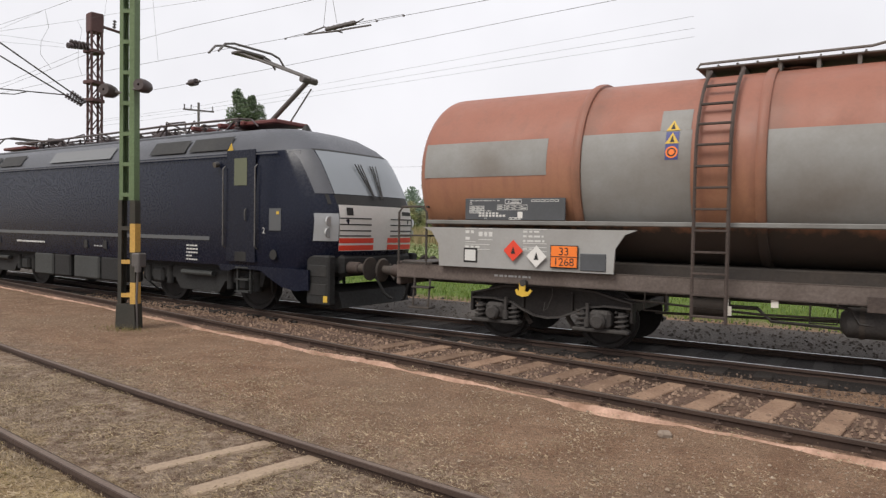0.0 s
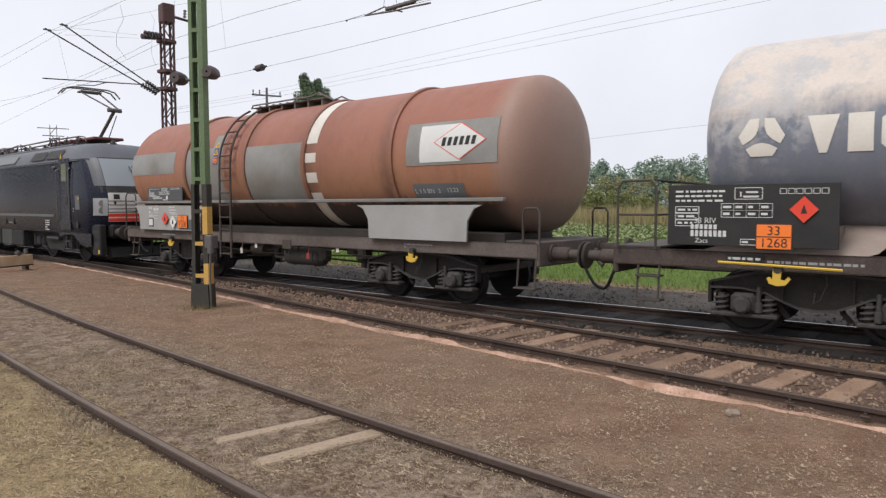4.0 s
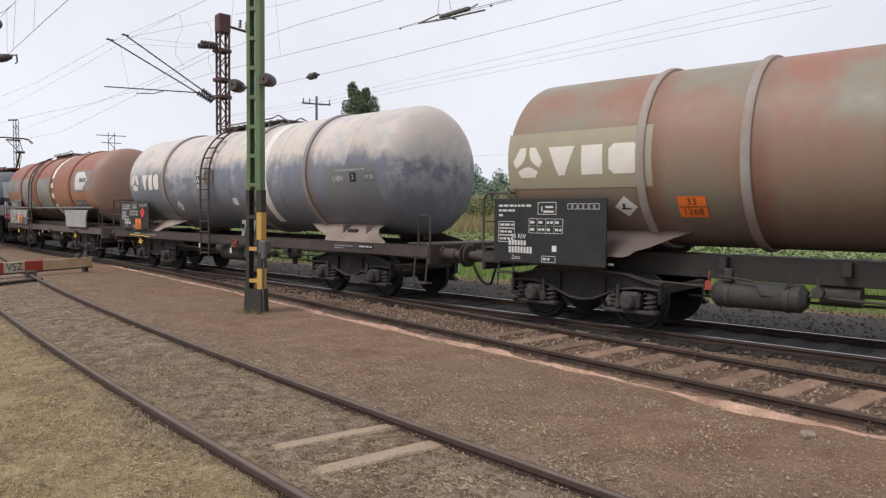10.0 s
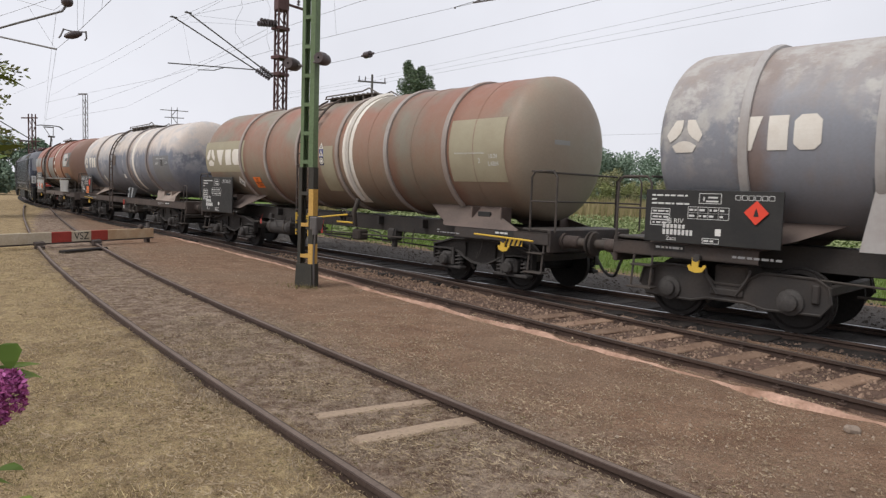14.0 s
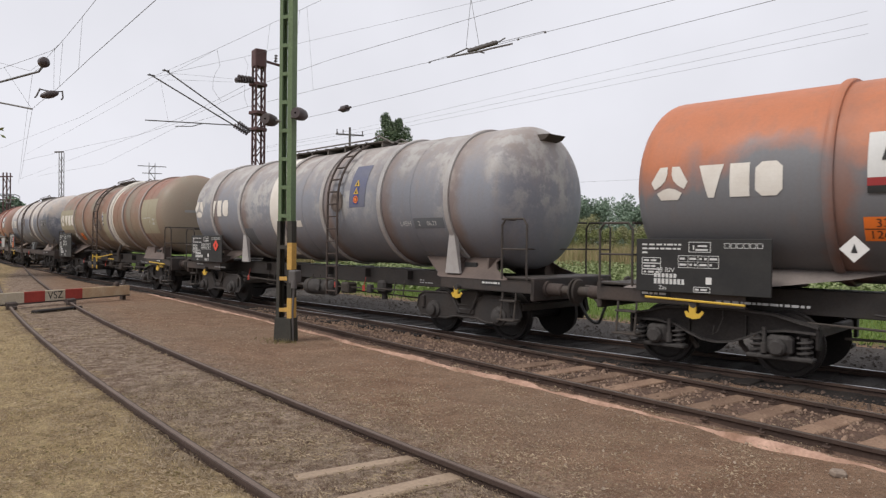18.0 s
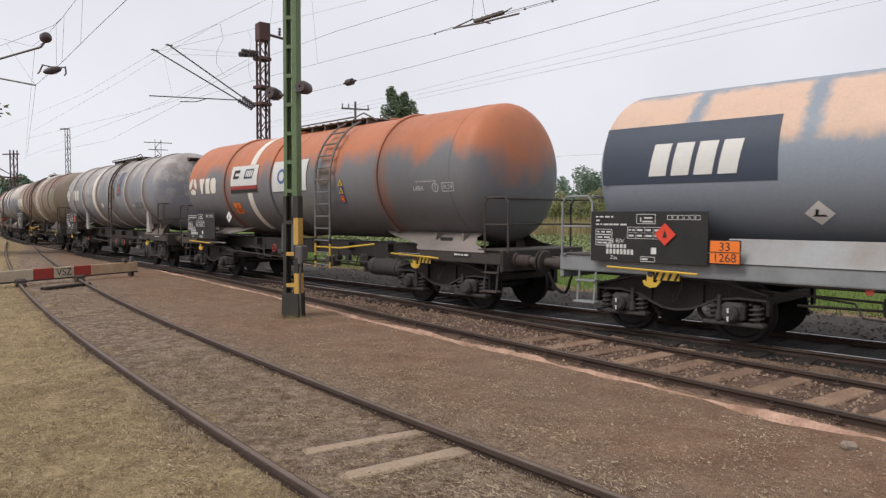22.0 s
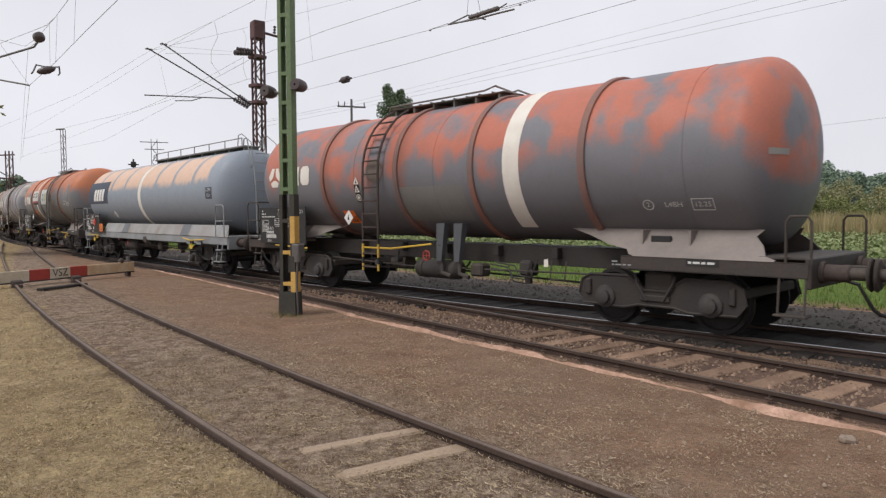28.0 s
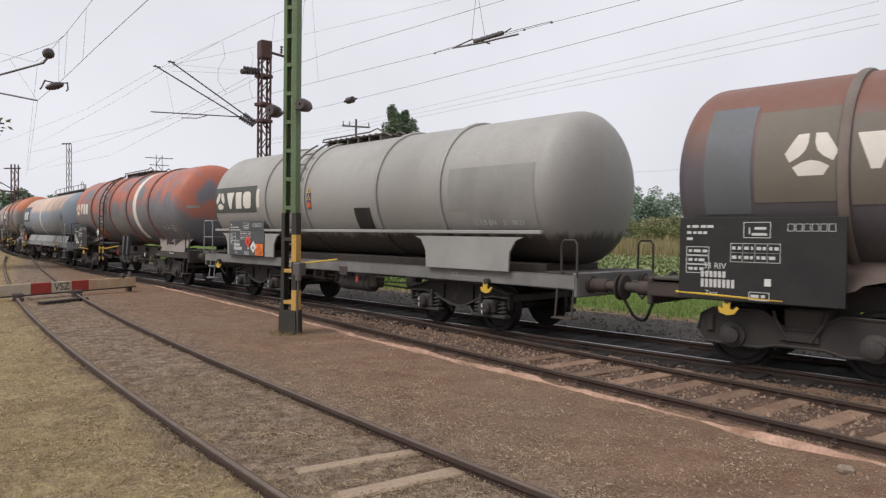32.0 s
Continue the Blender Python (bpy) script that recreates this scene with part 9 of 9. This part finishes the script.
def pole():
    x, y, _ = polar(41.27, 57)
    t = thing("power_pole", "wooden power pole with a cross-arm and insulators", "utility pole", m=pose(x, y, GROUND, 0, 0, 41 + 12))
    part("shaft", Geo().rod((0, 0, 0), (0, 0, 11.3), 0.15, 10, 0.09), M["lamp_grey"], t)
    part("cross_arm", Geo().box((0, 0, 10.7), (2.3, 0.1, 0.12), 0.01), M["lamp_grey"], t)
    for xx in (-1.05, -0.55, 1.05):
        part("insulator", insulator(Geo(), (xx, 0, 10.76), (xx, 0, 11.1), 0.06, 3), M["insulator"], t)


pole()


def pylon():
    x, y, _ = polar(56.35, 150)
    t = lattice_mast("pylon", "distant grey lattice pylon with a wide head", x, y, 17.2, 1.2, 1.2, 56, M["lamp_grey"], 1.4, 0.1)
    for z, w in ((16.6, 5.2), (15.2, 3.6)):
        part("cross_arm", Geo().box((0, 0, z), (w, 0.14, 0.14), 0.0), M["lamp_grey"], t)


pylon()


def yard_light():
    x, y, _ = polar(62.4, 80)
    t = lattice_mast("yard_light_mast", "slim lattice yard light mast", x, y, 10.7, 0.36, 0.36, 20, M["lamp_grey"], 0.6, 0.05)
    part("lamp_arm", Geo().box((-0.3, 0, 10.75), (1.1, 0.12, 0.14), 0.03), M["lamp_grey"], t)


yard_light()


def far_mast(az, d, h, turn):
    x, y, _ = polar(az, d)
    t = lattice_mast("catenary_mast", "distant dark catenary mast with bracket arms", x, y, h, 0.5, 0.5, turn, M["maroon"], 0.7, 0.09)
    part("cross_arm", Geo().box((0, -0.3, h - 0.4), (1.9, 0.12, 0.12), 0.02), M["maroon"], t)
    part("cross_arm", Geo().box((0, -0.3, h - 2.6), (2.6, 0.1, 0.1), 0.02), M["maroon"], t)
    part("cantilever", Geo().rod((0, -0.2, h - 2.4), (-1.2, -3.2, h - 0.6), 0.05, 6), M["wire"], t)
    part("cantilever", Geo().rod((0, -0.2, h - 2.6), (-1.2, -3.4, h - 2.4), 0.05, 6), M["wire"], t)


far_mast(65.75, 78, 8.2, 20)
far_mast(68.9, 52, 8.6, 20)


def signal():
    x, y, _ = polar(57.8, 70)
    t = thing("signal", "small dark signal on a post beside the line", "railway signal", m=pose(x, y, GROUND, 0, 0, 57))
    part("post", Geo().rod((0, 0, 0), (0, 0, 7.2), 0.08, 8), M["lamp_grey"], t)
    part("head", Geo().box((0, -0.05, 6.7), (0.45, 0.2, 0.5), 0.05), M["blackpaint"], t)
    part("cross_piece", Geo().box((0, 0, 6.7), (0.9, 0.1, 0.12), 0.02), M["blackpaint"], t)


signal()


def lilac():
    """Branch ends of a lilac bush close by, with heart-shaped leaves and purple panicles."""
    rr = random.Random(77)
    t = thing("lilac_bush", "lilac bush with glossy leaves and purple panicles", "bush", m=pose(-1.60, 0.375, GROUND))
    stems, lv, green = Geo(), Geo(), None
    heart = [(0, 0), (0.32, 0.12), (0.42, 0.42), (0.25, 0.78), (0, 1.1), (-0.25, 0.78), (-0.42, 0.42), (-0.32, 0.12)]
    tips = []
    for i in range(16):
        z = rr.uniform(0.9, 1.62) if i < 11 else rr.uniform(2.0, 2.6)
        a = rr.uniform(-2.6, 1.2)
        tips.append(Vector((0.30 * math.cos(a) - 0.1, 0.28 * math.sin(a), z)))
    tips += [Vector((0.18, 0.06, 1.44)), Vector((0.14, 0.08, 1.36)), Vector((0.20, 0.05, 2.15)), Vector((0.14, 0.06, 1.95)), Vector((0.18, 0.02, 2.35)), Vector((0.2, 0.0, 1.2)), Vector((0.22, 0.08, 1.69)), Vector((0.28, 0.10, 1.66)), Vector((0.16, 0.05, 1.72)), Vector((0.13, 0.04, 1.66)), Vector((0.18, 0.06, 1.42)), Vector((0.12, 0.03, 1.84)), Vector((0.11, 0.03, 2.1)), Vector((0.10, 0.0, 2.28))]
    for p in tips:
        mid_ = Vector((p.x * 0.3 - 0.1, p.y * 0.3, p.z * 0.5))
        stems.tube([(-0.12, 0, 0), tuple(mid_), tuple(p)], 0.0025, 5)
        for k in range(9):
            c = p + Vector((rr.uniform(-0.1, 0.06), rr.uniform(-0.08, 0.08), rr.uniform(-0.14, 0.10)))
            u = Vector((rr.uniform(-1, 1), rr.uniform(-1, 1), rr.uniform(-0.7, 0.3))).normalized()
            w = u.cross(Vector((0, 0, 1))).normalized()
            up2 = w.cross(u)
            s = rr.uniform(0.05, 0.085)
            n0 = len(lv.v)
            for q in heart:
                lv.v.append(tuple(c + (u * q[1] + w * q[0] + up2 * (0.25 * abs(q[0]) - 0.15 * q[1] ** 2)) * s))
            lv.f.append(tuple(range(n0, n0 + 8)))
    tagged(part("stem", stems, M["iron_brown"], t), kind="stuff")
    bulk("leaves", lv, M["lilac_leaf"], t)
    for c, ln, dr in (((0.27, 0.10, 1.545), 0.13, (0.7, 0.1, 0.0)), ((0.20, 0.07, 1.575), 0.12, (0.6, -0.2, 0.15)), ((0.33, 0.12, 1.59), 0.05, (0.5, 0.2, 0.5)), ((0.17, 0.03, 2.02), 0.09, (0.6, 0, 0.2))):
        g = Geo()
        d = Vector(dr).normalized()
        for _ in range(420):
            u = rr.uniform(-0.5, 0.5)
            rad = 0.042 * (1 - 0.75 * (u + 0.5)) + 0.008
            e = Vector((rr.uniform(-1, 1), rr.uniform(-1, 1), rr.uniform(-1, 1))).normalized()
            p = Vector(c) + d * (u * ln) + (e - d * e.dot(d)) * rad
            leaves(g, p, (0.004, 0.004, 0.004), 2, 0.0075, rr)
        bulk("panicle", g, M["lilac"], t)
        tagged(t.children[-1], "purple flower panicle")


lilac()


def motions():
    """Keys the train along its curve, and turns the wheels."""
    ts = [i * 0.5 for i in range(65)]
    for ob, mid, reach in MOVING:
        rows = []
        for t in ts:
            s = run_at(t) - mid
            f, r = Vector(along(s + reach)), Vector(along(s - reach))
            m = (f + r) / 2
            d = r - f
            rows.append((t, pose(m.x, m.y, 0, 0, 0, math.degrees(math.atan2(d.y, d.x)))))
        walk(ob, rows)
    for ob, x, z in WHEELS:
        rows = []
        for i in range(321):
            t = i * 0.1
            rows.append((t, Matrix.Translation((x, 0, z)) @ Matrix.Rotation(-run_at(t) / z, 4, "Y")))
        walk(ob, rows)


motions()
